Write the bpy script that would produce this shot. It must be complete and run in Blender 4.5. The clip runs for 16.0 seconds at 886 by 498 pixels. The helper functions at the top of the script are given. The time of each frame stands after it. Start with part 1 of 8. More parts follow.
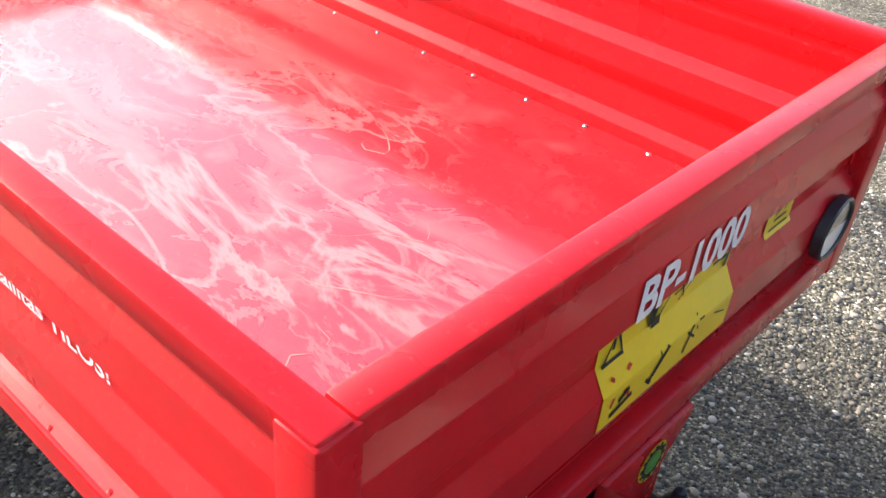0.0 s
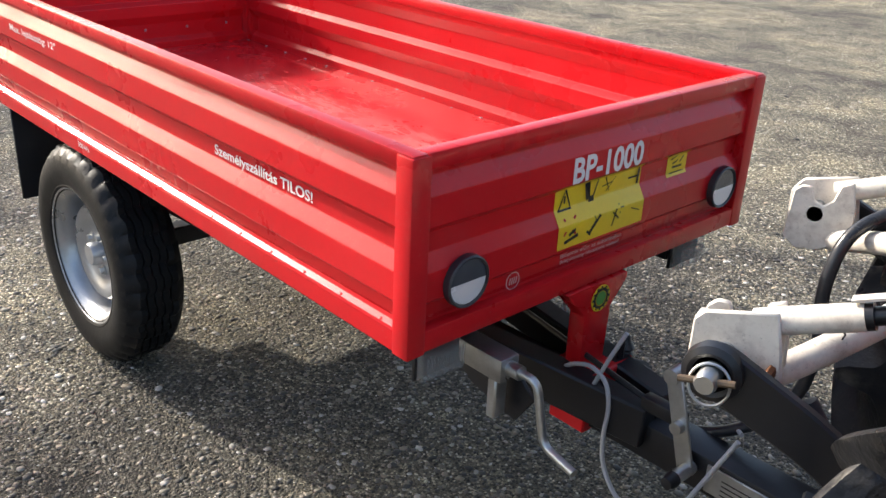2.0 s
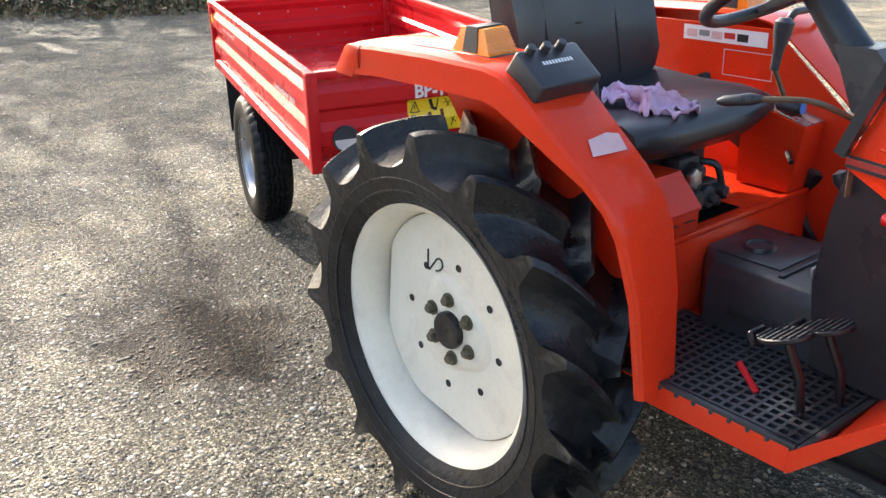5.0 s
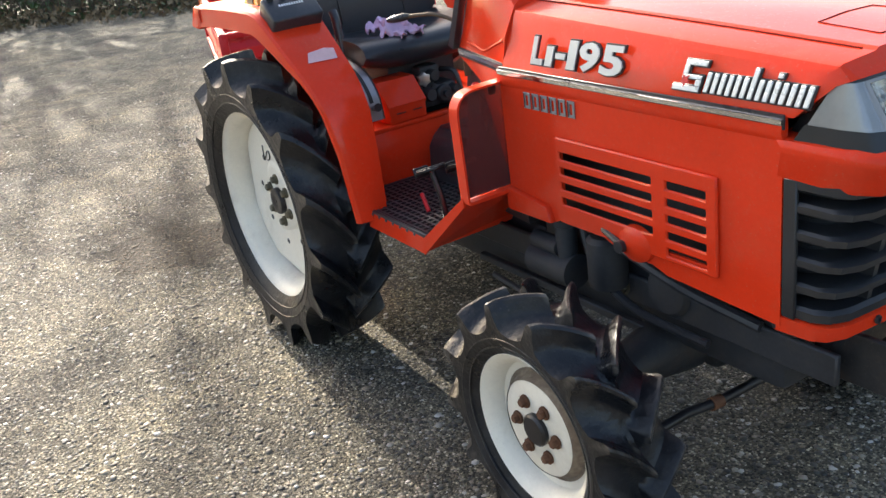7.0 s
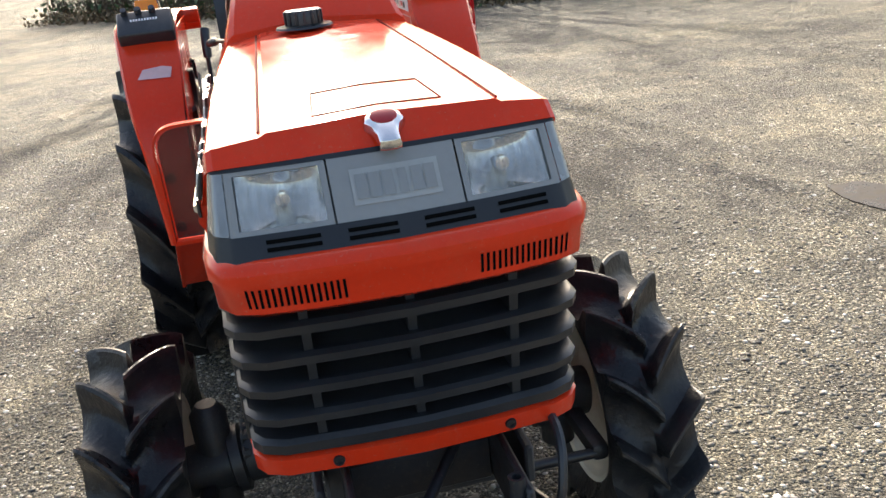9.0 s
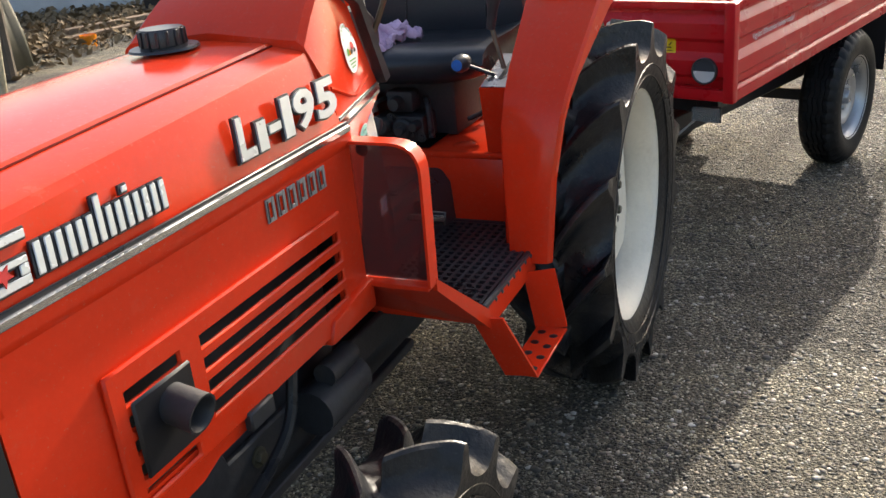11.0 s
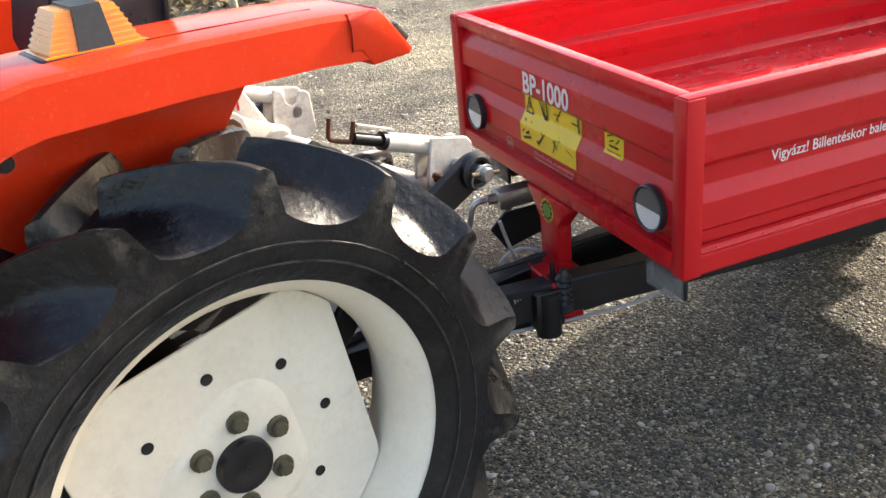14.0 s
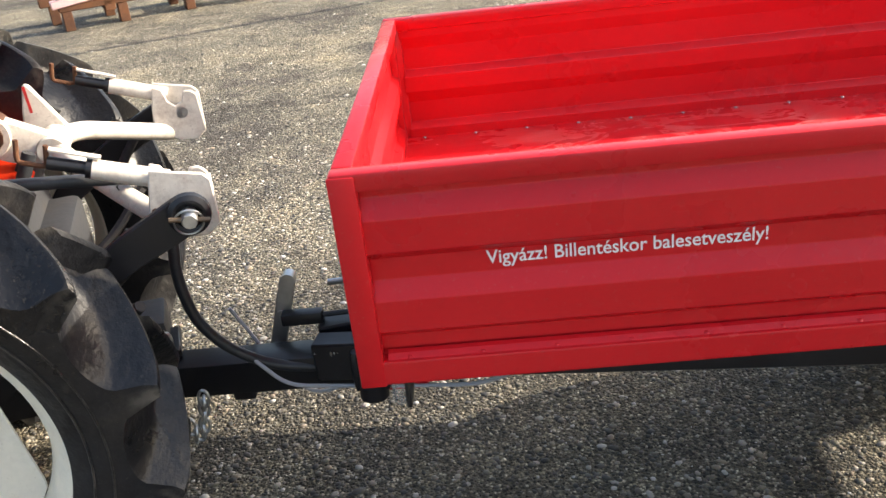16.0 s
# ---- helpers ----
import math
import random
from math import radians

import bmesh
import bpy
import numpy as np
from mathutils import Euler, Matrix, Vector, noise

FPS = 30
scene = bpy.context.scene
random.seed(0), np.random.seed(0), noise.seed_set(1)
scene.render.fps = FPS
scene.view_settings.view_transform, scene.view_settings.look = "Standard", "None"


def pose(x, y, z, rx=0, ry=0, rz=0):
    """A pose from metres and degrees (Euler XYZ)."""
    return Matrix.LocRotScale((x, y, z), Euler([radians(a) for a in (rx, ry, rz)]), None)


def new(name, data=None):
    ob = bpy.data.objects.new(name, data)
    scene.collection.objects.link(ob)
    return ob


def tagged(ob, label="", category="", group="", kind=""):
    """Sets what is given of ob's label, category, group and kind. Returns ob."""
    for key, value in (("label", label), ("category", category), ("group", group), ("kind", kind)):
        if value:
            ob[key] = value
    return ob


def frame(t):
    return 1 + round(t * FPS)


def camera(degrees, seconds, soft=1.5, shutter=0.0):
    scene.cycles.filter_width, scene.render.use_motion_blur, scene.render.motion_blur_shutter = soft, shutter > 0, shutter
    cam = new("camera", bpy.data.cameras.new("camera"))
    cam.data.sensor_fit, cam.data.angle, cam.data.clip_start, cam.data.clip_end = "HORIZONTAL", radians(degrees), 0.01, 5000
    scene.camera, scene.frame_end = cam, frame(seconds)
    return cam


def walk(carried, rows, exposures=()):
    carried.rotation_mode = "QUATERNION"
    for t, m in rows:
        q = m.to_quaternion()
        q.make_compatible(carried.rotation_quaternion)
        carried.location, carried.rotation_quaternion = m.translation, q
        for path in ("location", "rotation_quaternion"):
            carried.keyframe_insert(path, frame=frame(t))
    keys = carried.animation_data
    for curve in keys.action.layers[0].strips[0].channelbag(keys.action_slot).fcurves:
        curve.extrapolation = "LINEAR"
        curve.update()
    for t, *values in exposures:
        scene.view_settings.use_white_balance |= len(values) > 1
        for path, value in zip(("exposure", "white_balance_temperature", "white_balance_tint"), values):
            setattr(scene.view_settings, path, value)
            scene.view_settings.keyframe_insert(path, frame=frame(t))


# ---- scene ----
cam = camera(51.74, 16.0, soft=1.5)
PATH = [
    (0.00, pose(-0.7966, -0.4824, 1.2151, 55.605, -4.100, 26.078)),
    (0.50, pose(-0.6801, -0.6662, 1.2331, 61.016, -1.081, 28.701)),
    (1.00, pose(-0.5868, -0.8306, 1.2325, 63.525, -2.611, 26.022)),
    (1.50, pose(-0.5079, -1.0249, 1.2307, 65.116, -1.492, 24.898)),
    (2.00, pose(-0.3597, -1.1882, 1.2380, 66.452, -2.140, 30.891)),
    (2.50, pose(-0.0924, -1.2888, 1.2431, 67.680, -3.087, 38.900)),
    (3.00, pose(0.1840, -1.4426, 1.2746, 68.211, -2.655, 40.468)),
    (3.20, pose(0.2997, -1.4818, 1.2964, 68.505, -2.573, 42.004)),
    (3.70, pose(0.5909, -1.5701, 1.3292, 68.758, -1.914, 44.674)),
    (4.25, pose(0.9313, -1.5865, 1.3557, 68.514, -0.666, 48.014)),
    (4.80, pose(1.2828, -1.5728, 1.3769, 68.135, 0.894, 50.744)),
    (5.30, pose(1.6035, -1.5814, 1.3955, 68.032, 2.378, 51.801)),
    (5.50, pose(1.7272, -1.5953, 1.4027, 68.089, 2.670, 51.612)),
    (6.00, pose(2.0496, -1.6281, 1.4229, 68.206, 4.408, 51.939)),
    (6.50, pose(2.3568, -1.5924, 1.4213, 67.816, 6.260, 53.949)),
    (7.00, pose(2.6258, -1.4246, 1.3821, 66.987, 7.369, 56.530)),
    (7.50, pose(2.7592, -1.1389, 1.3586, 67.734, 8.655, 59.105)),
    (8.00, pose(2.9523, -0.8401, 1.3271, 68.495, 8.138, 65.513)),
    (8.50, pose(2.9825, -0.5048, 1.2765, 69.039, 7.100, 70.600)),
    (8.70, pose(2.9575, -0.3599, 1.2857, 69.410, 6.751, 73.003)),
    (9.20, pose(2.9289, -0.0071, 1.2711, 69.435, 5.852, 80.891)),
    (9.75, pose(2.8191, 0.3760, 1.2808, 68.544, 5.133, 92.946)),
    (10.30, pose(2.6215, 0.7095, 1.3036, 67.554, 4.794, 104.579)),
    (10.80, pose(2.3608, 0.9311, 1.3236, 67.311, 4.897, 111.346)),
    (11.00, pose(2.2419, 1.0023, 1.3157, 67.433, 5.050, 113.186)),
    (11.50, pose(1.9394, 1.1701, 1.3460, 67.736, 5.353, 116.777)),
    (12.00, pose(1.6439, 1.3586, 1.3413, 66.640, 4.841, 121.889)),
    (12.50, pose(1.3165, 1.4134, 1.3289, 67.628, 3.409, 124.339)),
    (13.00, pose(1.0042, 1.4856, 1.3117, 67.323, 3.714, 130.217)),
    (13.50, pose(0.7006, 1.5221, 1.3004, 65.957, 4.273, 136.239)),
    (14.00, pose(0.4201, 1.4834, 1.2823, 64.693, 4.608, 139.961)),
    (14.50, pose(0.1581, 1.5400, 1.2786, 63.142, 5.930, 147.082)),
    (15.00, pose(-0.0864, 1.5829, 1.2624, 62.184, 5.933, 153.523)),
    (15.50, pose(-0.3397, 1.6062, 1.2602, 63.047, 5.919, 159.894)),
    (16.00, pose(-0.6080, 1.7219, 1.2648, 63.827, 5.440, 164.287)),
]
walk(cam, PATH, exposures=[(0.0, 1.70, 6500, 10), (0.25, 1.30, 6500, 10), (0.5, 1.0, 6500, 10), (1.0, 1.05, 6500, 10), (1.5, 1.15, 6500, 10), (3.2, 1.35, 6550, 10), (5.5, 1.78, 6700, 10), (7.0, 1.5, 6800, 10), (8.0, 1.48, 6850, 10), (8.5, 1.32, 6900, 10), (10.0, 1.2, 6900, 10), (11.0, 1.05, 6900, 10), (11.7, 1.6, 6900, 10), (12.5, 2.05, 6950, 10), (13.6, 1.8, 7000, 10), (14.5, 1.68, 7000, 10), (15.5, 1.66, 7000, 10), (16.0, 1.48, 7000, 10)])
from mathutils.bvhtree import BVHTree

# ---- sky and sun ----
SUN_EL, SUN_FROM = 26.7, (-1.98, 0.11)
world = bpy.data.worlds.new("sky")
scene.world = world
world.use_nodes = True
wn = world.node_tree
sky = wn.nodes.new("ShaderNodeTexSky")
sky.sky_type, sky.sun_disc = "NISHITA", False
sky.dust_density = 3.5
sky.sun_elevation, sky.sun_rotation = radians(SUN_EL), math.atan2(SUN_FROM[0], SUN_FROM[1])
wn.links.new(sky.outputs[0], wn.nodes["Background"].inputs[0])
wn.nodes["Background"].inputs[1].default_value = 0.158
lamp = bpy.data.lights.new("sun", "SUN")
lamp.energy, lamp.angle, lamp.color = 3.7, radians(0.55), (1.0, 0.93, 0.82)
sun = new("sun", lamp)
toward = Vector((*Vector(SUN_FROM).normalized() * math.cos(radians(SUN_EL)), math.sin(radians(SUN_EL))))
sun.matrix_world = Matrix.Translation(toward * 30) @ (-toward).to_track_quat("-Z", "Y").to_matrix().to_4x4()


# ---- mesh helpers ----
def thing(name, label, category, m=None, group="", kind=""):
    ob = new(name)
    ob.empty_display_size = 0.1
    if m is not None:
        ob.matrix_world = m
    return tagged(ob, label, category, group, kind)


def part(name, bm, material, parent=None, label="", smooth=38, at=None):
    """Link a bmesh as one mesh object under a thing or a part."""
    me = bpy.data.meshes.new(name)
    bmesh.ops.recalc_face_normals(bm, faces=bm.faces)
    bm.to_mesh(me)
    bm.free()
    me.materials.append(material)
    if smooth:
        me.shade_smooth()
        me.set_sharp_from_angle(angle=radians(smooth))
    ob = new(name, me)
    if parent is not None:
        ob.parent = parent
    if at is not None:
        ob.matrix_basis = at
    if label:
        ob["label"] = label
    return ob


def again(ob, name, m):
    """Another object on the same mesh, under the same parent."""
    o = new(name, ob.data)
    o.parent = ob.parent
    o.matrix_basis = m
    if "label" in ob:
        o["label"] = ob["label"]
    return o


def join(*bms):
    out = bms[0]
    for b in bms[1:]:
        me = bpy.data.meshes.new("tmp")
        b.to_mesh(me)
        b.free()
        out.from_mesh(me)
        bpy.data.meshes.remove(me)
    return out


def moved(bm, m):
    bmesh.ops.transform(bm, matrix=m, verts=bm.verts)
    return bm


def flip_y(bm):
    for v in bm.verts:
        v.co.y = -v.co.y
    bmesh.ops.reverse_faces(bm, faces=bm.faces)
    return bm


def soften(bm, r, seg=2, limit=25):
    if r > 0:
        edges = [e for e in bm.edges if len(e.link_faces) == 2 and e.calc_face_angle(0) > radians(limit)]
        bmesh.ops.bevel(bm, geom=edges, offset=r, segments=seg, affect="EDGES", profile=0.5, clamp_overlap=True)
    return bm


def box(x0, x1, y0, y1, z0, z1, r=0.002, seg=1):
    bm = bmesh.new()
    bmesh.ops.create_cube(bm, size=1)
    for v in bm.verts:
        v.co = ((x0 + x1) / 2 + v.co.x * (x1 - x0), (y0 + y1) / 2 + v.co.y * (y1 - y0), (z0 + z1) / 2 + v.co.z * (z1 - z0))
    return soften(bm, r, seg)


def prism(pts, axis, a, b, r=0.0, seg=1):
    """A polygon pushed along an axis from a to b: (x, z) along y, (y, z) along x, (x, y) along z."""
    bm = bmesh.new()

    def place(p, h):
        return {"y": (p[0], h, p[1]), "x": (h, p[0], p[1]), "z": (p[0], p[1], h)}[axis]

    lo = [bm.verts.new(place(p, a)) for p in pts]
    hi = [bm.verts.new(place(p, b)) for p in pts]
    bm.faces.new(lo)
    bm.faces.new(hi[::-1])
    n = len(pts)
    for i in range(n):
        bm.faces.new((lo[i], lo[(i + 1) % n], hi[(i + 1) % n], hi[i]))
    bmesh.ops.recalc_face_normals(bm, faces=bm.faces)
    return soften(bm, r, seg)


def ribbon(line, thick):
    """A polygon round an open line of 2D points, thick to its left."""
    out = []
    for i, p in enumerate(line):
        p = Vector(p)
        a = Vector(line[max(i - 1, 0)])
        b = Vector(line[min(i + 1, len(line) - 1)])
        d0 = (p - a).normalized() if i > 0 else (b - p).normalized()
        d1 = (b - p).normalized() if i < len(line) - 1 else d0
        n = Vector((-(d0 + d1).y, (d0 + d1).x)).normalized()
        out.append(p + n * thick / max(0.4, n.dot(Vector((-d0.y, d0.x)))))
    return [tuple(p) for p in line] + [tuple(p) for p in out[::-1]]


def fillet(pts, rad, n=4):
    pts = [Vector(p) for p in pts]
    out = [pts[0]]
    for a, b, c in zip(pts, pts[1:], pts[2:]):
        u, v = (a - b), (c - b)
        d = min(rad, u.length * 0.45, v.length * 0.45)
        p, q = b + u.normalized() * d, b + v.normalized() * d
        for i in range(n + 1):
            t = i / n
            out.append(p * (1 - t) ** 2 + b * 2 * t * (1 - t) + q * t ** 2)
    out.append(pts[-1])
    return out


def tube(pts, r, seg=10, caps=True, closed=False):
    """A round bar along 3D points; r may be a list."""
    bm = bmesh.new()
    pts = [Vector(p) for p in pts]
    n = len(pts)
    rr = r if isinstance(r, (list, tuple)) else [r] * n
    up, rings = None, []
    for i, p in enumerate(pts):
        a, b = (pts[i - 1], pts[(i + 1) % n]) if closed else (pts[max(i - 1, 0)], pts[min(i + 1, n - 1)])
        d = (b - a).normalized()
        if up is None:
            up = d.cross(Vector((0, 0, 1)) if abs(d.z) < 0.9 else Vector((1, 0, 0))).normalized()
        up = (up - d * up.dot(d)).normalized()
        side = d.cross(up)
        rings.append([bm.verts.new(p + (up * math.cos(k * math.tau / seg) + side * math.sin(k * math.tau / seg)) * rr[i]) for k in range(seg)])
    for i in range(n if closed else n - 1):
        a, b = rings[i], rings[(i + 1) % n]
        for k in range(seg):
            bm.faces.new((a[k], a[(k + 1) % seg], b[(k + 1) % seg], b[k]))
    if caps and not closed:
        bm.faces.new(rings[0][::-1])
        bm.faces.new(rings[-1])
    return bm


def lathe(profile, seg=48, axis="y", closed=False):
    """A turned body from (radius, height) points round an axis through the origin."""
    bm = bmesh.new()

    def place(r, h, k):
        c, s = r * math.cos(k * math.tau / seg), r * math.sin(k * math.tau / seg)
        return {"y": (c, h, s), "x": (h, c, s), "z": (c, s, h)}[axis]

    rings = []
    for r, h in profile:
        rings.append([bm.verts.new(place(r, h, k)) for k in range(seg)] if r > 1e-6 else [bm.verts.new(place(0, h, 0))])
    for a, b in list(zip(rings, rings[1:])) + ([(rings[-1], rings[0])] if closed else []):
        for k in range(seg):
            q = [a[k % len(a)], a[(k + 1) % len(a)], b[(k + 1) % len(b)], b[k % len(b)]]
            q = list(dict.fromkeys(q))
            if len(q) > 2:
                bm.faces.new(q)
    return bm


def loft(sections, caps=True, ring=True):
    bm = bmesh.new()
    rings = [[bm.verts.new(p) for p in s] for s in sections]
    n = len(rings[0])
    for a, b in zip(rings, rings[1:]):
        for k in range(n if ring else n - 1):
            bm.faces.new((a[k], a[(k + 1) % n], b[(k + 1) % n], b[k]))
    if caps:
        bm.faces.new(rings[0][::-1])
        bm.faces.new(rings[-1])
    return bm


def bolt_head(r=0.008, h=0.006):
    return join(lathe([(0, 0), (r * 1.5, 0), (r * 1.5, h * 0.3), (0, h * 0.3)], 12, "z"),
                lathe([(0, 0), (r, 0), (r, h * 0.85), (r * 0.85, h), (0, h)], 6, "z"))


def lettering(text, height, width, depth, m, bold=0.0):
    """Words as a raised mesh, their lower left corner at the pose's origin, reading along its x."""
    cu = bpy.data.curves.new("words", "FONT")
    cu.body, cu.size, cu.extrude, cu.offset, cu.resolution_u = text, 1.0, 0.0, bold, 3
    ob = new("words", cu)
    bpy.context.view_layer.update()
    me = bpy.data.meshes.new_from_object(ob.evaluated_get(bpy.context.evaluated_depsgraph_get()))
    bpy.data.objects.remove(ob)
    bpy.data.curves.remove(cu)
    bm = bmesh.new()
    bm.from_mesh(me)
    bpy.data.meshes.remove(me)
    xs, ys = [v.co.x for v in bm.verts], [v.co.y for v in bm.verts]
    x0, sx, y0, sy = min(xs), width / (max(xs) - min(xs)), min(ys), height / (max(ys) - min(ys))
    for v in bm.verts:
        v.co = ((v.co.x - x0) * sx, (v.co.y - y0) * sy, 0)
    if depth:
        got = bmesh.ops.extrude_face_region(bm, geom=bm.faces[:])
        for e in got["geom"]:
            if isinstance(e, bmesh.types.BMVert):
                e.co.z += depth
    return moved(bm, m)


def facing(origin, right, up):
    """A pose with x along right, y along up, z out of the surface."""
    r, u = Vector(right).normalized(), Vector(up).normalized()
    n = r.cross(u).normalized()
    u = n.cross(r)
    return Matrix(((r.x, u.x, n.x, origin[0]), (r.y, u.y, n.y, origin[1]), (r.z, u.z, n.z, origin[2]), (0, 0, 0, 1)))


# ---- materials ----
def surface(name, base, rough=0.5, metal=0.0, var=0.12, scale=6.0, fine=90.0, bump=0.15, dirt=None, amount=0.3, coat=0.0, rough_var=0.12, dist=0.002, dirt_scale=9.0, ior=1.5, fleck=0.0, fleck_colour=(0.30, 0.25, 0.19)):
    """Principled surface with colour and gloss varying at two scales, fine relief and stains."""
    m = bpy.data.materials.new(name)
    m.use_nodes = True
    t = m.node_tree
    n, l = t.nodes, t.links
    b = n["Principled BSDF"]
    co = n.new("ShaderNodeTexCoord").outputs["Object"]

    def noise_of(s, detail=5.0, roughness=0.6):
        x = n.new("ShaderNodeTexNoise")
        x.inputs["Scale"].default_value, x.inputs["Detail"].default_value, x.inputs["Roughness"].default_value = s, detail, roughness
        l.new(co, x.inputs["Vector"])
        return x.outputs["Fac"]

    def ramp(f, lo, hi, a, c):
        x = n.new("ShaderNodeMapRange")
        x.inputs["From Min"].default_value, x.inputs["From Max"].default_value = lo, hi
        x.inputs["To Min"].default_value, x.inputs["To Max"].default_value = a, c
        l.new(f, x.inputs["Value"])
        return x.outputs["Result"]

    def mix(f, a, c, kind="MIX"):
        x = n.new("ShaderNodeMix")
        x.data_type, x.blend_type = "RGBA", kind
        l.new(f, x.inputs["Factor"])
        for v, s in ((a, x.inputs["A"]), (c, x.inputs["B"])):
            if isinstance(v, tuple):
                s.default_value = (*v, 1)
            else:
                l.new(v, s)
        return x.outputs["Result"]

    big, small = noise_of(scale), noise_of(fine, 3.0)
    col = mix(ramp(big, 0.3, 0.7, 0, 1), tuple(c * (1 - var) for c in base), tuple(min(1, c * (1 + var)) for c in base))
    col = mix(ramp(small, 0.35, 0.7, 0, 1), col, mix(ramp(small, 0, 1, 1, 1), col, (1 - var * 0.8,) * 3, "MULTIPLY"))
    ro = ramp(big, 0.3, 0.7, max(0.02, rough - rough_var), min(1, rough + rough_var))
    if dirt:
        stain = ramp(noise_of(dirt_scale, 8.0, 0.72), 0.62 - amount * 0.3, 0.72, 0, amount)
        col = mix(stain, col, dirt)
        mx = n.new("ShaderNodeMath")
        mx.operation = "MULTIPLY_ADD"
        mx.inputs[1].default_value = 0.5
        l.new(stain, mx.inputs[0])
        l.new(ro, mx.inputs[2])
        ro = mx.outputs[0]
    if fleck:
        spots = ramp(noise_of(150.0, 4.0, 0.7), 0.60, 0.72, 0, fleck)
        col = mix(spots, col, fleck_colour)
        streaks = ramp(noise_of(28.0, 7.0, 0.75), 0.56, 0.74, 0, fleck * 0.7)
        col = mix(streaks, col, tuple(0.5 * (c + d) for c, d in zip(base, fleck_colour)))
    l.new(col, b.inputs["Base Color"])
    l.new(ro, b.inputs["Roughness"])
    b.inputs["Metallic"].default_value, b.inputs["Coat Weight"].default_value, b.inputs["Coat Roughness"].default_value = metal, coat, 0.08
    b.inputs["IOR"].default_value = ior
    if bump:
        bp = n.new("ShaderNodeBump")
        bp.inputs["Strength"].default_value, bp.inputs["Distance"].default_value = bump, dist
        l.new(small, bp.inputs["Height"])
        l.new(bp.outputs[0], b.inputs["Normal"])
    return m


DUST = (0.30, 0.26, 0.20)
M_RED = surface("red_enamel", (0.57, 0.010, 0.016), 0.32, var=0.05, bump=0.04, dirt=(0.55, 0.10, 0.09), amount=0.10, coat=0.12, scale=3, ior=1.35, fleck=0.12)
M_REDFLOOR = surface("worn_red_floor", (0.64, 0.013, 0.022), 0.27, var=0.08, bump=0.04, dirt=(0.70, 0.20, 0.19), amount=0.22, scale=2.5, dirt_scale=5.0, rough_var=0.07, coat=0.7, ior=1.75, fleck=0.10, fleck_colour=(0.70, 0.40, 0.38))


def tide_marks(m):
    """Dried-water lines and chalky smears, drawn out along the load floor, over a surface made above."""
    t = m.node_tree
    n, l = t.nodes, t.links
    b = n["Principled BSDF"]
    base = b.inputs["Base Color"].links[0].from_socket
    rough = b.inputs["Roughness"].links[0].from_socket
    co = n.new("ShaderNodeTexCoord").outputs["Object"]

    def field(sx, sy, scale, detail, seed, bend=0.0):
        mp = n.new("ShaderNodeMapping")
        mp.inputs["Scale"].default_value, mp.inputs["Location"].default_value = (sx, sy, 1), (seed, seed * 0.7, 0)
        l.new(co, mp.inputs["Vector"])
        x = n.new("ShaderNodeTexNoise")
        x.inputs["Scale"].default_value, x.inputs["Detail"].default_value, x.inputs["Roughness"].default_value, x.inputs["Distortion"].default_value = scale, detail, 0.55, bend
        l.new(mp.outputs[0], x.inputs["Vector"])
        return x.outputs["Fac"]

    def curve(f, stops):
        x = n.new("ShaderNodeValToRGB")
        x.color_ramp.elements.remove(x.color_ramp.elements[1])
        for i, (p, v) in enumerate(stops):
            e = x.color_ramp.elements[0] if i == 0 else x.color_ramp.elements.new(p)
            e.position, e.color = p, (v, v, v, 1)
        l.new(f, x.inputs["Fac"])
        return x.outputs["Color"]

    def calc(kind, a, c):
        x = n.new("ShaderNodeMath")
        x.operation = kind
        for v, k in ((a, 0), (c, 1)):
            if isinstance(v, float):
                x.inputs[k].default_value = v
            else:
                l.new(v, x.inputs[k])
        return x.outputs[0]

    lines = calc("MAXIMUM", curve(field(1.0, 2.6, 2.2, 6.0, 3.1, 0.6), [(0.48, 0), (0.498, 0.40), (0.502, 0.40), (0.525, 0)]),
                 curve(field(1.4, 2.2, 4.5, 6.0, 8.4, 0.9), [(0.50, 0), (0.515, 0.22), (0.520, 0.22), (0.55, 0)]))
    smear = curve(field(1.2, 3.0, 3.0, 8.0, 1.7, 0.8), [(0.50, 0), (0.74, 0.34)])
    spread = curve(field(0.8, 1.2, 1.3, 3.0, 5.2), [(0.44, 0.04), (0.62, 1.0)])
    marks = calc("MULTIPLY", calc("MAXIMUM", lines, smear), spread)
    x = n.new("ShaderNodeMix")
    x.data_type = "RGBA"
    l.new(marks, x.inputs["Factor"])
    l.new(base, x.inputs["A"])
    x.inputs["B"].default_value = (0.80, 0.42, 0.38, 1)
    l.new(x.outputs["Result"], b.inputs["Base Color"])
    l.new(calc("ADD", rough, calc("MULTIPLY", marks, 0.22)), b.inputs["Roughness"])


tide_marks(M_REDFLOOR)
M_SCRAPE = surface("paint_scrape", (0.70, 0.24, 0.22), 0.4, var=0.3, bump=0.1, fine=120)
M_ORANGE = surface("orange_paint", (0.71, 0.041, 0.012), 0.17, var=0.06, bump=0.05, dirt=(0.50, 0.10, 0.04), amount=0.22, coat=0.05, scale=4, rough_var=0.05, ior=1.31, fleck=0.22)
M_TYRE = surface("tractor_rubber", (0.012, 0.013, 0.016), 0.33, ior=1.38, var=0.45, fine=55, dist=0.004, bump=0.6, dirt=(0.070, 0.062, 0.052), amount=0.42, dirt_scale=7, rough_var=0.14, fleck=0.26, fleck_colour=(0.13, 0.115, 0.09))


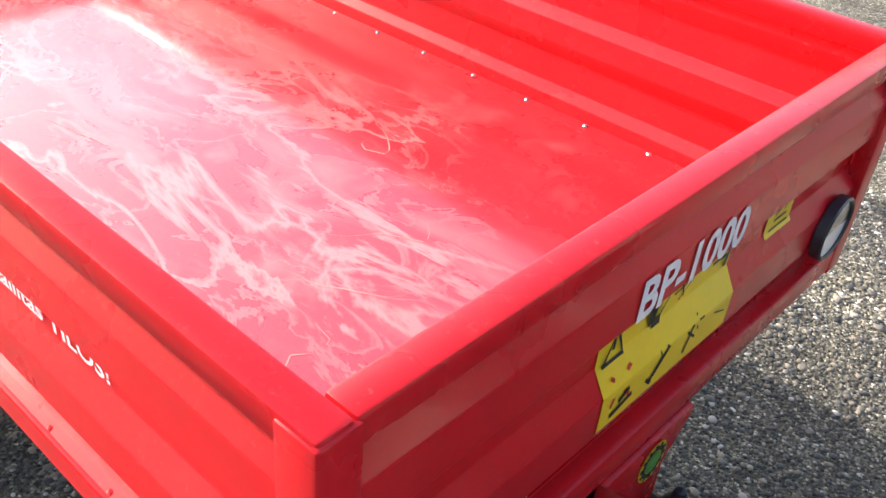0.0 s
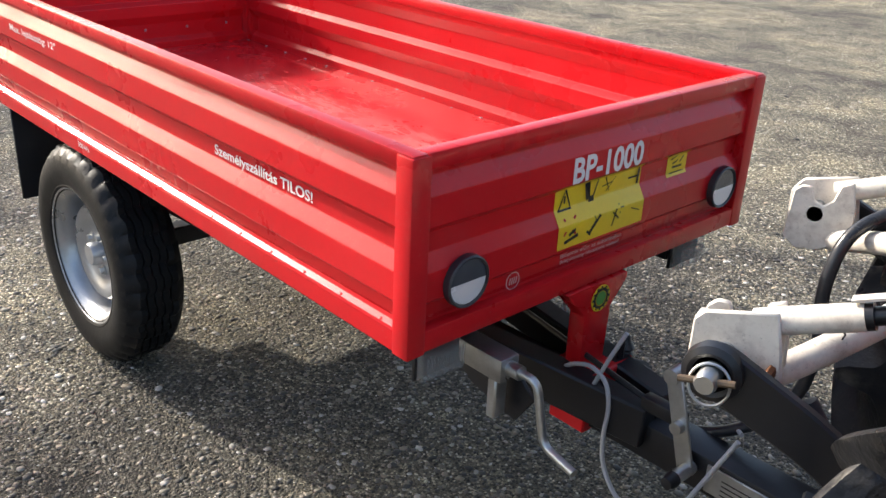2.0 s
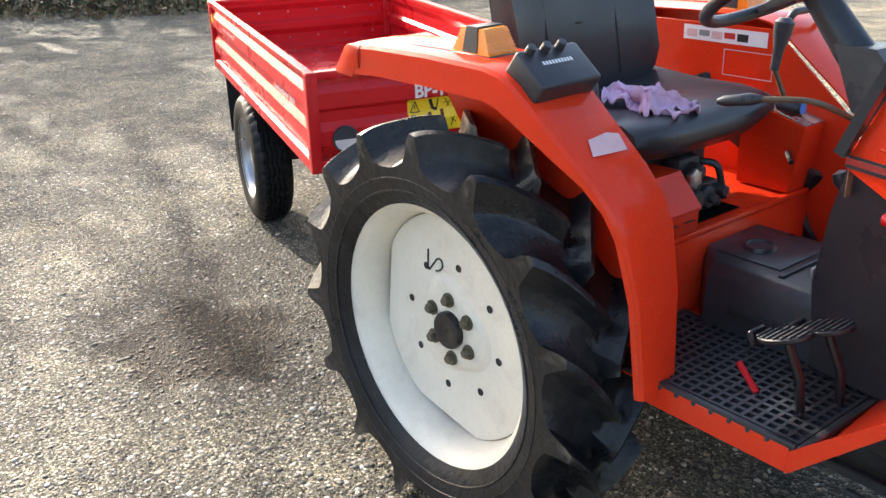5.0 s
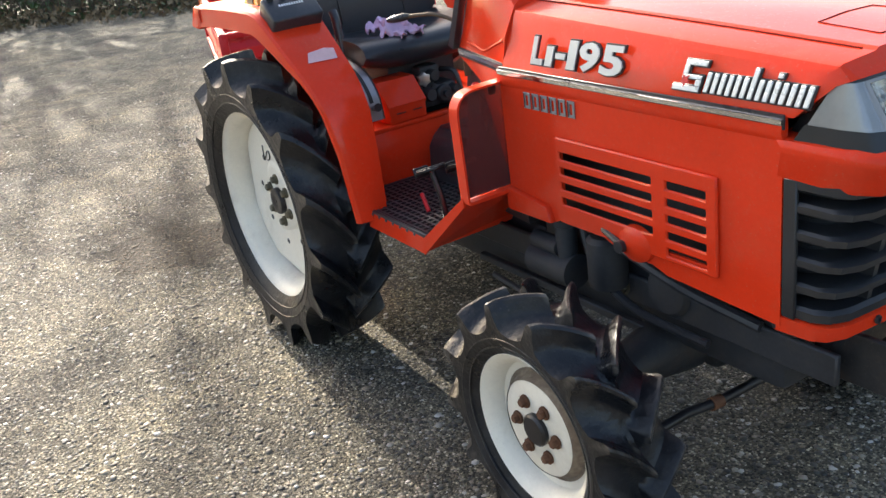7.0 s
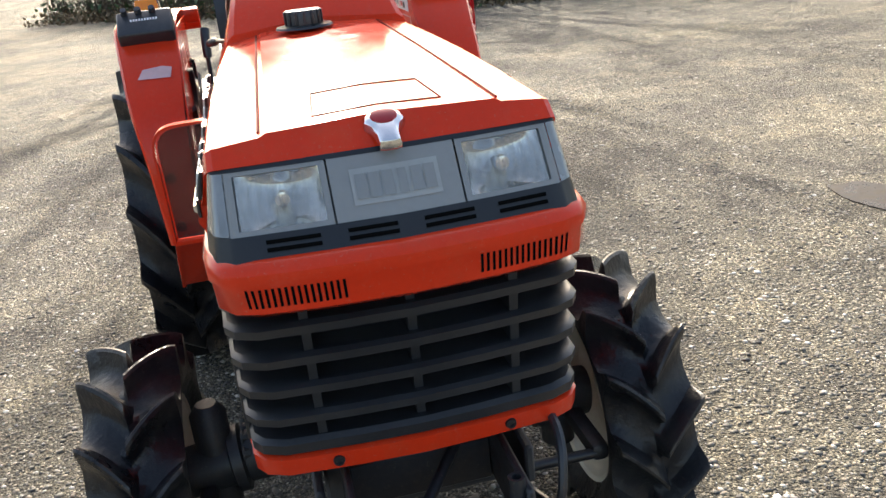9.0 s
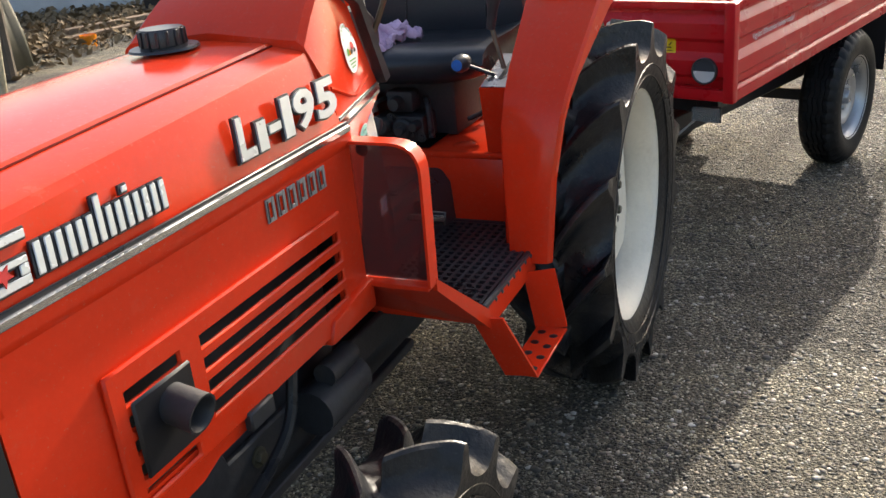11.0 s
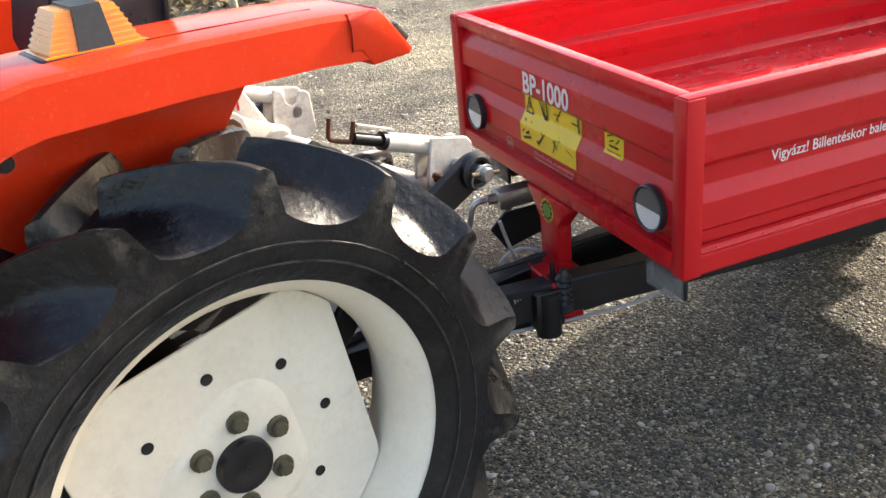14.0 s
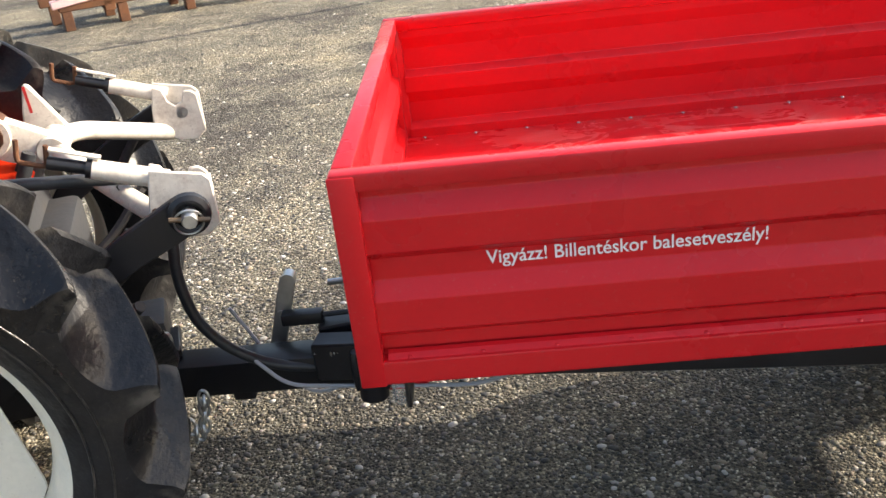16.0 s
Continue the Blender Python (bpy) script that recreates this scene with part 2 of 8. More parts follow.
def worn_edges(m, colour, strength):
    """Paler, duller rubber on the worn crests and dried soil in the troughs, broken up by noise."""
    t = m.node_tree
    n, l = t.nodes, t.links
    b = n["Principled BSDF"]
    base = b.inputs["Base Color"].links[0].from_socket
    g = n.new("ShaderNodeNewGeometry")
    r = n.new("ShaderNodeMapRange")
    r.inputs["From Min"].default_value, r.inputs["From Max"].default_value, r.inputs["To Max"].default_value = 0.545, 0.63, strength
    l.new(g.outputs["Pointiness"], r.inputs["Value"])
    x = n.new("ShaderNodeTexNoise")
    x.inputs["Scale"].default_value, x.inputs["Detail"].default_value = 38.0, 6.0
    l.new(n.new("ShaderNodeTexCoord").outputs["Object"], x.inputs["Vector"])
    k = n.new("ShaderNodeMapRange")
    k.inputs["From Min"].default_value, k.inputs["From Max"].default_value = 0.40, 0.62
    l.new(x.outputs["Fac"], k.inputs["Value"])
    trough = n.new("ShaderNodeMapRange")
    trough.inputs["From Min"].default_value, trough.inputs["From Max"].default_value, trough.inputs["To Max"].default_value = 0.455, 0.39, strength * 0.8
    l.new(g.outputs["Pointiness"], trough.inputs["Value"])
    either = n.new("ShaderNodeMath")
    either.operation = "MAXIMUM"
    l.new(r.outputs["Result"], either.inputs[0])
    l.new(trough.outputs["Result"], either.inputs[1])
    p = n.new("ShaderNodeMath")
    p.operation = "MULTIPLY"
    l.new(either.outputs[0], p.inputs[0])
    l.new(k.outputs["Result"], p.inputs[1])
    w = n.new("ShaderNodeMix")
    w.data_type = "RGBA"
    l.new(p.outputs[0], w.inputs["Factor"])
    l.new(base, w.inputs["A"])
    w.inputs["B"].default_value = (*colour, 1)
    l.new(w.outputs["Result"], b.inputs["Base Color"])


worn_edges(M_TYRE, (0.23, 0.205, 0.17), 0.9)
M_TYRE2 = surface("trailer_rubber", (0.009, 0.009, 0.010), 0.55, ior=1.32, var=0.25, bump=0.3, dirt=(0.05, 0.046, 0.042), amount=0.2, fleck=0.08)
M_WHITE = surface("cream_wheel_paint", (0.78, 0.73, 0.62), 0.45, var=0.06, bump=0.06, dirt=(0.42, 0.36, 0.26), amount=0.32, dirt_scale=8, fleck=0.22)
M_WORNWHITE = surface("worn_white_paint", (0.74, 0.69, 0.61), 0.5, var=0.10, bump=0.2, dirt=(0.17, 0.085, 0.05), amount=0.5, dirt_scale=22, fleck=0.38, fleck_colour=(0.10, 0.07, 0.05))
M_BLACK = surface("black_paint", (0.010, 0.010, 0.013), 0.42, var=0.2, bump=0.1, dirt=(0.07, 0.06, 0.055), amount=0.2)
M_PLASTIC = surface("black_plastic", (0.026, 0.028, 0.033), 0.34, var=0.2, bump=0.12, dirt=(0.11, 0.105, 0.10), amount=0.26, fleck=0.12)
M_GRILLE = surface("dark_grille_plastic", (0.019, 0.021, 0.025), 0.42, var=0.15, bump=0.10, dirt=(0.07, 0.07, 0.07), amount=0.15, fleck=0.08)
M_BEZEL = surface("black_bezel_plastic", (0.010, 0.011, 0.013), 0.38, var=0.15, bump=0.1, dirt=(0.06, 0.06, 0.055), amount=0.15)
M_CAST = surface("black_cast_iron", (0.020, 0.021, 0.024), 0.5, var=0.3, bump=0.35, dirt=(0.09, 0.05, 0.03), amount=0.3, dirt_scale=14, fleck=0.15)
M_VINYL = surface("black_vinyl", (0.022, 0.024, 0.030), 0.33, var=0.15, bump=0.2, fine=160, dirt=(0.08, 0.075, 0.07), amount=0.2, fleck=0.06)
M_ENGINE = surface("dark_engine", (0.030, 0.032, 0.037), 0.6, var=0.3, bump=0.3, dirt=(0.12, 0.10, 0.08), amount=0.4)
M_CHROME = surface("chrome", (0.75, 0.75, 0.76), 0.14, 1.0, var=0.04, bump=0.03, rough_var=0.06)
M_ZINC = surface("galvanised_steel", (0.52, 0.53, 0.53), 0.36, 0.9, var=0.15, bump=0.1, dirt=(0.25, 0.22, 0.18), amount=0.2)
M_ALU = surface("silver_wheel_paint", (0.40, 0.41, 0.43), 0.34, 0.7, var=0.08, bump=0.08, dirt=DUST, amount=0.2)
M_RUST = surface("rusty_steel", (0.14, 0.060, 0.030), 0.75, 0.2, var=0.35, bump=0.4, dirt=(0.28, 0.12, 0.05), amount=0.5)
M_GRIME = surface("brown_grime", (0.17, 0.125, 0.09), 0.8, var=0.35, bump=0.3, dirt=(0.42, 0.37, 0.28), amount=0.5, dirt_scale=24)
M_BRONZE = surface("weathered_bolt", (0.13, 0.12, 0.085), 0.5, 0.5, var=0.25, bump=0.2, dirt=(0.2, 0.13, 0.07), amount=0.4, dirt_scale=40)
M_YELLOW = surface("yellow_sticker", (0.85, 0.60, 0.02), 0.4, var=0.05, bump=0.05, dirt=(0.5, 0.35, 0.1), amount=0.15)
M_INK = surface("black_print", (0.015, 0.015, 0.015), 0.5, var=0.1, bump=0)
M_REDINK = surface("red_print", (0.55, 0.02, 0.02), 0.5, var=0.1, bump=0)
M_PRINT = surface("white_print", (0.80, 0.76, 0.76), 0.45, var=0.06, bump=0)
M_LIGHTPRINT = surface("faded_print", (0.70, 0.45, 0.45), 0.5, var=0.12, bump=0)
M_SILVER = surface("silver_letter", (0.66, 0.69, 0.70), 0.3, 0.35, var=0.05, bump=0)
M_AMBER = surface("amber_lens", (0.85, 0.27, 0.015), 0.22, var=0.08, bump=0.1, coat=0.5)
M_REDLENS = surface("red_lens", (0.35, 0.008, 0.010), 0.12, var=0.05, bump=0, coat=0.5)
M_REFLECT = surface("white_reflector", (0.82, 0.80, 0.80), 0.2, 0.1, var=0.05, bump=0.1, fine=400, coat=0.6)
M_DARKREFLECTION = surface("dark_half_reflection", (0.10, 0.11, 0.13), 0.15, 0.4, var=0.1, bump=0.1, fine=400, coat=0.6)
M_LENS = surface("grey_lens", (0.30, 0.31, 0.31), 0.22, 0.35, var=0.1, bump=0.12, fine=60, coat=0.6)
M_MIRROR = surface("lamp_mirror", (0.62, 0.60, 0.55), 0.13, 1.0, var=0.25, scale=30, bump=0.12, fine=50, rough_var=0.08)
M_GREYPANEL = surface("grey_panel", (0.25, 0.25, 0.245), 0.45, var=0.06, bump=0.1)
M_PALEGREY = surface("pale_grey_plate", (0.34, 0.34, 0.33), 0.5, var=0.08, bump=0.1)
M_HOLE = surface("dark_opening", (0.004, 0.004, 0.004), 0.9, var=0.1, bump=0, ior=1.1)
M_GROOVE = surface("dark_red_groove", (0.14, 0.010, 0.006), 0.8, var=0.1, bump=0, ior=1.15)
M_CLOTH = surface("lilac_cloth", (0.60, 0.42, 0.58), 0.85, var=0.18, bump=0.35, fine=220, dirt=(0.38, 0.22, 0.36), amount=0.35, dirt_scale=14)
M_GREEN = surface("green_sticker", (0.10, 0.35, 0.06), 0.4, var=0.1, bump=0)
M_TEAL = surface("teal_sticker", (0.06, 0.48, 0.40), 0.35, var=0.08, bump=0)
M_CABLE = surface("grey_cable", (0.42, 0.42, 0.44), 0.5, var=0.08, bump=0.05)
M_BLUE = surface("blue_paint", (0.03, 0.16, 0.55), 0.4, var=0.15, bump=0.1, dirt=(0.2, 0.15, 0.1), amount=0.25)
M_WOOD = surface("weathered_wood", (0.24, 0.16, 0.10), 0.75, var=0.3, bump=0.35, fine=40)
M_BARK = surface("bare_bark", (0.09, 0.07, 0.05), 0.9, var=0.3, bump=0.4)
M_LEAF = surface("ivy_leaf", (0.045, 0.085, 0.022), 0.5, var=0.4, bump=0.1)
M_DRYLEAF = surface("dry_undergrowth", (0.20, 0.14, 0.075), 0.9, var=0.3, bump=0.2)
M_HANDWOOD = surface("worn_lever_brown", (0.16, 0.11, 0.07), 0.4, 0.5, var=0.3, bump=0.2)


def clear(name, tint, rough=0.05, alpha=0.3):
    """A smoked or clear pane: part glossy sheet, part see-through."""
    m = bpy.data.materials.new(name)
    m.use_nodes = True
    n, l = m.node_tree.nodes, m.node_tree.links
    b = n["Principled BSDF"]
    b.inputs["Base Color"].default_value = (*tint, 1)
    b.inputs["Roughness"].default_value = rough
    b.inputs["Alpha"].default_value = alpha
    return m


M_SMOKED = clear("smoked_plexiglass", (0.10, 0.035, 0.035), 0.08, 0.62)
M_CLEARLENS = clear("clear_lens", (0.40, 0.41, 0.41), 0.12, 0.24)
M_GLASS = clear("headlamp_glass", (0.5, 0.51, 0.5), 0.05, 0.16)


def shade_and_stain(n, l):
    """Broad shade painted round hitch and tractor, and an oil stain, both with ragged edges."""
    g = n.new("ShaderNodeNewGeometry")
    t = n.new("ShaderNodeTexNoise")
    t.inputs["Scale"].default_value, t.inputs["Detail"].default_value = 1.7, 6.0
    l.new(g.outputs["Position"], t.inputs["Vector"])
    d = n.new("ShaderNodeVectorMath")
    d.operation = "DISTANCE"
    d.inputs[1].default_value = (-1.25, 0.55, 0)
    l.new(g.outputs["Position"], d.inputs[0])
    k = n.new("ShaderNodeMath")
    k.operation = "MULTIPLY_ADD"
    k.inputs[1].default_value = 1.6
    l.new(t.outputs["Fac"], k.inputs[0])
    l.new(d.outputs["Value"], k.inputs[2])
    # halves the soil colour to deepen the shade by the hitch
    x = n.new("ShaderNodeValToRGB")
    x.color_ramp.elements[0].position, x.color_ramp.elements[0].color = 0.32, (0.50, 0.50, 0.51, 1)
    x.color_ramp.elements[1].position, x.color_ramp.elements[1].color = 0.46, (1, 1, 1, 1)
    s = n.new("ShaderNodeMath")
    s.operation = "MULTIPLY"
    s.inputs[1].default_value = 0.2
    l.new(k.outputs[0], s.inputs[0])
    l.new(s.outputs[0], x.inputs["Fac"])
    # second area of painted shade, below the tractor
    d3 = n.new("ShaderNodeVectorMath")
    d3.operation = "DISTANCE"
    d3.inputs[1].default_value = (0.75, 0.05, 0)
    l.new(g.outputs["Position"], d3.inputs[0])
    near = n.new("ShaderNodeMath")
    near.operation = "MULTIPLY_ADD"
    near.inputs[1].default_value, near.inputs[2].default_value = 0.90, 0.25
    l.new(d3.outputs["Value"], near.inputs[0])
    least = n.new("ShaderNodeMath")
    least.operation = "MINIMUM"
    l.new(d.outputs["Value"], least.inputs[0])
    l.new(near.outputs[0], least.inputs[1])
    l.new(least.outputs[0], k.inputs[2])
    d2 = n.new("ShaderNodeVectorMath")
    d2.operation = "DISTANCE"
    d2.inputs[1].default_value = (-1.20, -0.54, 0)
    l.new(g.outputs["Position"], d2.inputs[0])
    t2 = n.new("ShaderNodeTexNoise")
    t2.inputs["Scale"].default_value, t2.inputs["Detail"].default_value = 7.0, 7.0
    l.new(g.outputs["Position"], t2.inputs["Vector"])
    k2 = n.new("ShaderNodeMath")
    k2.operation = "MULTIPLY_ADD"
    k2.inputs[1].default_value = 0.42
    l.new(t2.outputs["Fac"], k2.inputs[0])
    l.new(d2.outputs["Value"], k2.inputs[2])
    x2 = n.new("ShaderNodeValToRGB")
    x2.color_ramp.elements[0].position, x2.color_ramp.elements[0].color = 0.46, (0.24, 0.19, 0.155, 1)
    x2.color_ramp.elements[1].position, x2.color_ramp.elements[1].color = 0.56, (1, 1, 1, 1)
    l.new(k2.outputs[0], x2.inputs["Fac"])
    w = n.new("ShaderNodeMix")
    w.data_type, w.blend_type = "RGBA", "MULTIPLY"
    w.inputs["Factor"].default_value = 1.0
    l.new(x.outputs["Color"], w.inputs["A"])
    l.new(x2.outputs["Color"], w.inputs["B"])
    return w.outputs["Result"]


def gravel_ground():
    m = bpy.data.materials.new("gravel")
    m.use_nodes = True
    n, l = m.node_tree.nodes, m.node_tree.links
    b = n["Principled BSDF"]
    co = n.new("ShaderNodeNewGeometry").outputs["Position"]

    def vor(scale):
        x = n.new("ShaderNodeTexVoronoi")
        x.inputs["Scale"].default_value = scale
        l.new(co, x.inputs["Vector"])
        return x

    def noi(scale, detail=6.0):
        x = n.new("ShaderNodeTexNoise")
        x.inputs["Scale"].default_value, x.inputs["Detail"].default_value, x.inputs["Roughness"].default_value = scale, detail, 0.62
        l.new(co, x.inputs["Vector"])
        return x.outputs["Fac"]

    def ramp(f, stops):
        x = n.new("ShaderNodeValToRGB")
        x.color_ramp.elements.remove(x.color_ramp.elements[1])
        for i, (p, c) in enumerate(stops):
            e = x.color_ramp.elements[0] if i == 0 else x.color_ramp.elements.new(p)
            e.position, e.color = p, (*c, 1)
        l.new(f, x.inputs["Fac"])
        return x.outputs["Color"]

    def mix(f, a, c, kind="MIX", fac=1.0):
        x = n.new("ShaderNodeMix")
        x.data_type, x.blend_type = "RGBA", kind
        x.inputs["Factor"].default_value = fac
        if f is not None:
            l.new(f, x.inputs["Factor"])
        l.new(a, x.inputs["A"])
        l.new(c, x.inputs["B"])
        return x.outputs["Result"]

    v1, v2 = vor(135.0), vor(310.0)
    sep = n.new("ShaderNodeSeparateColor")
    l.new(v1.outputs["Color"], sep.inputs[0])
    stones = ramp(sep.outputs[0], [(0.0, (0.024, 0.023, 0.021)), (0.35, (0.090, 0.084, 0.073)), (0.65, (0.24, 0.217, 0.175)), (0.86, (0.50, 0.45, 0.36)), (1.0, (0.82, 0.78, 0.70))])
    sand = ramp(noi(60.0), [(0.3, (0.075, 0.066, 0.052)), (0.7, (0.29, 0.260, 0.208))])
    gap = ramp(v1.outputs["Distance"], [(0.35, (0, 0, 0)), (0.75, (1, 1, 1))])
    col = mix(gap, stones, sand)
    sep2 = n.new("ShaderNodeSeparateColor")
    l.new(v2.outputs["Color"], sep2.inputs[0])
    grit = ramp(sep2.outputs[0], [(0.0, (0.45, 0.45, 0.45)), (0.6, (1.0, 0.99, 0.97)), (0.92, (1.25, 1.22, 1.16)), (1.0, (1.9, 1.85, 1.75))])
    col = mix(None, col, grit, "MULTIPLY")
    patch = ramp(noi(0.9, 5.0), [(0.36, (0.52, 0.52, 0.53)), (0.50, (0.96, 0.97, 0.92)), (0.64, (1.40, 1.38, 1.22))])
    col = mix(None, col, patch, "MULTIPLY")
    blot = ramp(noi(4.2, 7.0), [(0.36, (0.60, 0.59, 0.59)), (0.52, (1, 1, 1)), (0.68, (1.28, 1.24, 1.14))])
    col = mix(None, col, blot, "MULTIPLY")
    col = mix(None, col, shade_and_stain(n, l), "MULTIPLY")
    l.new(col, b.inputs["Base Color"])
    b.inputs["Roughness"].default_value = 0.82
    b.inputs["Specular IOR Level"].default_value = 0.35
    h1 = n.new("ShaderNodeMath")
    h1.operation = "MULTIPLY_ADD"
    l.new(v1.outputs["Distance"], h1.inputs[0])
    h1.inputs[1].default_value = -1.0
    h2 = n.new("ShaderNodeMath")
    h2.operation = "MULTIPLY"
    l.new(v2.outputs["Distance"], h2.inputs[0])
    h2.inputs[1].default_value = -0.4
    l.new(h2.outputs[0], h1.inputs[2])
    bp = n.new("ShaderNodeBump")
    bp.inputs["Strength"].default_value, bp.inputs["Distance"].default_value = 1.0, 0.0085
    l.new(h1.outputs[0], bp.inputs["Height"])
    l.new(bp.outputs[0], b.inputs["Normal"])
    return m


M_GROUND = gravel_ground()


def pebble_material():
    m = bpy.data.materials.new("pebbles")
    m.use_nodes = True
    n, l = m.node_tree.nodes, m.node_tree.links
    b = n["Principled BSDF"]
    g = n.new("ShaderNodeNewGeometry")
    x = n.new("ShaderNodeValToRGB")
    x.color_ramp.elements.remove(x.color_ramp.elements[1])
    for i, (p, c) in enumerate([(0.0, (0.035, 0.034, 0.031)), (0.30, (0.10, 0.095, 0.084)), (0.58, (0.23, 0.208, 0.165)), (0.80, (0.38, 0.31, 0.22)), (0.92, (0.54, 0.50, 0.43)), (1.0, (0.82, 0.79, 0.73))]):
        e = x.color_ramp.elements[0] if i == 0 else x.color_ramp.elements.new(p)
        e.position, e.color = p, (*c, 1)
    l.new(g.outputs["Random Per Island"], x.inputs["Fac"])
    t = n.new("ShaderNodeTexNoise")
    t.inputs["Scale"].default_value = 300
    l.new(g.outputs["Position"], t.inputs["Vector"])
    k = n.new("ShaderNodeMix")
    k.data_type, k.blend_type = "RGBA", "OVERLAY"
    k.inputs["Factor"].default_value = 0.35
    l.new(x.outputs[0], k.inputs["A"])
    l.new(t.outputs["Color"], k.inputs["B"])
    w = n.new("ShaderNodeMix")
    w.data_type, w.blend_type = "RGBA", "MULTIPLY"
    w.inputs["Factor"].default_value = 1.0
    l.new(k.outputs["Result"], w.inputs["A"])
    l.new(shade_and_stain(n, l), w.inputs["B"])
    l.new(w.outputs["Result"], b.inputs["Base Color"])
    b.inputs["Roughness"].default_value = 0.65
    return m


M_PEBBLE = pebble_material()


# ---- ground ----
bm = bmesh.new()
bmesh.ops.create_grid(bm, size=300, x_segments=2, y_segments=2)
ground = part("ground", bm, M_GROUND, smooth=0)
tagged(ground, "grey-brown compacted gravel yard with dusty worn patches", "ground", kind="structure")


def pebble_field(name, count, x0, x1, y0, y1, seed, label, small=0.0024, large=0.0095):
    """Many small rounded stones pressed into the ground, as one mesh."""
    rng = np.random.default_rng(seed)
    t = (1 + 5 ** 0.5) / 2
    v = np.array([(-1, t, 0), (1, t, 0), (-1, -t, 0), (1, -t, 0), (0, -1, t), (0, 1, t), (0, -1, -t), (0, 1, -t), (t, 0, -1), (t, 0, 1), (-t, 0, -1), (-t, 0, 1)]) / math.hypot(1, t)
    f = np.array([(0, 11, 5), (0, 5, 1), (0, 1, 7), (0, 7, 10), (0, 10, 11), (1, 5, 9), (5, 11, 4), (11, 10, 2), (10, 7, 6), (7, 1, 8), (3, 9, 4), (3, 4, 2), (3, 2, 6), (3, 6, 8), (3, 8, 9), (4, 9, 5), (2, 4, 11), (6, 2, 10), (8, 6, 7), (9, 8, 1)])
    size = small + (large - small) * rng.random(count) ** 3.2
    pos = np.stack([rng.uniform(x0, x1, count), rng.uniform(y0, y1, count), np.zeros(count)], 1)
    pos[:, :2] += rng.normal(0, 0.30, (count, 2))
    sc = np.stack([size * rng.uniform(0.8, 1.5, count), size * rng.uniform(0.7, 1.1, count), size * rng.uniform(0.22, 0.42, count)], 1)
    a = rng.uniform(0, math.tau, count)
    p = v[None] * (1 + rng.uniform(-0.14, 0.14, (count, 12, 1))) * sc[:, None]
    q = p.copy()
    q[..., 0] = p[..., 0] * np.cos(a)[:, None] - p[..., 1] * np.sin(a)[:, None]
    q[..., 1] = p[..., 0] * np.sin(a)[:, None] + p[..., 1] * np.cos(a)[:, None]
    pos[:, 2] = sc[:, 2] * rng.uniform(-0.25, 0.45, count)
    q += pos[:, None]
    faces = (f[None] + (np.arange(count) * 12)[:, None, None]).reshape(-1)
    me = bpy.data.meshes.new(name)
    me.vertices.add(count * 12)
    me.vertices.foreach_set("co", q.reshape(-1).astype(np.float32))
    me.loops.add(len(faces))
    me.loops.foreach_set("vertex_index", faces.astype(np.int32))
    me.polygons.add(count * 20)
    me.polygons.foreach_set("loop_start", np.arange(0, count * 60, 3, dtype=np.int32))
    me.update(calc_edges=True)
    me.validate()
    me.shade_smooth()
    me.materials.append(M_PEBBLE)
    return tagged(new(name, me), label, "gravel", kind="stuff")


pebble_field("loose_gravel", 105000, -3.4, 2.8, -1.9, 2.1, 3, "loose rounded grey, tan and pale gravel stones")
pebble_field("scattered_gravel", 34000, -7.5, 5.0, -4.6, 4.8, 8, "sparser gravel stones over the outer yard", 0.004, 0.013)


# ---- trailer ----
TRAILER = Matrix.Translation((-0.857, 0.232, 0)) @ Euler((0, 0.0125, -0.2922)).to_matrix().to_4x4()
trailer = thing("tipping_trailer", "bright red single-axle tipping trailer hitched behind an orange tractor", "trailer", TRAILER)
TW, TL, ZB, ZT = 0.453, 1.91, 0.55, 0.864
RIBS = [(ZB + 0.036, 0.020), (0.619, 0.020), (0.631, 0.005), (0.678, 0.005), (0.704, 0.020), (0.736, 0.020), (0.749, 0.005), (0.796, 0.005), (0.823, 0.020), (ZT - 0.012, 0.020)]


def rib_depth(z):
    for (z0, d0), (z1, d1) in zip(RIBS, RIBS[1:]):
        if z0 <= z <= z1:
            return d0 + (d1 - d0) * (z - z0) / (z1 - z0)
    return 0.02


def ribbed(axis, out, sign, a, b):
    line = [(sign * (out - d), z) for z, d in RIBS]
    return prism(ribbon(line, 0.0022 if sign > 0 else -0.0022), axis, a, b, 0.0012)


front = part("front_panel", ribbed("y", 0.0, 1, -TW + 0.03, TW - 0.03), M_RED, trailer, smooth=14)
rear = part("tailgate", ribbed("y", TL, -1, -TW + 0.03, TW - 0.03), M_RED, trailer, smooth=14)
side_r = part("side_panel", ribbed("x", TW, -1, -TL + 0.03, -0.03), M_RED, trailer, smooth=14)
side_l = part("side_panel", ribbed("x", TW, 1, -TL + 0.03, -0.03), M_RED, trailer, smooth=14)


def rail(x0, x1, y0, y1):
    return join(box(x0, x1, y0, y1, ZT - 0.026, ZT, 0.004, 2))


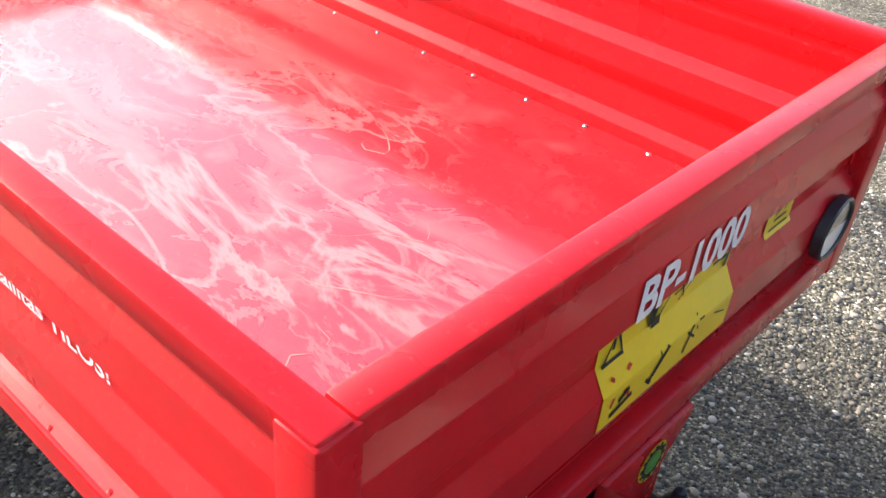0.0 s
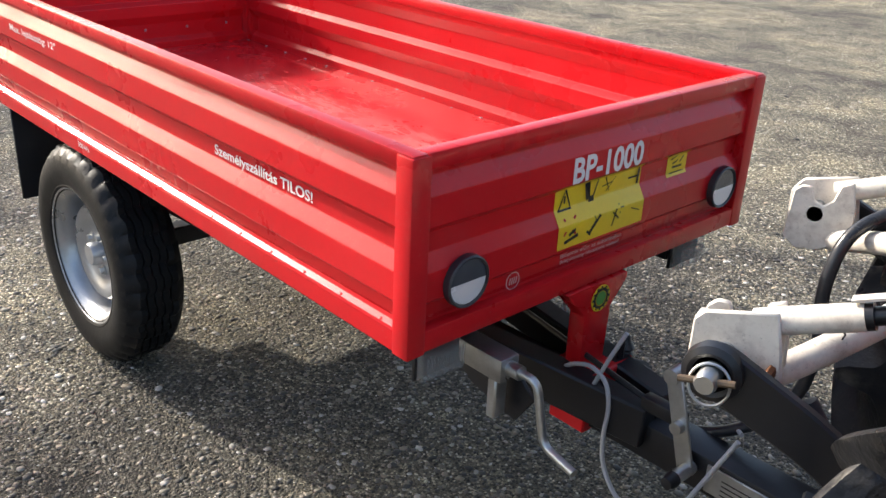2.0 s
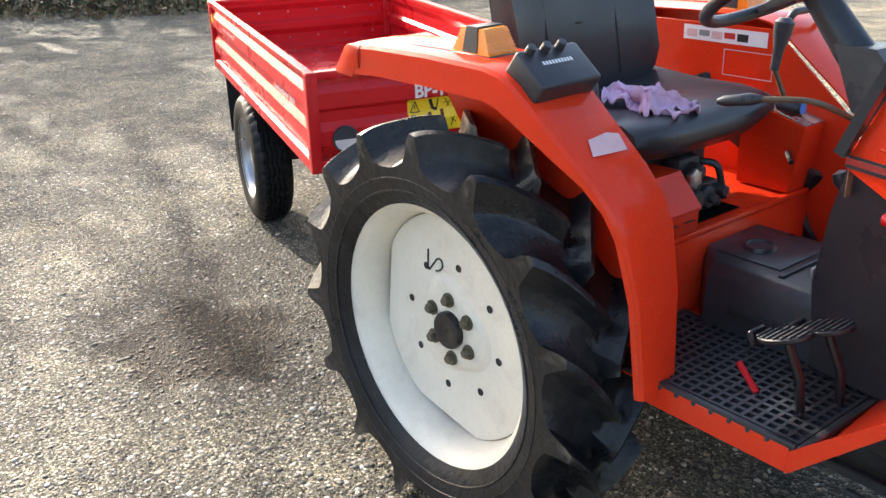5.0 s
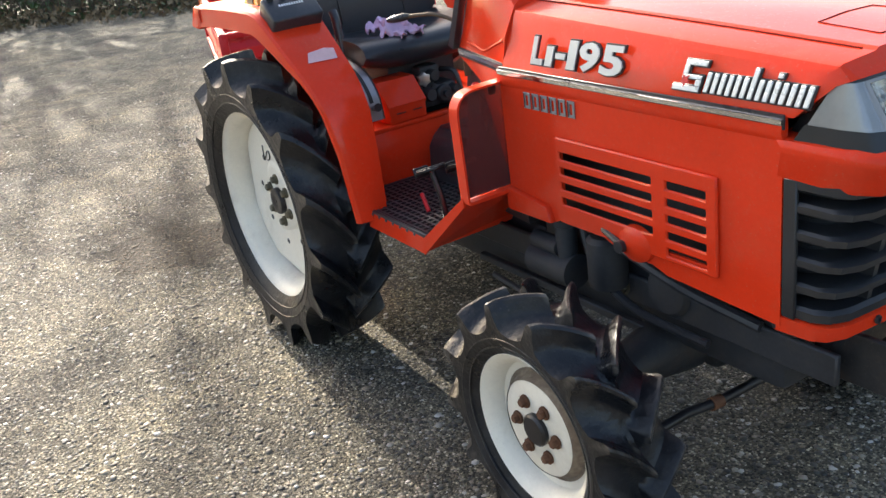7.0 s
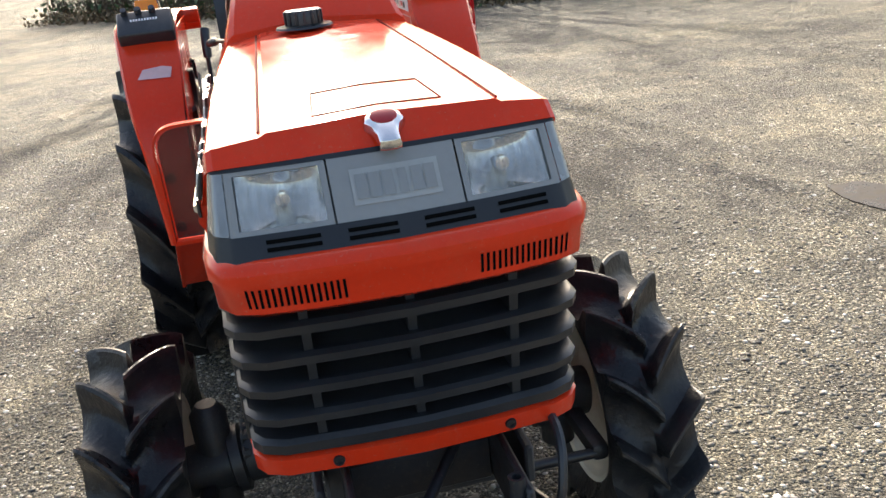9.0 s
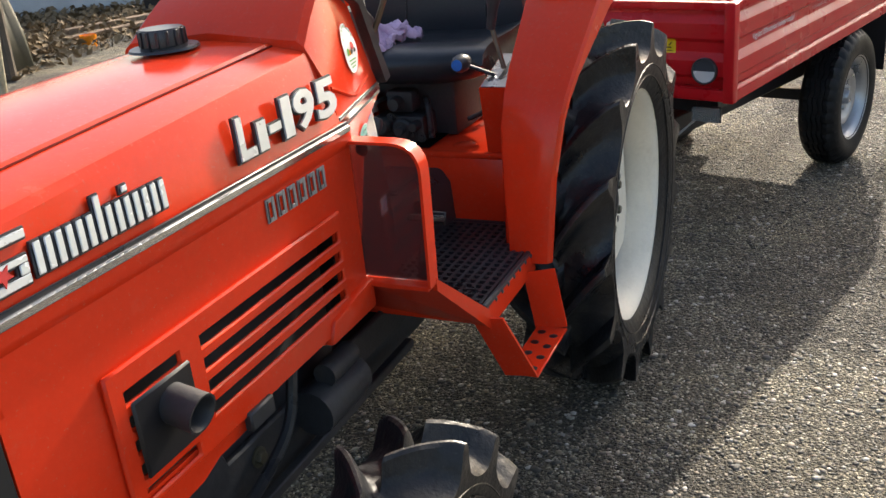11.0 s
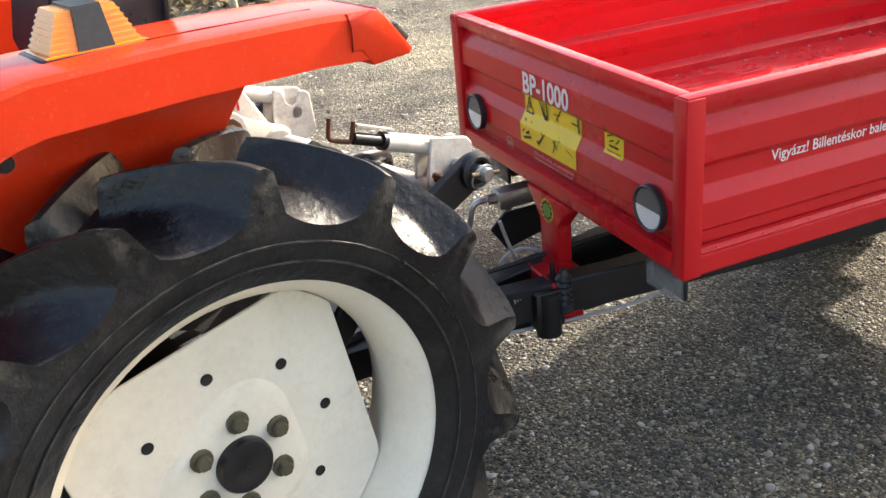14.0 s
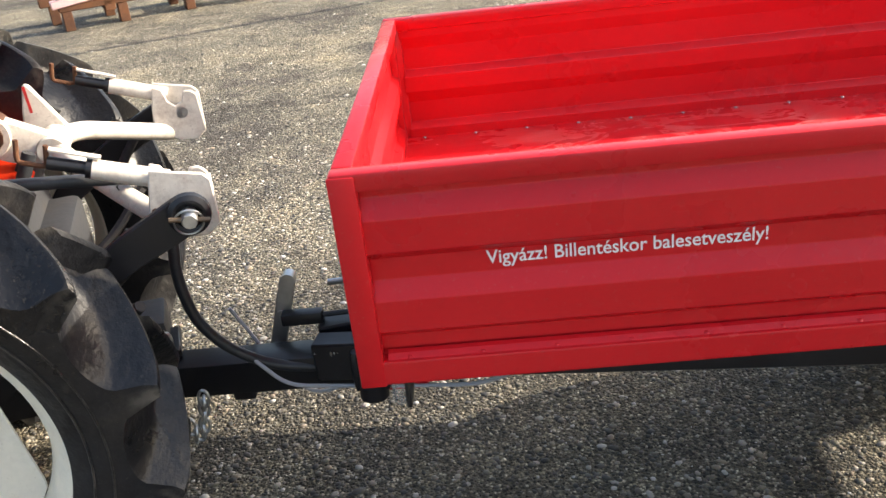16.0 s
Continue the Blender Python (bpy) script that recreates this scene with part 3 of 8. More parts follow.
for s in (-1, 1):
    ya, yb = sorted((s * TW, s * (TW - 0.029)))
    part("top_rail", rail(-TL, 0, ya, yb), M_RED, trailer, smooth=25)
    yc = s * (TW - 0.024)
    bottom = join(box(-TL + 0.002, -0.002, *sorted((s * (TW + 0.001), yc)), ZB, ZB + 0.038, 0.004, 2),
                  prism([(s * (TW - 0.019), ZB + 0.036), (s * (TW - 0.001), ZB + 0.036), (s * (TW - 0.012), ZB + 0.044), (s * (TW - 0.019), ZB + 0.046)], "x", -TL + 0.04, -0.04))
    part("bottom_rail", bottom, M_RED, trailer, smooth=20)
for x in (0, -TL):
    xa, xb = (x - 0.029, x) if x == 0 else (x, x + 0.029)
    part("top_rail", rail(xa, xb, -TW + 0.0295, TW - 0.0295), M_RED, trailer)
    xc = (x - 0.024, x + 0.001) if x == 0 else (x - 0.001, x + 0.024)
    part("bottom_rail", box(*xc, -TW + 0.0245, TW - 0.0245, ZB + 0.001, ZB + 0.038, 0.004, 2), M_RED, trailer)
    for s in (-1, 1):
        sx = -1 if x == 0 else 1
        o = (x - sx * 0.0022, s * (TW + 0.0022))
        ell = [o, (o[0] + sx * 0.036, o[1]), (o[0] + sx * 0.036, o[1] - s * 0.022), (o[0] + sx * 0.022, o[1] - s * 0.022), (o[0] + sx * 0.022, o[1] - s * 0.036), (o[0], o[1] - s * 0.036)]
        part("corner_post", prism(ell, "z", ZB - 0.002, ZT - 0.0035, 0.003, 2), M_RED, trailer)
part("floor_panel", box(-TL + 0.02, -0.02, -TW + 0.02, TW - 0.02, 0.592, 0.600, 0.001), M_REDFLOOR, trailer, "scuffed red floor with pale scrape marks and smears")
rng = random.Random(4)
for i in range(14):
    x, y, a = rng.uniform(-1.5, -0.15), rng.uniform(-0.25, 0.33), rng.gauss(0.25, 0.5)
    pts = []
    for k in range(9):
        pts.append((x, y))
        a += rng.gauss(0, 0.5)
        step = rng.uniform(0.008, 0.035)
        x, y = x + step * math.cos(a), y + step * math.sin(a) * 0.7
    w = [rng.uniform(0.0004, 0.0016) * math.sin(math.pi * (k + 0.5) / 9) for k in range(9)]
    bm = bmesh.new()
    rows = [(bm.verts.new((p[0], max(-0.42, min(0.42, p[1] - w[k])), 0.6004)), bm.verts.new((p[0], max(-0.42, min(0.42, p[1] + w[k])), 0.6004))) for k, p in enumerate(pts) if p[0] < -0.04]
    for (a0, b0), (a1, b1) in zip(rows, rows[1:]):
        bm.faces.new((a0, a1, b1, b0))
    part("scrape_mark", bm, M_SCRAPE, trailer, smooth=0)
rivet = None
spots = [(-0.06 - 0.113 * i, s * (TW - 0.031), 0.601) for i in range(17) for s in (-1, 1)]
for x, y, z in spots:
    m = Matrix.Translation((x, y, z))
    rivet = part("floor_rivet", lathe([(0, 0.0025), (0.003, 0.002), (0.0045, 0)], 8, "z"), M_ZINC, trailer, at=m) if rivet is None else again(rivet, "floor_rivet", m)
rail_rivet = None
for i in range(19):
    for s in (-1, 1):
        m = Matrix.Translation((-0.07 - 0.1 * i, s * (TW - 0.008), ZB + 0.0385))
        rail_rivet = part("rail_rivet", lathe([(0, 0.003), (0.003, 0.0025), (0.005, 0)], 8, "z"), M_RED, trailer, at=m) if rail_rivet is None else again(rail_rivet, "rail_rivet", m)
tail_rivet = None
for y in np.linspace(-0.36, 0.36, 6):
    for z in (0.66, 0.785):
        m = Matrix.Translation((-TL + 0.009, y, z)) @ Matrix.Rotation(radians(90), 4, "Y")
        tail_rivet = part("tailgate_rivet", lathe([(0, 0.003), (0.003, 0.0025), (0.005, 0)], 8, "z"), M_ZINC, trailer, at=m) if tail_rivet is None else again(tail_rivet, "tailgate_rivet", m)


# writing and stickers
def on_front(y, z, lift=0.0015):
    return Vector((-rib_depth(z) + lift, y, z))


def front_sheet(y0, y1, z0, z1, lift, n=14):
    zs = sorted({*np.linspace(z0, z1, n), *[z for z, d in RIBS if z0 < z < z1]})
    return loft([[on_front(y, z, lift) for z in zs] for y in (y0, y1)], caps=False, ring=False)


part("model_number", lettering("BP-1000", 0.046, 0.187, 0, facing((-0.0035, -0.105, 0.7490), (0, 1, 0), (0, 0, 1)), 0.028), M_PRINT, front, "white printed model number")
part("warning_sticker", front_sheet(-0.128, 0.104, 0.637, 0.745, 0.0012), M_YELLOW, front, "yellow warning sticker with black pictograms")
part("small_warning_sticker", front_sheet(0.185, 0.248, 0.698, 0.745, 0.0012), M_YELLOW, front, "small yellow warning sticker")


def front_shape(name, pts, material, lift=0.0022, parent=front):
    bm = bmesh.new()
    bm.faces.new([bm.verts.new(on_front(y, z, lift)) for y, z in pts])
    return part(name, bm, material, parent, smooth=0)


def stroke(y0, z0, y1, z1, w):
    d = Vector((y1 - y0, z1 - z0)).normalized() * w / 2
    return [(y0 + d.y, z0 - d.x), (y1 + d.y, z1 - d.x), (y1 - d.y, z1 + d.x), (y0 - d.y, z0 + d.x)]


def on_sticker(y, z):
    """The printed signs are drawn on a sheet of their own; lay them on the two stickers."""
    if y > 0.17:
        return 0.185 + (y - 0.203) * 0.85, 0.698 + (z - 0.685) * 0.887
    return -0.128 + (y + 0.118) * 0.90, 0.637 + (z - 0.628) * 0.94


for y0, z0, y1, z1, w in ((-0.108, 0.697, -0.091, 0.734, 0.003), (-0.091, 0.734, -0.074, 0.697, 0.003), (-0.110, 0.697, -0.072, 0.697, 0.003), (-0.091, 0.722, -0.091, 0.708, 0.004),
                          (-0.035, 0.738, -0.022, 0.702, 0.010), (-0.022, 0.702, -0.006, 0.702, 0.010), (-0.008, 0.704, -0.003, 0.738, 0.004), (0.018, 0.718, 0.050, 0.722, 0.002), (0.030, 0.706, 0.058, 0.736, 0.002),
                          (0.098, 0.718, 0.128, 0.718, 0.0035), (0.129, 0.735, 0.129, 0.702, 0.006), (0.022, 0.736, 0.040, 0.706, 0.002),
                          (-0.100, 0.640, -0.062, 0.648, 0.006), (-0.088, 0.652, -0.070, 0.660, 0.006), (-0.030, 0.640, 0.002, 0.672, 0.006), (-0.036, 0.648, -0.024, 0.638, 0.004), (-0.015, 0.674, -0.008, 0.662, 0.002),
                          (0.040, 0.640, 0.052, 0.672, 0.003), (0.040, 0.668, 0.060, 0.652, 0.003), (0.062, 0.680, 0.064, 0.660, 0.002), (0.064, 0.672, 0.074, 0.672, 0.002), (0.098, 0.664, 0.126, 0.654, 0.002),
                          (0.214, 0.722, 0.238, 0.730, 0.003), (0.248, 0.712, 0.262, 0.724, 0.003), (0.222, 0.704, 0.258, 0.704, 0.004), (0.214, 0.692, 0.266, 0.692, 0.002), (0.222, 0.712, 0.240, 0.718, 0.003)):
    front_shape("pictogram", stroke(*on_sticker(y0, z0), *on_sticker(y1, z1), w), M_INK)
for y0, z0, y1, z1, w in ((-0.104, 0.654, -0.066, 0.684, 0.004), (-0.100, 0.684, -0.070, 0.652, 0.004)):
    front_shape("pictogram", stroke(*on_sticker(y0, z0), *on_sticker(y1, z1), w), M_REDINK, 0.0028)
for i, (words, y0, wide) in enumerate((("Billentés előtt az automatikus", -0.098, 0.168), ("felépítmény biztosítót oldani!", -0.098, 0.162))):
    part("small_print", lettering(words, 0.009, wide, 0, facing((-0.0185, y0, 0.6100 - 0.0125 * i), (0, 1, 0), (0, 0, 1)), 0.006), M_LIGHTPRINT, front)
emblem = join(lathe([(0.014, 0), (0.016, 0)], 20, "x"), *[prism(stroke(-0.008 + 0.005 * i, -0.006, -0.006 + 0.005 * i, 0.006, 0.0022), "x", 0, 0.0003) for i in range(4)], prism(stroke(-0.022, -0.022, 0.022, -0.022, 0.003), "x", 0, 0.0003))
part("printed_emblem", moved(emblem, Matrix.Translation((-0.0185, -0.214, 0.603))), M_LIGHTPRINT, front)
part("side_lettering", lettering("Személyszállítás TILOS!", 0.0255, 0.308, 0, facing((-0.569, -TW + 0.0182, 0.7045), (1, 0, 0), (0, 0, 1)), 0.020), M_PRINT, side_r, "white printed warning words")
part("side_lettering", lettering("Vigyázz! Billentéskor balesetveszély!", 0.026, 0.362, 0, facing((-0.186, TW - 0.0182, 0.7090), (-1, 0, 0), (0, 0, 1)), 0.010), M_PRINT, side_l, "white printed warning words")

part("side_lettering", lettering("Max. lejtésszög: 12°", 0.023, 0.290, 0, facing((-1.540, -TW + 0.0032, 0.7660), (1, 0, 0), (0, 0, 1)), 0.010), M_PRINT, side_r)
part("rail_lettering", lettering("300 kPa", 0.012, 0.06, 0, facing((-1.17, -TW - 0.0014, ZB + 0.018), (1, 0, 0), (0, 0, 1)), 0.010), M_PRINT, side_r)
part("hook_sticker", moved(box(-0.022, 0.022, -0.0006, 0.0006, -0.022, 0.022, 0), Matrix.Translation((-1.86, -TW + 0.0034, 0.785))), M_YELLOW, side_r)
part("weight_lettering", lettering("SAJÁT TÖMEG:   200 kg", 0.016, 0.250, 0, facing((-0.720, TW - 0.0035, 0.774), (-1, 0, 0), (0, 0, 1)), 0.008), M_LIGHTPRINT, side_l)
part("weight_lettering", lettering("TEHERBÍRÁS:   800 kg", 0.016, 0.250, 0, facing((-0.720, TW - 0.0182, 0.714), (-1, 0, 0), (0, 0, 1)), 0.008), M_LIGHTPRINT, side_l)
for s in (-1, 1):
    at = Matrix.Translation((-0.004, 0.358 if s > 0 else -0.341, 0.649))
    refl = part("reflector", lathe([(0.0425, 0), (0.0425, 0.012), (0.040, 0.014), (0.037, 0.012), (0.037, 0.006), (0, 0.006)], 36, "x"), M_PLASTIC, trailer, "round white front reflector in a black rim", at=at)
    # the lens's reflection is put into colour: white half below, dark half above
    for low in (True, False):
        arc = [(0.0365 * math.cos(a), 0.0365 * math.sin(a)) for a in np.linspace(math.pi if low else 0, math.tau if low else math.pi, 17)]
        part("lens_reflection_half", prism(arc, "x", 0.006, 0.0105), M_REFLECT if low else M_DARKREFLECTION, refl)

# chassis
part("drawbar", join(box(-0.9, 0.60, -0.035, 0.035, 0.272, 0.342, 0.004, 2), box(0.56, 0.66, -0.05, 0.05, 0.275, 0.335, 0.01, 2)), M_BLACK, trailer, "black square-tube drawbar")
for s in (-1, 1):
    a, b = Vector((0.16, s * 0.03, 0.34)), Vector((-1.30, s * 0.25, 0.40))
    arm = box(0, (b - a).length, -0.025, 0.025, -0.04, 0.04, 0.004)
    part("chassis_arm", moved(arm, Matrix.Translation(a) @ (b - a).to_track_quat("X", "Z").to_matrix().to_4x4()), M_BLACK, trailer)
    plate = box(-0.025, 0.025, -0.001, 0.001, -0.03, 0.03, 0.0005)
    y = s * 0.222
    lab = part("hook_sticker", moved(plate, Matrix.Translation((-0.99, y, 0.375)) @ Matrix.Rotation(-s * math.atan2(0.22, 1.46), 4, "Z")), M_YELLOW, trailer, "yellow lashing-point sticker")
    part("hook_mark", moved(tube([(0, 0, 0.016), (0.011, 0, 0.010), (0.006, 0, 0.001), (0.011, 0, -0.008), (0, 0, -0.015), (-0.010, 0, -0.010)], 0.0025, 6), Matrix.Translation((-0.99, y + s * 0.002, 0.375))), M_INK, lab)
    part("subframe_beam", box(-1.86, -0.06, *sorted((s * 0.30, s * 0.345)), 0.480, 0.549, 0.004), M_BLACK, trailer)
    part("mud_flap", box(-1.640, -1.632, *sorted((s * 0.24, s * 0.45)), 0.29, 0.549, 0.002), M_BLACK, trailer, "black rubber mud flap")
    lens = part("marker_lamp", box(-0.048, -0.030, *sorted((s * 0.298, s * 0.392)), 0.468, 0.518, 0.005, 2), M_CLEARLENS, trailer, "clear ribbed marker lamp")
    for i in range(11):
        part("lens_rib", box(-0.0305, -0.0285, s * 0.345 - 0.039 + 0.0075 * i, s * 0.345 - 0.035 + 0.0075 * i, 0.474, 0.512, 0.0004), M_CLEARLENS, lens)
    part("lamp_back", box(-0.056, -0.0485, *sorted((s * 0.296, s * 0.394)), 0.466, 0.520, 0.002), M_BLACK, lens)
    part("lamp_bracket", box(-0.075, -0.057, *sorted((s * 0.31, s * 0.38)), 0.50, 0.549, 0.002), M_BLACK, trailer)
for x in (-0.10, -0.95, -1.80):
    part("cross_beam", box(x - 0.025, x + 0.025, -0.30, 0.30, 0.49, 0.549, 0.003), M_BLACK, trailer)
part("axle", box(-1.265, -1.215, -0.36, 0.36, 0.235, 0.285, 0.004), M_BLACK, trailer)
for s in (-1, 1):
    part("axle_bracket", prism([(-1.34, 0.49), (-1.14, 0.49), (-1.20, 0.24), (-1.28, 0.24)], "y", *sorted((s * 0.30, s * 0.315)), 0.003), M_BLACK, trailer)
pillar = prism([(-0.097, 0.548), (0.073, 0.548), (0.073, 0.535), (0.033, 0.490), (0.028, 0.338), (-0.038, 0.338), (-0.042, 0.490), (-0.085, 0.535)], "x", -0.030, 0.006, 0.004, 2)
pil = part("tipping_stop", join(pillar, box(-0.05, 0.045, -0.045, 0.075, 0.338, 0.385, 0.004), box(-0.045, 0.04, -0.052, 0.050, 0.262, 0.352, 0.004)), M_RED, trailer, "red steel stop post between box and drawbar")
part("round_sticker", moved(lathe([(0, 0), (0.026, 0)], 28, "x"), Matrix.Translation((0.0075, -0.004, 0.517))), M_YELLOW, pil)
part("round_sticker_centre", moved(lathe([(0, 0), (0.0135, 0)], 28, "x"), Matrix.Translation((0.0082, -0.004, 0.517))), M_GREEN, pil)
part("round_sticker_rim", moved(join(lathe([(0.015, 0.0), (0.0205, 0.0)], 28, "x"), *[moved(box(-0.0003, 0.0003, -0.002, 0.002, 0.0206, 0.024, 0), Matrix.Rotation(math.tau * i / 12, 4, "X")) for i in range(12)]), Matrix.Translation((0.0082, -0.004, 0.517))), M_INK, pil)

# support winder
part("winder_tube", join(box(-0.26, 0.015, -0.262, -0.218, 0.440, 0.484, 0.004, 2), box(-0.02, 0.0, -0.255, -0.225, 0.36, 0.442, 0.003)), M_ZINC, trailer, "galvanised support-leg winder tube")
part("winder_plate", prism([(-0.20, 0.44), (0.01, 0.44), (0.05, 0.405), (0.01, 0.345), (-0.10, 0.37)], "y", -0.212, -0.205, 0.002), M_BLACK, trailer)
part("crank_handle", join(tube(fillet([(0.012, -0.24, 0.465), (0.075, -0.24, 0.468), (0.10, -0.24, 0.36), (0.175, -0.25, 0.352)], 0.02), 0.0075, 10), tube([(0.01, -0.24, 0.465), (0.04, -0.24, 0.466)], 0.013, 12)), M_ZINC, trailer, "bent galvanised crank handle")

# brake lever, rod, hitch latch, chain, cables
lever = part("release_lever", moved(box(-0.016, 0.016, -0.003, 0.003, -0.085, 0.085, 0.002), Matrix.Translation((0.234, -0.056, 0.390)) @ Matrix.Rotation(radians(-17), 4, "Y")), M_ZINC, trailer, "flat grey steel release lever")
part("lever_roller", moved(lathe([(0, -0.014), (0.014, -0.014), (0.015, 0.014), (0, 0.014)], 18, "y"), Matrix.Translation((0.206, -0.050, 0.472))), M_ZINC, lever)
part("lever_pin", moved(lathe([(0, -0.012), (0.011, -0.010), (0.012, 0.012), (0, 0.012)], 14, "y"), Matrix.Translation((0.234, -0.062, 0.390))), M_ZINC, lever)
part("lever_stud", join(moved(lathe([(0, -0.03), (0.012, -0.03), (0.012, 0.02), (0, 0.02)], 12, "y"), Matrix.Translation((0.260, -0.064, 0.318)))), M_ZINC, lever)
part("stud_cap", moved(lathe([(0, -0.018), (0.010, -0.016), (0.0135, -0.002), (0.0135, 0.006), (0, 0.006)], 16, "y"), Matrix.Translation((0.260, -0.100, 0.318))), M_BLACK, lever)
part("fork_end", box(0.150, 0.232, -0.052, -0.026, 0.378, 0.404, 0.004, 2), M_BLACK, trailer)
part("release_rod", tube([(0.16, -0.039, 0.392), (-0.25, 0.0, 0.430)], 0.0055, 8), M_BLACK, trailer)
part("bellows", moved(lathe([(0, 0.10), (0.007, 0.098), (0.010, 0.088)] + [(0.013 + 0.005 * (i % 2), 0.084 - 0.007 * i) for i in range(9)] + [(0.020, 0.02), (0.020, 0.0), (0, 0)], 20, "z"), Matrix.Translation((0.020, 0.078, 0.318))), M_PLASTIC, trailer, "black rubber bellows on the coupling post")
part("latch_spring", join(tube([(0.05, 0.05, 0.37), (0.16, 0.05, 0.362)], 0.006, 8), tube([(0.07 + 0.0009 * i, 0.05 + 0.011 * math.cos(i * 0.9), 0.368 - 0.0001 * i + 0.011 * math.sin(i * 0.9)) for i in range(70)], 0.0022, 5)), M_ZINC, trailer, "coil spring on a steel latch pin")
part("latch_hook", tube(fillet([(0.03, 0.05, 0.42), (0.03, 0.05, 0.372), (0.10, 0.05, 0.34)], 0.01), 0.006, 8), M_BLACK, trailer)
part("coupling_block", join(box(0.02, 0.09, 0.035, 0.085, 0.285, 0.375, 0.01, 2), moved(lathe([(0, -0.05), (0.028, -0.05), (0.028, 0.05), (0, 0.05)], 20, "z"), Matrix.Translation((0.055, 0.07, 0.32)))), M_BLACK, trailer)
part("drawbar_foot", box(0.30, 0.345, -0.02, 0.02, 0.245, 0.275, 0.005), M_BLACK, trailer)
part("drawbar_plate", box(0.285, 0.435, -0.0385, -0.0352, 0.282, 0.334, 0.001), M_ZINC, trailer, "engraved type plate")
part("drawbar_mark", join(*[box(0.315, 0.40 + 0.02 * (i % 2), -0.0392, -0.0386, 0.290 + 0.009 * i, 0.292 + 0.009 * i, 0) for i in range(4)]), M_INK, trailer)
part("warning_mark", box(0.085, 0.115, -0.0362, -0.0352, 0.290, 0.325, 0), M_YELLOW, trailer)
part("warning_mark", box(0.125, 0.155, 0.0352, 0.0362, 0.295, 0.325, 0), M_YELLOW, trailer)
link = None
way = [Vector(p) for p in ((0.427, 0.062, 0.420), (0.438, 0.065, 0.365), (0.442, 0.067, 0.306), (0.434, 0.064, 0.245), (0.419, 0.059, 0.201), (0.403, 0.054, 0.210), (0.395, 0.052, 0.255), (0.391, 0.051, 0.280))]
spots = [way[min(int(f), 6)].lerp(way[min(int(f), 6) + 1], f - min(int(f), 6)) for f in np.linspace(0, 7, 17)]
for i, (x, y, z) in enumerate(spots):
    m = Matrix.Translation((x, y, z)) @ Matrix.Rotation(radians(90 * (i % 2) + 20), 4, "Z") @ Matrix.Rotation(radians(12 * (-1) ** i), 4, "X")
    ring = [(0.0095 * math.cos(a), 0, 0.0165 * math.sin(a)) for a in np.linspace(0, math.tau, 12, endpoint=False)]
    link = part("chain_link", tube(ring, 0.0036, 6, closed=True), M_ZINC, trailer, at=m) if link is None else again(link, "chain_link", m)
part("grey_cable", tube(fillet([(0.100, -0.045, 0.500), (0.078, -0.058, 0.440), (0.030, -0.062, 0.312), (-0.022, -0.060, 0.312), (-0.040, -0.056, 0.348), (-0.008, -0.056, 0.394), (0.045, -0.060, 0.418), (0.088, -0.066, 0.405), (0.102, -0.070, 0.360), (0.098, -0.072, 0.300), (0.106, -0.074, 0.245), (0.145, -0.076, 0.195), (0.205, -0.076, 0.186), (0.262, -0.074, 0.232), (0.310, -0.066, 0.350), (0.336, -0.055, 0.415)], 0.04, 6), 0.0042, 8), M_CABLE, trailer, "looped light grey electric cable")
part("grey_cable", tube(fillet([(0.30, 0.03, 0.37), (0.27, 0.06, 0.36), (0.22, 0.06, 0.30), (0.0, 0.055, 0.275), (-0.15, 0.12, 0.31), (-0.35, 0.30, 0.505), (-1.2, 0.35, 0.50), (-1.85, 0.35, 0.49)], 0.05, 6), 0.004, 8), M_CABLE, trailer, "light grey electric cable along the chassis")


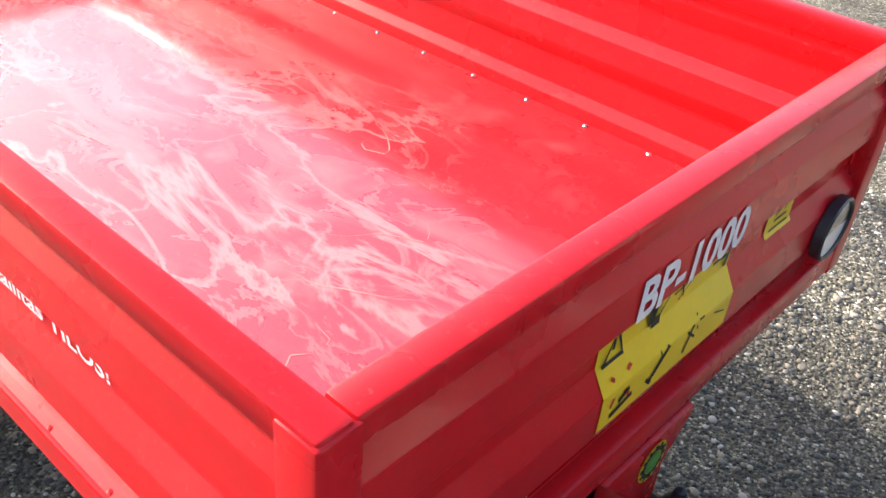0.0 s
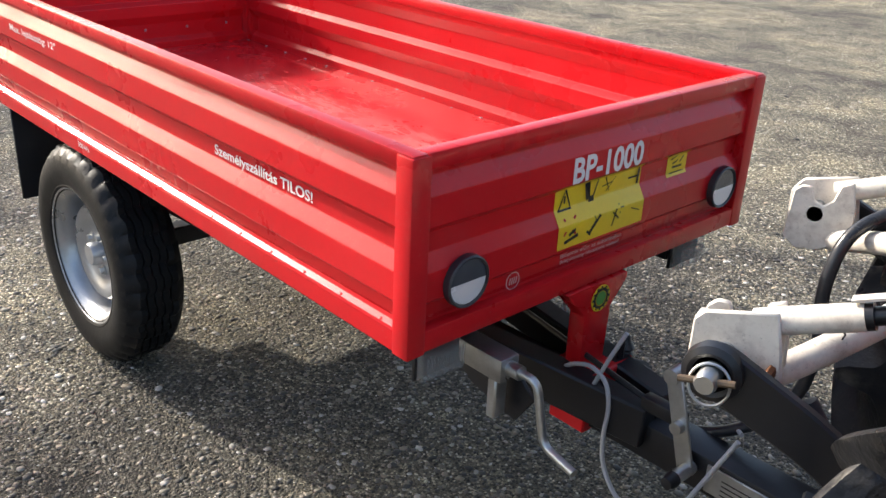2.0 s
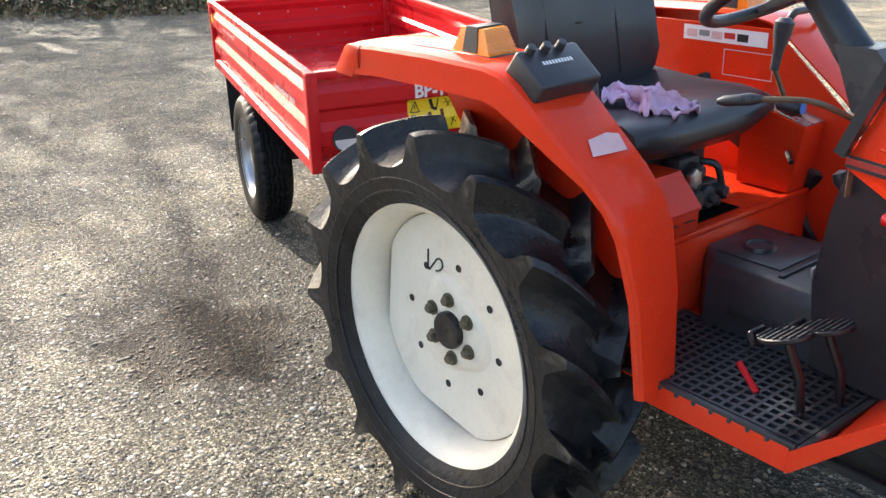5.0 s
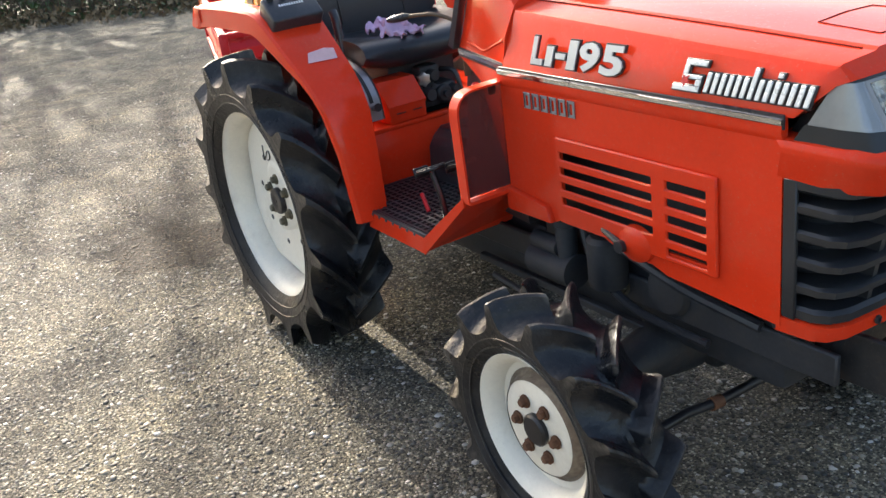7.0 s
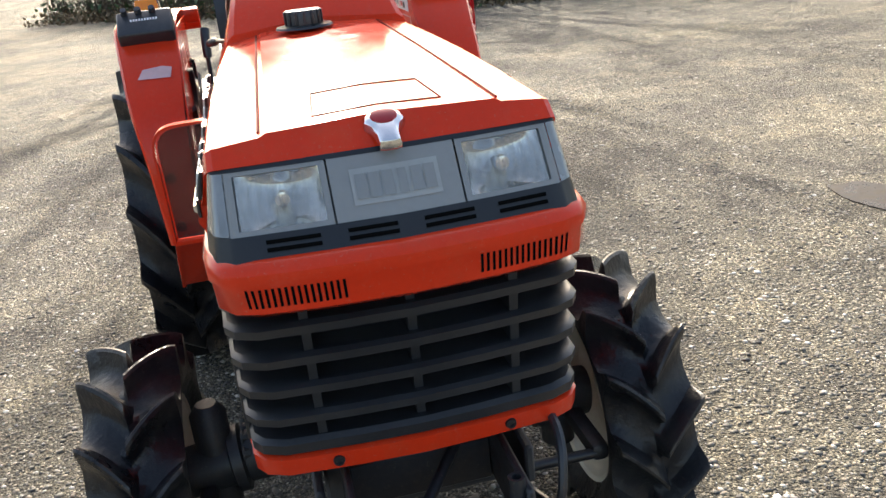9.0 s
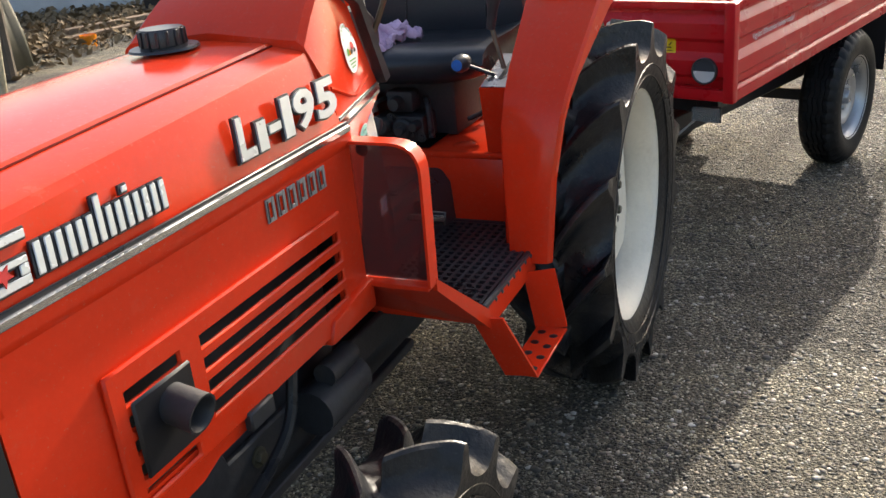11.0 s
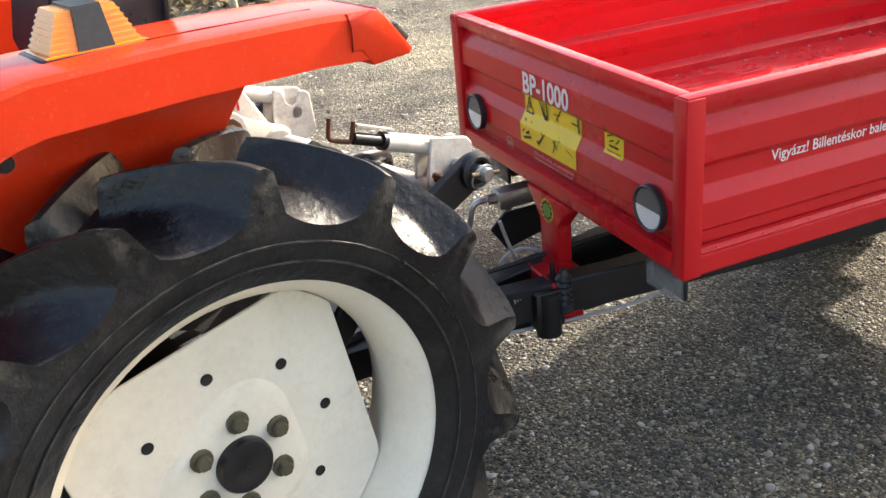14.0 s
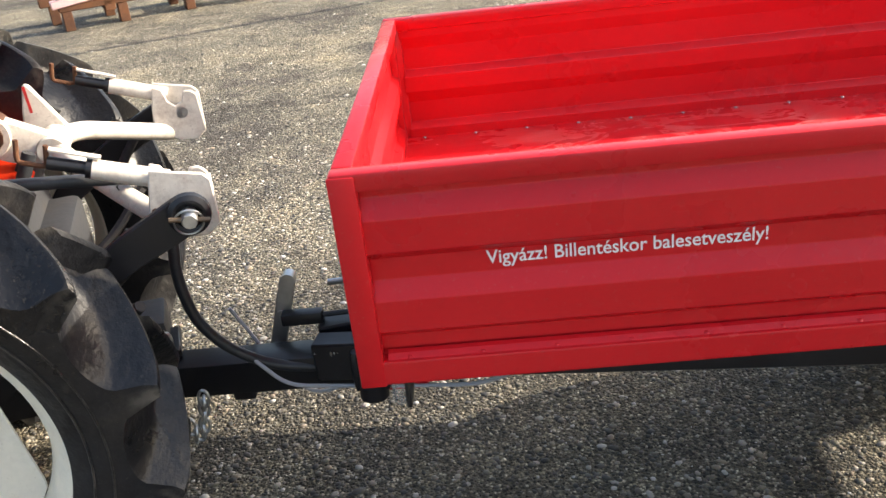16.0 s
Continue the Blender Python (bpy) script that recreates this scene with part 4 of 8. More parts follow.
def trailer_wheel(s):
    c = Matrix.Translation((-1.24, s * 0.385, 0.262))
    w = part("wheel", lathe([(r, h * s) for r, h in ((0.055, 0.020), (0.072, 0.018), (0.090, 0.028), (0.104, 0.036), (0.116, 0.035), (0.124, 0.026), (0.131, 0.008), (0.138, -0.002), (0.146, 0.006), (0.150, 0.040), (0.157, 0.054), (0.166, 0.060), (0.173, 0.070), (0.177, 0.071), (0.179, 0.066), (0.172, 0.050), (0.160, -0.050), (0.176, -0.070))], 48), M_ALU, trailer, "silver pressed-steel wheel", at=c)
    prof = [(0.168, 0.066), (0.181, 0.074), (0.184, 0.073), (0.210, 0.081), (0.236, 0.080), (0.256, 0.073), (0.268, 0.063), (0.2755, 0.053)]
    for y in (0.040, 0.020, 0.0, -0.020, -0.040):
        prof += [(0.281, y + 0.008), (0.281, y - 0.006), (0.273, y - 0.008), (0.273, y - 0.011)] if y > -0.04 else [(0.281, y + 0.008), (0.281, y - 0.006)]
    prof += [(0.2755, -0.053), (0.268, -0.063), (0.256, -0.073), (0.236, -0.080), (0.210, -0.081), (0.184, -0.073), (0.181, -0.074), (0.168, -0.066)]
    tread = lathe([(r, h * s) for r, h in prof], 144)
    tread.verts.ensure_lookup_table()
    for i, v in enumerate(tread.verts):
        ring, k = divmod(i, 144)
        if 8 <= ring < len(prof) - 8:
            v.co.y += 0.0026 * (1 if k % 6 < 3 else -1)
        if ring in (6, 7, 8, 9, len(prof) - 10, len(prof) - 9, len(prof) - 8, len(prof) - 7) and k % 4 == 0:
            v.co.x, v.co.z = v.co.x * 0.975, v.co.z * 0.975
        if 10 <= ring < len(prof) - 10 and k % 6 == 5 and ring % 4 < 2:
            v.co.x, v.co.z = v.co.x * 0.982, v.co.z * 0.982
    part("tyre", tread, M_TYRE2, w, "worn black road tyre", smooth=30)
    part("hub", moved(lathe([(0, 0.050 * s), (0.026, 0.050 * s), (0.029, 0.045 * s), (0.031, 0.022 * s), (0.062, 0.0205 * s)], 24), Matrix()), M_ALU, w)
    nut = None
    for k in range(5):
        a = k * math.tau / 5
        m = Matrix.Translation((0.047 * math.cos(a), 0.021 * s, 0.047 * math.sin(a))) @ Matrix.Rotation(radians(-90 * s), 4, "X")
        nut = part("wheel_nut", bolt_head(0.009, 0.014), M_ZINC, w, at=m) if nut is None else again(nut, "wheel_nut", m)
    slot = None
    for k in range(14):
        a = k * math.tau / 14
        m = Matrix.Translation((0.1272 * math.cos(a), 0.0175 * s, 0.1272 * math.sin(a))) @ Matrix.Rotation(-a, 4, "Y") @ Matrix.Rotation(radians(-66 * s), 4, "Z")
        slot = part("vent_slot", lathe([(0, 0.0015 * s), (0.0085, 0.0015 * s), (0.0085, -0.004 * s)], 12), M_HOLE, w, at=m) if slot is None else again(slot, "vent_slot", m)


trailer_wheel(-1)
trailer_wheel(1)


# ---- tractor ----
tractor = thing("compact_tractor", "used orange-red compact farm tractor with cream wheels", "tractor")


def plate(xs, zs, gone, y, thick, lower=None):
    """A side plate of cells with openings cut through; lower gives its bottom edge."""
    bm = bmesh.new()
    vs = {}

    def vert(i, k, h):
        if (i, k, h) not in vs:
            z = lower(xs[i]) if (k == 0 and lower) else zs[k]
            vs[i, k, h] = bm.verts.new((xs[i], y + h * thick, z))
        return vs[i, k, h]

    for i in range(len(xs) - 1):
        for k in range(len(zs) - 1):
            if not gone(i, k):
                bm.faces.new([vert(i, k, 0), vert(i + 1, k, 0), vert(i + 1, k + 1, 0), vert(i, k + 1, 0)])
    got = bmesh.ops.extrude_face_region(bm, geom=bm.faces[:])
    for e in got["geom"]:
        if isinstance(e, bmesh.types.BMVert):
            e.co.y += thick
    bmesh.ops.recalc_face_normals(bm, faces=bm.faces)
    return bm


def both(name, make, material, label="", **kw):
    """The same part on either side of the middle."""
    return [part(name, make() if s < 0 else flip_y(make()), material, tractor, label, **kw) for s in (-1, 1)]


# wheels
def bar_height(p):
    """Height across one tread bar: flat crest, long back slope, spoon-shaped hollow, steep front."""
    p %= 1.0
    if p < 0.10:
        return 1.0
    t = abs(2 * ((p - 0.10) / 0.90) ** 0.94 - 1)
    wall = min(1, max(0, (t - 0.74) / 0.26))
    return 0.42 * t ** 2.2 + 0.58 * wall * wall * (3 - 2 * wall)


def lugged_tyre(R, carcass, half, ymid, bead, n, lean, phase, s):
    """A deep-lugged tyre: two rows of leaning bars, half a pitch apart, moulded over a round carcass."""
    pitch, per = math.tau / n, 20
    width = [1.06, 1.03, 0.99, 0.92, 0.82, 0.68, 0.52, 0.36, 0.22, 0.10, 0.0]
    rows = [("side", r, y) for r, y in ((bead, 0.78), (bead + 0.02, 0.90), (bead + (carcass - bead) * 0.42, 1.02), (bead + (carcass - bead) * 0.60, 1.04))]
    rows += [("tread", w, 0) for w in width]
    rows += [("tread", -w, 0) for w in width[-2::-1]]
    rows += [(k, r, -y) for k, r, y in rows[3::-1]]
    rings = []
    for k, v, y in rows:
        w = v if k == "tread" else (1.0 if y > 0 else -1.0)
        ring = []
        for i in range(n * per):
            f = i / per * pitch + lean * (1 - abs(w)) * (1 + 0.35 * (1 - abs(w)))
            if k == "side":
                r, yy = v, y * half
            else:
                h = 0.0
                for side in (1, -1):
                    u = 1 - w * side
                    if u < 1.12:
                        fade = 1.0 if u < 1.01 else max(0.0, 1 - (u - 1.0) / 0.12)
                        q = (f - lean * u * (1 + 0.35 * min(u, 1)) - phase) / pitch + (0.5 if side < 0 else 0)
                        h = max(h, bar_height(q) * fade)
                aw = abs(w)
                top = R - 0.006 * aw ** 2 - 0.13 * max(0, aw - 0.82) ** 1.6 * R
                low = carcass - 0.006 * aw ** 2 - (carcass - bead) * 0.20 * max(0, aw - 0.30) ** 2 / 0.49
                r, yy = low + (top - low) * h, w * half
            ring.append((r * math.sin(f), (ymid + yy) * s, r * math.cos(f)))
        rings.append(ring)
    bm = loft(rings, caps=False)
    return bm


def ag_wheel(name, c, s, R, carcass, half, ymid, rim_r, rim_out, n, lean, phase, steer, label):
    """A driven wheel: cream rim, pressed disc, hub, bolts and a deep-lugged tyre. s: +1 left, -1 right."""
    m = Matrix.Translation(c) @ Matrix.Rotation(radians(steer), 4, "Z")
    inner = 2 * ymid - rim_out
    rim_prof = [(rim_r - 0.012, rim_out - 0.006), (rim_r - 0.004, rim_out), (rim_r, rim_out - 0.003), (rim_r - 0.001, rim_out - 0.010), (rim_r - 0.022, rim_out - 0.020), (rim_r - 0.030, rim_out - 0.05),
                (rim_r - 0.036, rim_out - 0.075), (rim_r - 0.036, inner + 0.07), (rim_r - 0.030, inner + 0.05), (rim_r - 0.022, inner + 0.02), (rim_r, inner), (rim_r - 0.012, inner + 0.004),
                (rim_r - 0.036, inner + 0.05), (rim_r - 0.042, inner + 0.073), (rim_r - 0.042, rim_out - 0.078), (rim_r - 0.036, rim_out - 0.052), (rim_r - 0.028, rim_out - 0.022)]
    wheel = part(name, lathe([(r, h * s) for r, h in rim_prof], 72, closed=True), M_WHITE, tractor, label, at=m)
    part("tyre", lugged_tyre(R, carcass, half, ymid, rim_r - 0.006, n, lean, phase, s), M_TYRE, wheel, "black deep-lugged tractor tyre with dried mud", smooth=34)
    for share, bulge in ((0.28, 0.975), (0.52, 1.040)):
        r0 = rim_r - 0.006 + (carcass - rim_r + 0.006) * share
        y0 = ymid + half * bulge
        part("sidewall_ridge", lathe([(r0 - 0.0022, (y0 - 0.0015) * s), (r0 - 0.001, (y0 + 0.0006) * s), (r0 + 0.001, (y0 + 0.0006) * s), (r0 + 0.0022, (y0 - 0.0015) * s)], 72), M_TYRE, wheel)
    return wheel


for s in (-1, 1):
    w = ag_wheel("rear_wheel", (0.006 * s + 0.004, 0, 0.466), s, 0.474, 0.418, 0.108, 0.432, 0.306, 0.515, 15, radians(13), radians(73 if s < 0 else 88), 0, "cream-painted steel rear wheel")
    e = 0.008 if s < 0 else 0.0
    ring = []
    for k in range(96):
        a = k * math.tau / 96
        r = min(0.262, (0.240 if s < 0 else 0.214) / max(max(math.cos(a - radians(f)) for f in ((82, 172, 262, 352) if s < 0 else (80, 170, 260, 350))), 0.001))
        ring.append((r * math.cos(a), r * math.sin(a)))
    disc = prism(ring, "y", *sorted(((0.430 + e) * s, (0.436 + e) * s)), 0.0015)
    lobes = []
    for k, h in ((1.16, 0.4352), (1.10, 0.4375), (1.02, 0.4420), (0.97, 0.4435), (0.55, 0.4435), (0.02, 0.4435)):
        lobes.append([(q * math.cos(b), (h + e) * s, q * math.sin(b)) for b, q in ((j * math.tau / 72, (0.100 + (0.012 * math.cos(3 * j * math.tau / 72 + 0.6) if k > 0.6 else 0)) * k) for j in range(72))])
    disc = join(disc, loft(lobes))
    wd = part("wheel_disc", disc, M_WHITE, w, "cream pressed wheel disc with clipped sides", smooth=30)
    part("hub_cap", lathe([(0.043, (0.442 + e) * s), (0.043, (0.455 + e) * s), (0.040, (0.460 + e) * s), (0.022, (0.461 + e) * s), (0.018, (0.459 + e) * s), (0.004, (0.459 + e) * s), (0.003, (0.461 + e) * s), (0, (0.461 + e) * s)], 32), M_BLACK, w, "dark grey hub cap")
    nut = hole = None
    for k in range(6):
        a = k * math.tau / 6 + 0.57
        m2 = Matrix.Translation((0.070 * math.cos(a), (0.443 + e) * s, 0.070 * math.sin(a))) @ Matrix.Rotation(radians(-90 * s), 4, "X")
        nut = part("wheel_bolt", bolt_head(0.0115, 0.018), M_BRONZE, w, at=m2) if nut is None else again(nut, "wheel_bolt", m2)
    for k in range(8):
        a = k * math.tau / 8 + 0.63
        r = 0.152
        m2 = Matrix.Translation((r * math.cos(a), (0.4362 + e) * s, r * math.sin(a)))
        hole = part("disc_hole", lathe([(0, 0.0005 * s), (0.0075, 0.0005 * s), (0.009, 0.001 * s), (0.009, 0)], 14), M_BLACK, w, at=m2) if hole is None else again(hole, "disc_hole", m2)
    c0 = Vector((-0.055, -0.4375 - e, 0.140)) if s < 0 else Vector((0.120, 0.4375, -0.110))
    turn = -12 if s < 0 else 200
    line = [(-0.030, 0.020), (-0.024, -0.022), (-0.018, -0.028), (0.004, 0.014), (0.018, 0.018), (0.026, 0.002), (0.014, -0.014), (0.004, -0.018)]
    co, si = math.cos(radians(turn)), math.sin(radians(turn))
    mark = tube(fillet([c0 + Vector((x * co - z * si, 0, x * si + z * co)) for x, z in line], 0.01, 3), 0.0021, 6)
    part("paint_mark", mark, M_INK, w)
for s in (-1, 1):
    w = ag_wheel("front_wheel", (1.333, s * 0.02, 0.290), s, 0.298, 0.252, 0.080, 0.440, 0.176, 0.505, 13, radians(12), radians(12), 0, "cream-painted steel front wheel")
    part("wheel_disc", lathe([(0.160, 0.470 * s), (0.150, 0.462 * s), (0.118, 0.458 * s), (0.112, 0.466 * s), (0.107, 0.480 * s), (0.100, 0.483 * s), (0, 0.483 * s)], 48), M_WHITE, w, "cream front wheel disc with rust round the hub")
    part("rust_ring", lathe([(0.1270, 0.4606 * s), (0.1190, 0.4597 * s), (0.1136, 0.4668 * s), (0.1086, 0.4806 * s), (0.1065, 0.4822 * s)], 48), M_GRIME, w)
    part("hub_cap", lathe([(0.036, 0.480 * s), (0.036, 0.492 * s), (0.030, 0.497 * s), (0, 0.498 * s)], 28), M_BLACK, w)
    nut = None
    for k in range(6):
        a = k * math.tau / 6
        m2 = Matrix.Translation((0.062 * math.cos(a), 0.484 * s, 0.062 * math.sin(a))) @ Matrix.Rotation(radians(-90 * s), 4, "X")
        nut = part("wheel_bolt", bolt_head(0.010, 0.016), M_RUST, w, at=m2) if nut is None else again(nut, "wheel_bolt", m2)

# fenders
F_LINE = [(0.525, 0.515), (0.512, 0.700), (0.488, 0.820), (0.462, 0.868), (0.420, 0.912), (0.250, 1.048), (0.215, 1.066), (0.170, 1.074), (0.0, 1.076), (-0.18, 1.072), (-0.262, 1.066)]


def fender_skin():
    out = []
    for i, (x, z) in enumerate(F_LINE):
        u = min(1, max(0, (z - 0.52) / 0.5))
        yo, yi = 0.440 + 0.060 * u ** 1.5, 0.352 - 0.022 * u
        a, b = Vector(F_LINE[max(i - 1, 0)]), Vector(F_LINE[min(i + 1, len(F_LINE) - 1)])
        d = (b - a).normalized()
        nx, nz = -d.y, d.x
        if nz < 0 or (abs(nz) < 0.2 and nx < 0):
            nx, nz = -nx, -nz
        lip = 0.018 + 0.044 * min(1, max(0, (z - 0.90) / 0.16))
        q = lambda y, h: (x + nx * h, -y, z + nz * h)
        out.append([q(yi, -0.004), q(yi, 0.0), q(yi + 0.05, 0.004), q(yo - 0.020, 0.003), q(yo - 0.006, -0.001), q(yo, -0.008), q(yo + 0.002, -lip), q(yo - 0.002, -lip), q(yo - 0.005, -0.012), q(yo - 0.02, -0.004)])
    return soften(loft(out), 0)


fenders = both("fender", fender_skin, M_ORANGE, "orange sheet-steel rear fender", smooth=24)
both("fender_tip", lambda: prism([(-0.262, 1.0675), (-0.270, 1.066), (-0.282, 1.056), (-0.322, 1.006), (-0.316, 0.999), (-0.256, 0.996), (-0.240, 1.018), (-0.225, 1.020), (-0.225, 1.060)], "y", -0.5035, -0.285, 0.003, 2), M_ORANGE)
for s in (-1, 1):
    # the lamp sits on the sloping end of the fender
    slope = Vector((0.044, 0, 0.054)).normalized()
    back = Vector((-slope.z, 0, slope.x))
    end = Matrix(((back.x, 0, slope.x, -0.322), (0, 1, 0, 0), (back.z, 0, slope.z, 1.006), (0, 0, 0, 1)))
    tl = part("tail_lamp", moved(box(0.001, 0.014, *sorted((s * 0.315, s * 0.480)), 0.032, 0.062, 0.003, 2), end), M_CLEARLENS, tractor, "grey tail lamp on the sloping fender end")
    part("lamp_lens", moved(box(0.0145, 0.017, *sorted((s * 0.335, s * 0.460)), 0.037, 0.057, 0.001), end), M_REDLENS, tl)
    part("lamp_rubber", moved(box(0.001, 0.015, *sorted((s * 0.310, s * 0.485)), 0.002, 0.031, 0.003, 2), end), M_PLASTIC, tl, "black rubber foot of the lamp")
    part("fender_seam", tube([(-0.226, s * 0.503, 1.020), (-0.226, s * 0.5045, 1.050), (-0.226, s * 0.498, 1.0660), (-0.226, s * 0.470, 1.0705)], 0.0011, 5), M_GROOVE, fenders[0 if s < 0 else 1])
    part("fender_groove", tube([(-0.20, s * 0.452, 1.0738), (-0.05, s * 0.452, 1.0785), (0.02, s * 0.452, 1.0795)], 0.0012, 5), M_GROOVE, fenders[0 if s < 0 else 1])
INNER = [(0.490, 0.53), (0.480, 0.80), (0.430, 0.885), (0.230, 1.050), (-0.255, 1.048), (-0.250, 1.025), (-0.180, 1.000), (-0.150, 0.965), (-0.060, 0.855), (-0.030, 0.70), (0.30, 0.53)]
both("inner_guard", lambda: prism(INNER, "y", -0.336, -0.330, 0.002), M_ORANGE, "orange inner guard plate with bolt heads")
for s in (-1, 1):
    for x, z in ((-0.095, 0.985), (-0.075, 0.905), (0.06, 0.82), (0.18, 0.95), (0.12, 0.70)):
        part("guard_bolt", moved(bolt_head(0.008, 0.006), Matrix.Translation((x, s * 0.3362, z)) @ Matrix.Rotation(radians(-90 * s), 4, "X")), M_ENGINE, tractor)


for s in (-1, 1):
    for x0, x1, z0, z1 in ((0.10, 0.235, 0.930, 0.932), (0.10, 0.235, 0.990, 0.992), (0.10, 0.102, 0.932, 0.990), (0.233, 0.235, 0.932, 0.990)):
        part("sticker_outline", box(x0, x1, *sorted((s * 0.3290, s * 0.3296)), z0, z1, 0), M_LIGHTPRINT, fenders[0 if s < 0 else 1])
info = part("info_sticker", box(-0.02, 0.215, 0.3290, 0.3297, 1.005, 1.040, 0), M_PRINT, tractor, "white printed information sticker")
for k in range(5):
    part("info_line", box(-0.01 + 0.036 * k, 0.02 + 0.036 * k, 0.3284, 0.3290, 1.012 + 0.004 * (k % 2), 1.030, 0), (M_LIGHTPRINT, M_GREYPANEL, M_LIGHTPRINT, M_REDINK, M_INK)[k], info)


def beacon(s):
    b = part("turn_lamp", moved(loft([[(x * k, y * k2, z) for x, y in ((-0.052, -0.036), (0.052, -0.036), (0.052, 0.036), (-0.052, 0.036))] for z, k, k2 in ((0, 1.12, 1.1), (0.007, 1.12, 1.1), (0.008, 1.0, 1.0), (0.052, 0.62, 0.8))]), Matrix.Translation((0.075, s * 0.410, 1.074))), M_AMBER, tractor, "amber turn-signal lamp with black middle", smooth=20)
    part("lamp_base", box(0.010, 0.140, s * 0.41 - 0.042, s * 0.41 + 0.042, 1.070, 1.080, 0.003), M_PLASTIC, b)
    part("lamp_middle", moved(loft([[(x * k, y * k2, z) for x, y in ((-0.016, -0.038), (0.016, -0.038), (0.016, 0.038), (-0.016, 0.038))] for z, k, k2 in ((0.006, 1.3, 1.03), (0.055, 1.0, 0.82))]), Matrix.Translation((0.075, s * 0.410, 1.074))), M_PLASTIC, b)
    rib = None
    for k in range(6):
        m = Matrix.Translation((0, 0, 0.0065 * k))
        bm = loft([[(x * q, y * q2, z) for x, y in ((-0.053, -0.037), (0.053, -0.037), (0.053, 0.037), (-0.053, 0.037))] for z, q, q2 in ((0.011 + 0.0065 * k, 0.985 - 0.055 * k, 0.99 - 0.028 * k), (0.013 + 0.0065 * k, 0.965 - 0.055 * k, 0.98 - 0.028 * k))])
        part("lens_rib", moved(bm, Matrix.Translation((0.075, s * 0.410, 1.074))), M_AMBER, b)


beacon(-1)
beacon(1)

# grab handle on the left fender, control box on the right one
grab = part("grab_handle", tube(fillet([(0.242, 0.350, 1.050), (0.258, 0.350, 1.088), (0.258, 0.500, 1.088), (0.240, 0.500, 1.050)], 0.03, 5), 0.0085, 12), M_PLASTIC, tractor, "black ribbed grab handle")
for y in (0.350, 0.500):
    part("handle_foot", moved(lathe([(0, 0), (0.017, 0), (0.016, 0.008), (0.010, 0.014), (0, 0.014)], 18, "z"), Matrix.Translation((0.240, y, 1.046)) @ Matrix.Rotation(radians(35), 4, "Y")), M_PLASTIC, grab)
cb = Matrix.Translation((0.250, -0.408, 1.046)) @ Matrix.Rotation(radians(38), 4, "Y") @ Matrix.Scale(0.93, 4)
ctrl = part("implement_control_box", moved(box(-0.050, 0.048, -0.080, 0.080, -0.012, 0.046, 0.008, 3), cb), M_PLASTIC, tractor, "black implement control box with three knobs")
part("box_script", moved(join(*[box(-0.0125, -0.0035, -0.040 + 0.008 * i, -0.035 + 0.008 * i, 0.0463, 0.0467, 0) for i in range(10)]), cb), M_PRINT, ctrl)
for y in (-0.055, -0.015, 0.025):
    part("box_knob", moved(lathe([(0, 0.064), (0.009, 0.063), (0.010, 0.046), (0, 0.046)], 14, "z"), cb @ Matrix.Translation((-0.038, y, 0))), M_PLASTIC, ctrl)
part("torn_label", moved(prism([(-0.045, -0.020), (0.04, -0.024), (0.046, 0.012), (0.02, 0.020), (-0.03, 0.014)], "z", 0, 0.0006), Matrix.Translation((0.378, -0.40, 0.9535)) @ Matrix.Rotation(radians(39), 4, "Y") @ Matrix.Rotation(radians(90), 4, "Z")), M_LIGHTPRINT, tractor, "torn pale sticker residue")

# platform, mat, toe boards, step
part("platform", join(box(0.354, 0.785, -0.392, 0.392, 0.520, 0.528, 0.002)), M_ORANGE, tractor, "orange steel foot platform")
both("platform_edge", lambda: join(box(0.50, 0.786, -0.400, -0.3925, 0.488, 0.536, 0.002), box(0.778, 0.786, -0.392, -0.12, 0.495, 0.530, 0.001)), M_ORANGE)


def toe_board():
    q = [Vector(p) for p in ((0.786, -0.396, 0.500), (0.958, -0.372, 0.662), (0.958, -0.200, 0.662), (0.786, -0.12, 0.520))]
    return loft([[p for p in q], [p + Vector((0.004, 0, -0.005)) for p in q]])


both("toe_board", toe_board, M_ORANGE)
both("toe_flange", lambda: loft([[(0.786, -0.396, 0.488), (0.786, -0.402, 0.488), (0.786, -0.402, 0.530), (0.786, -0.396, 0.530)], [(0.958, -0.370, 0.648), (0.958, -0.378, 0.648), (0.958, -0.378, 0.672), (0.958, -0.370, 0.672)]]), M_ORANGE)


def mat_side():
    x0, x1, y0, y1 = 0.385, 0.790, 0.135, 0.382
    xs = sorted([x0 + 0.0213 * i - 0.0036 for i in range(20)] + [x0 + 0.0213 * i + 0.0036 for i in range(20)])
    ys = sorted([y0 + 0.0205 * i - 0.0036 for i in range(13)] + [y0 + 0.0205 * i + 0.0036 for i in range(13)])
    grid = plate(xs, ys, lambda i, k: i % 2 == 1 and k % 2 == 1, -0.5325, -0.0085)
    return moved(grid, Matrix.Rotation(radians(-90), 4, "X"))


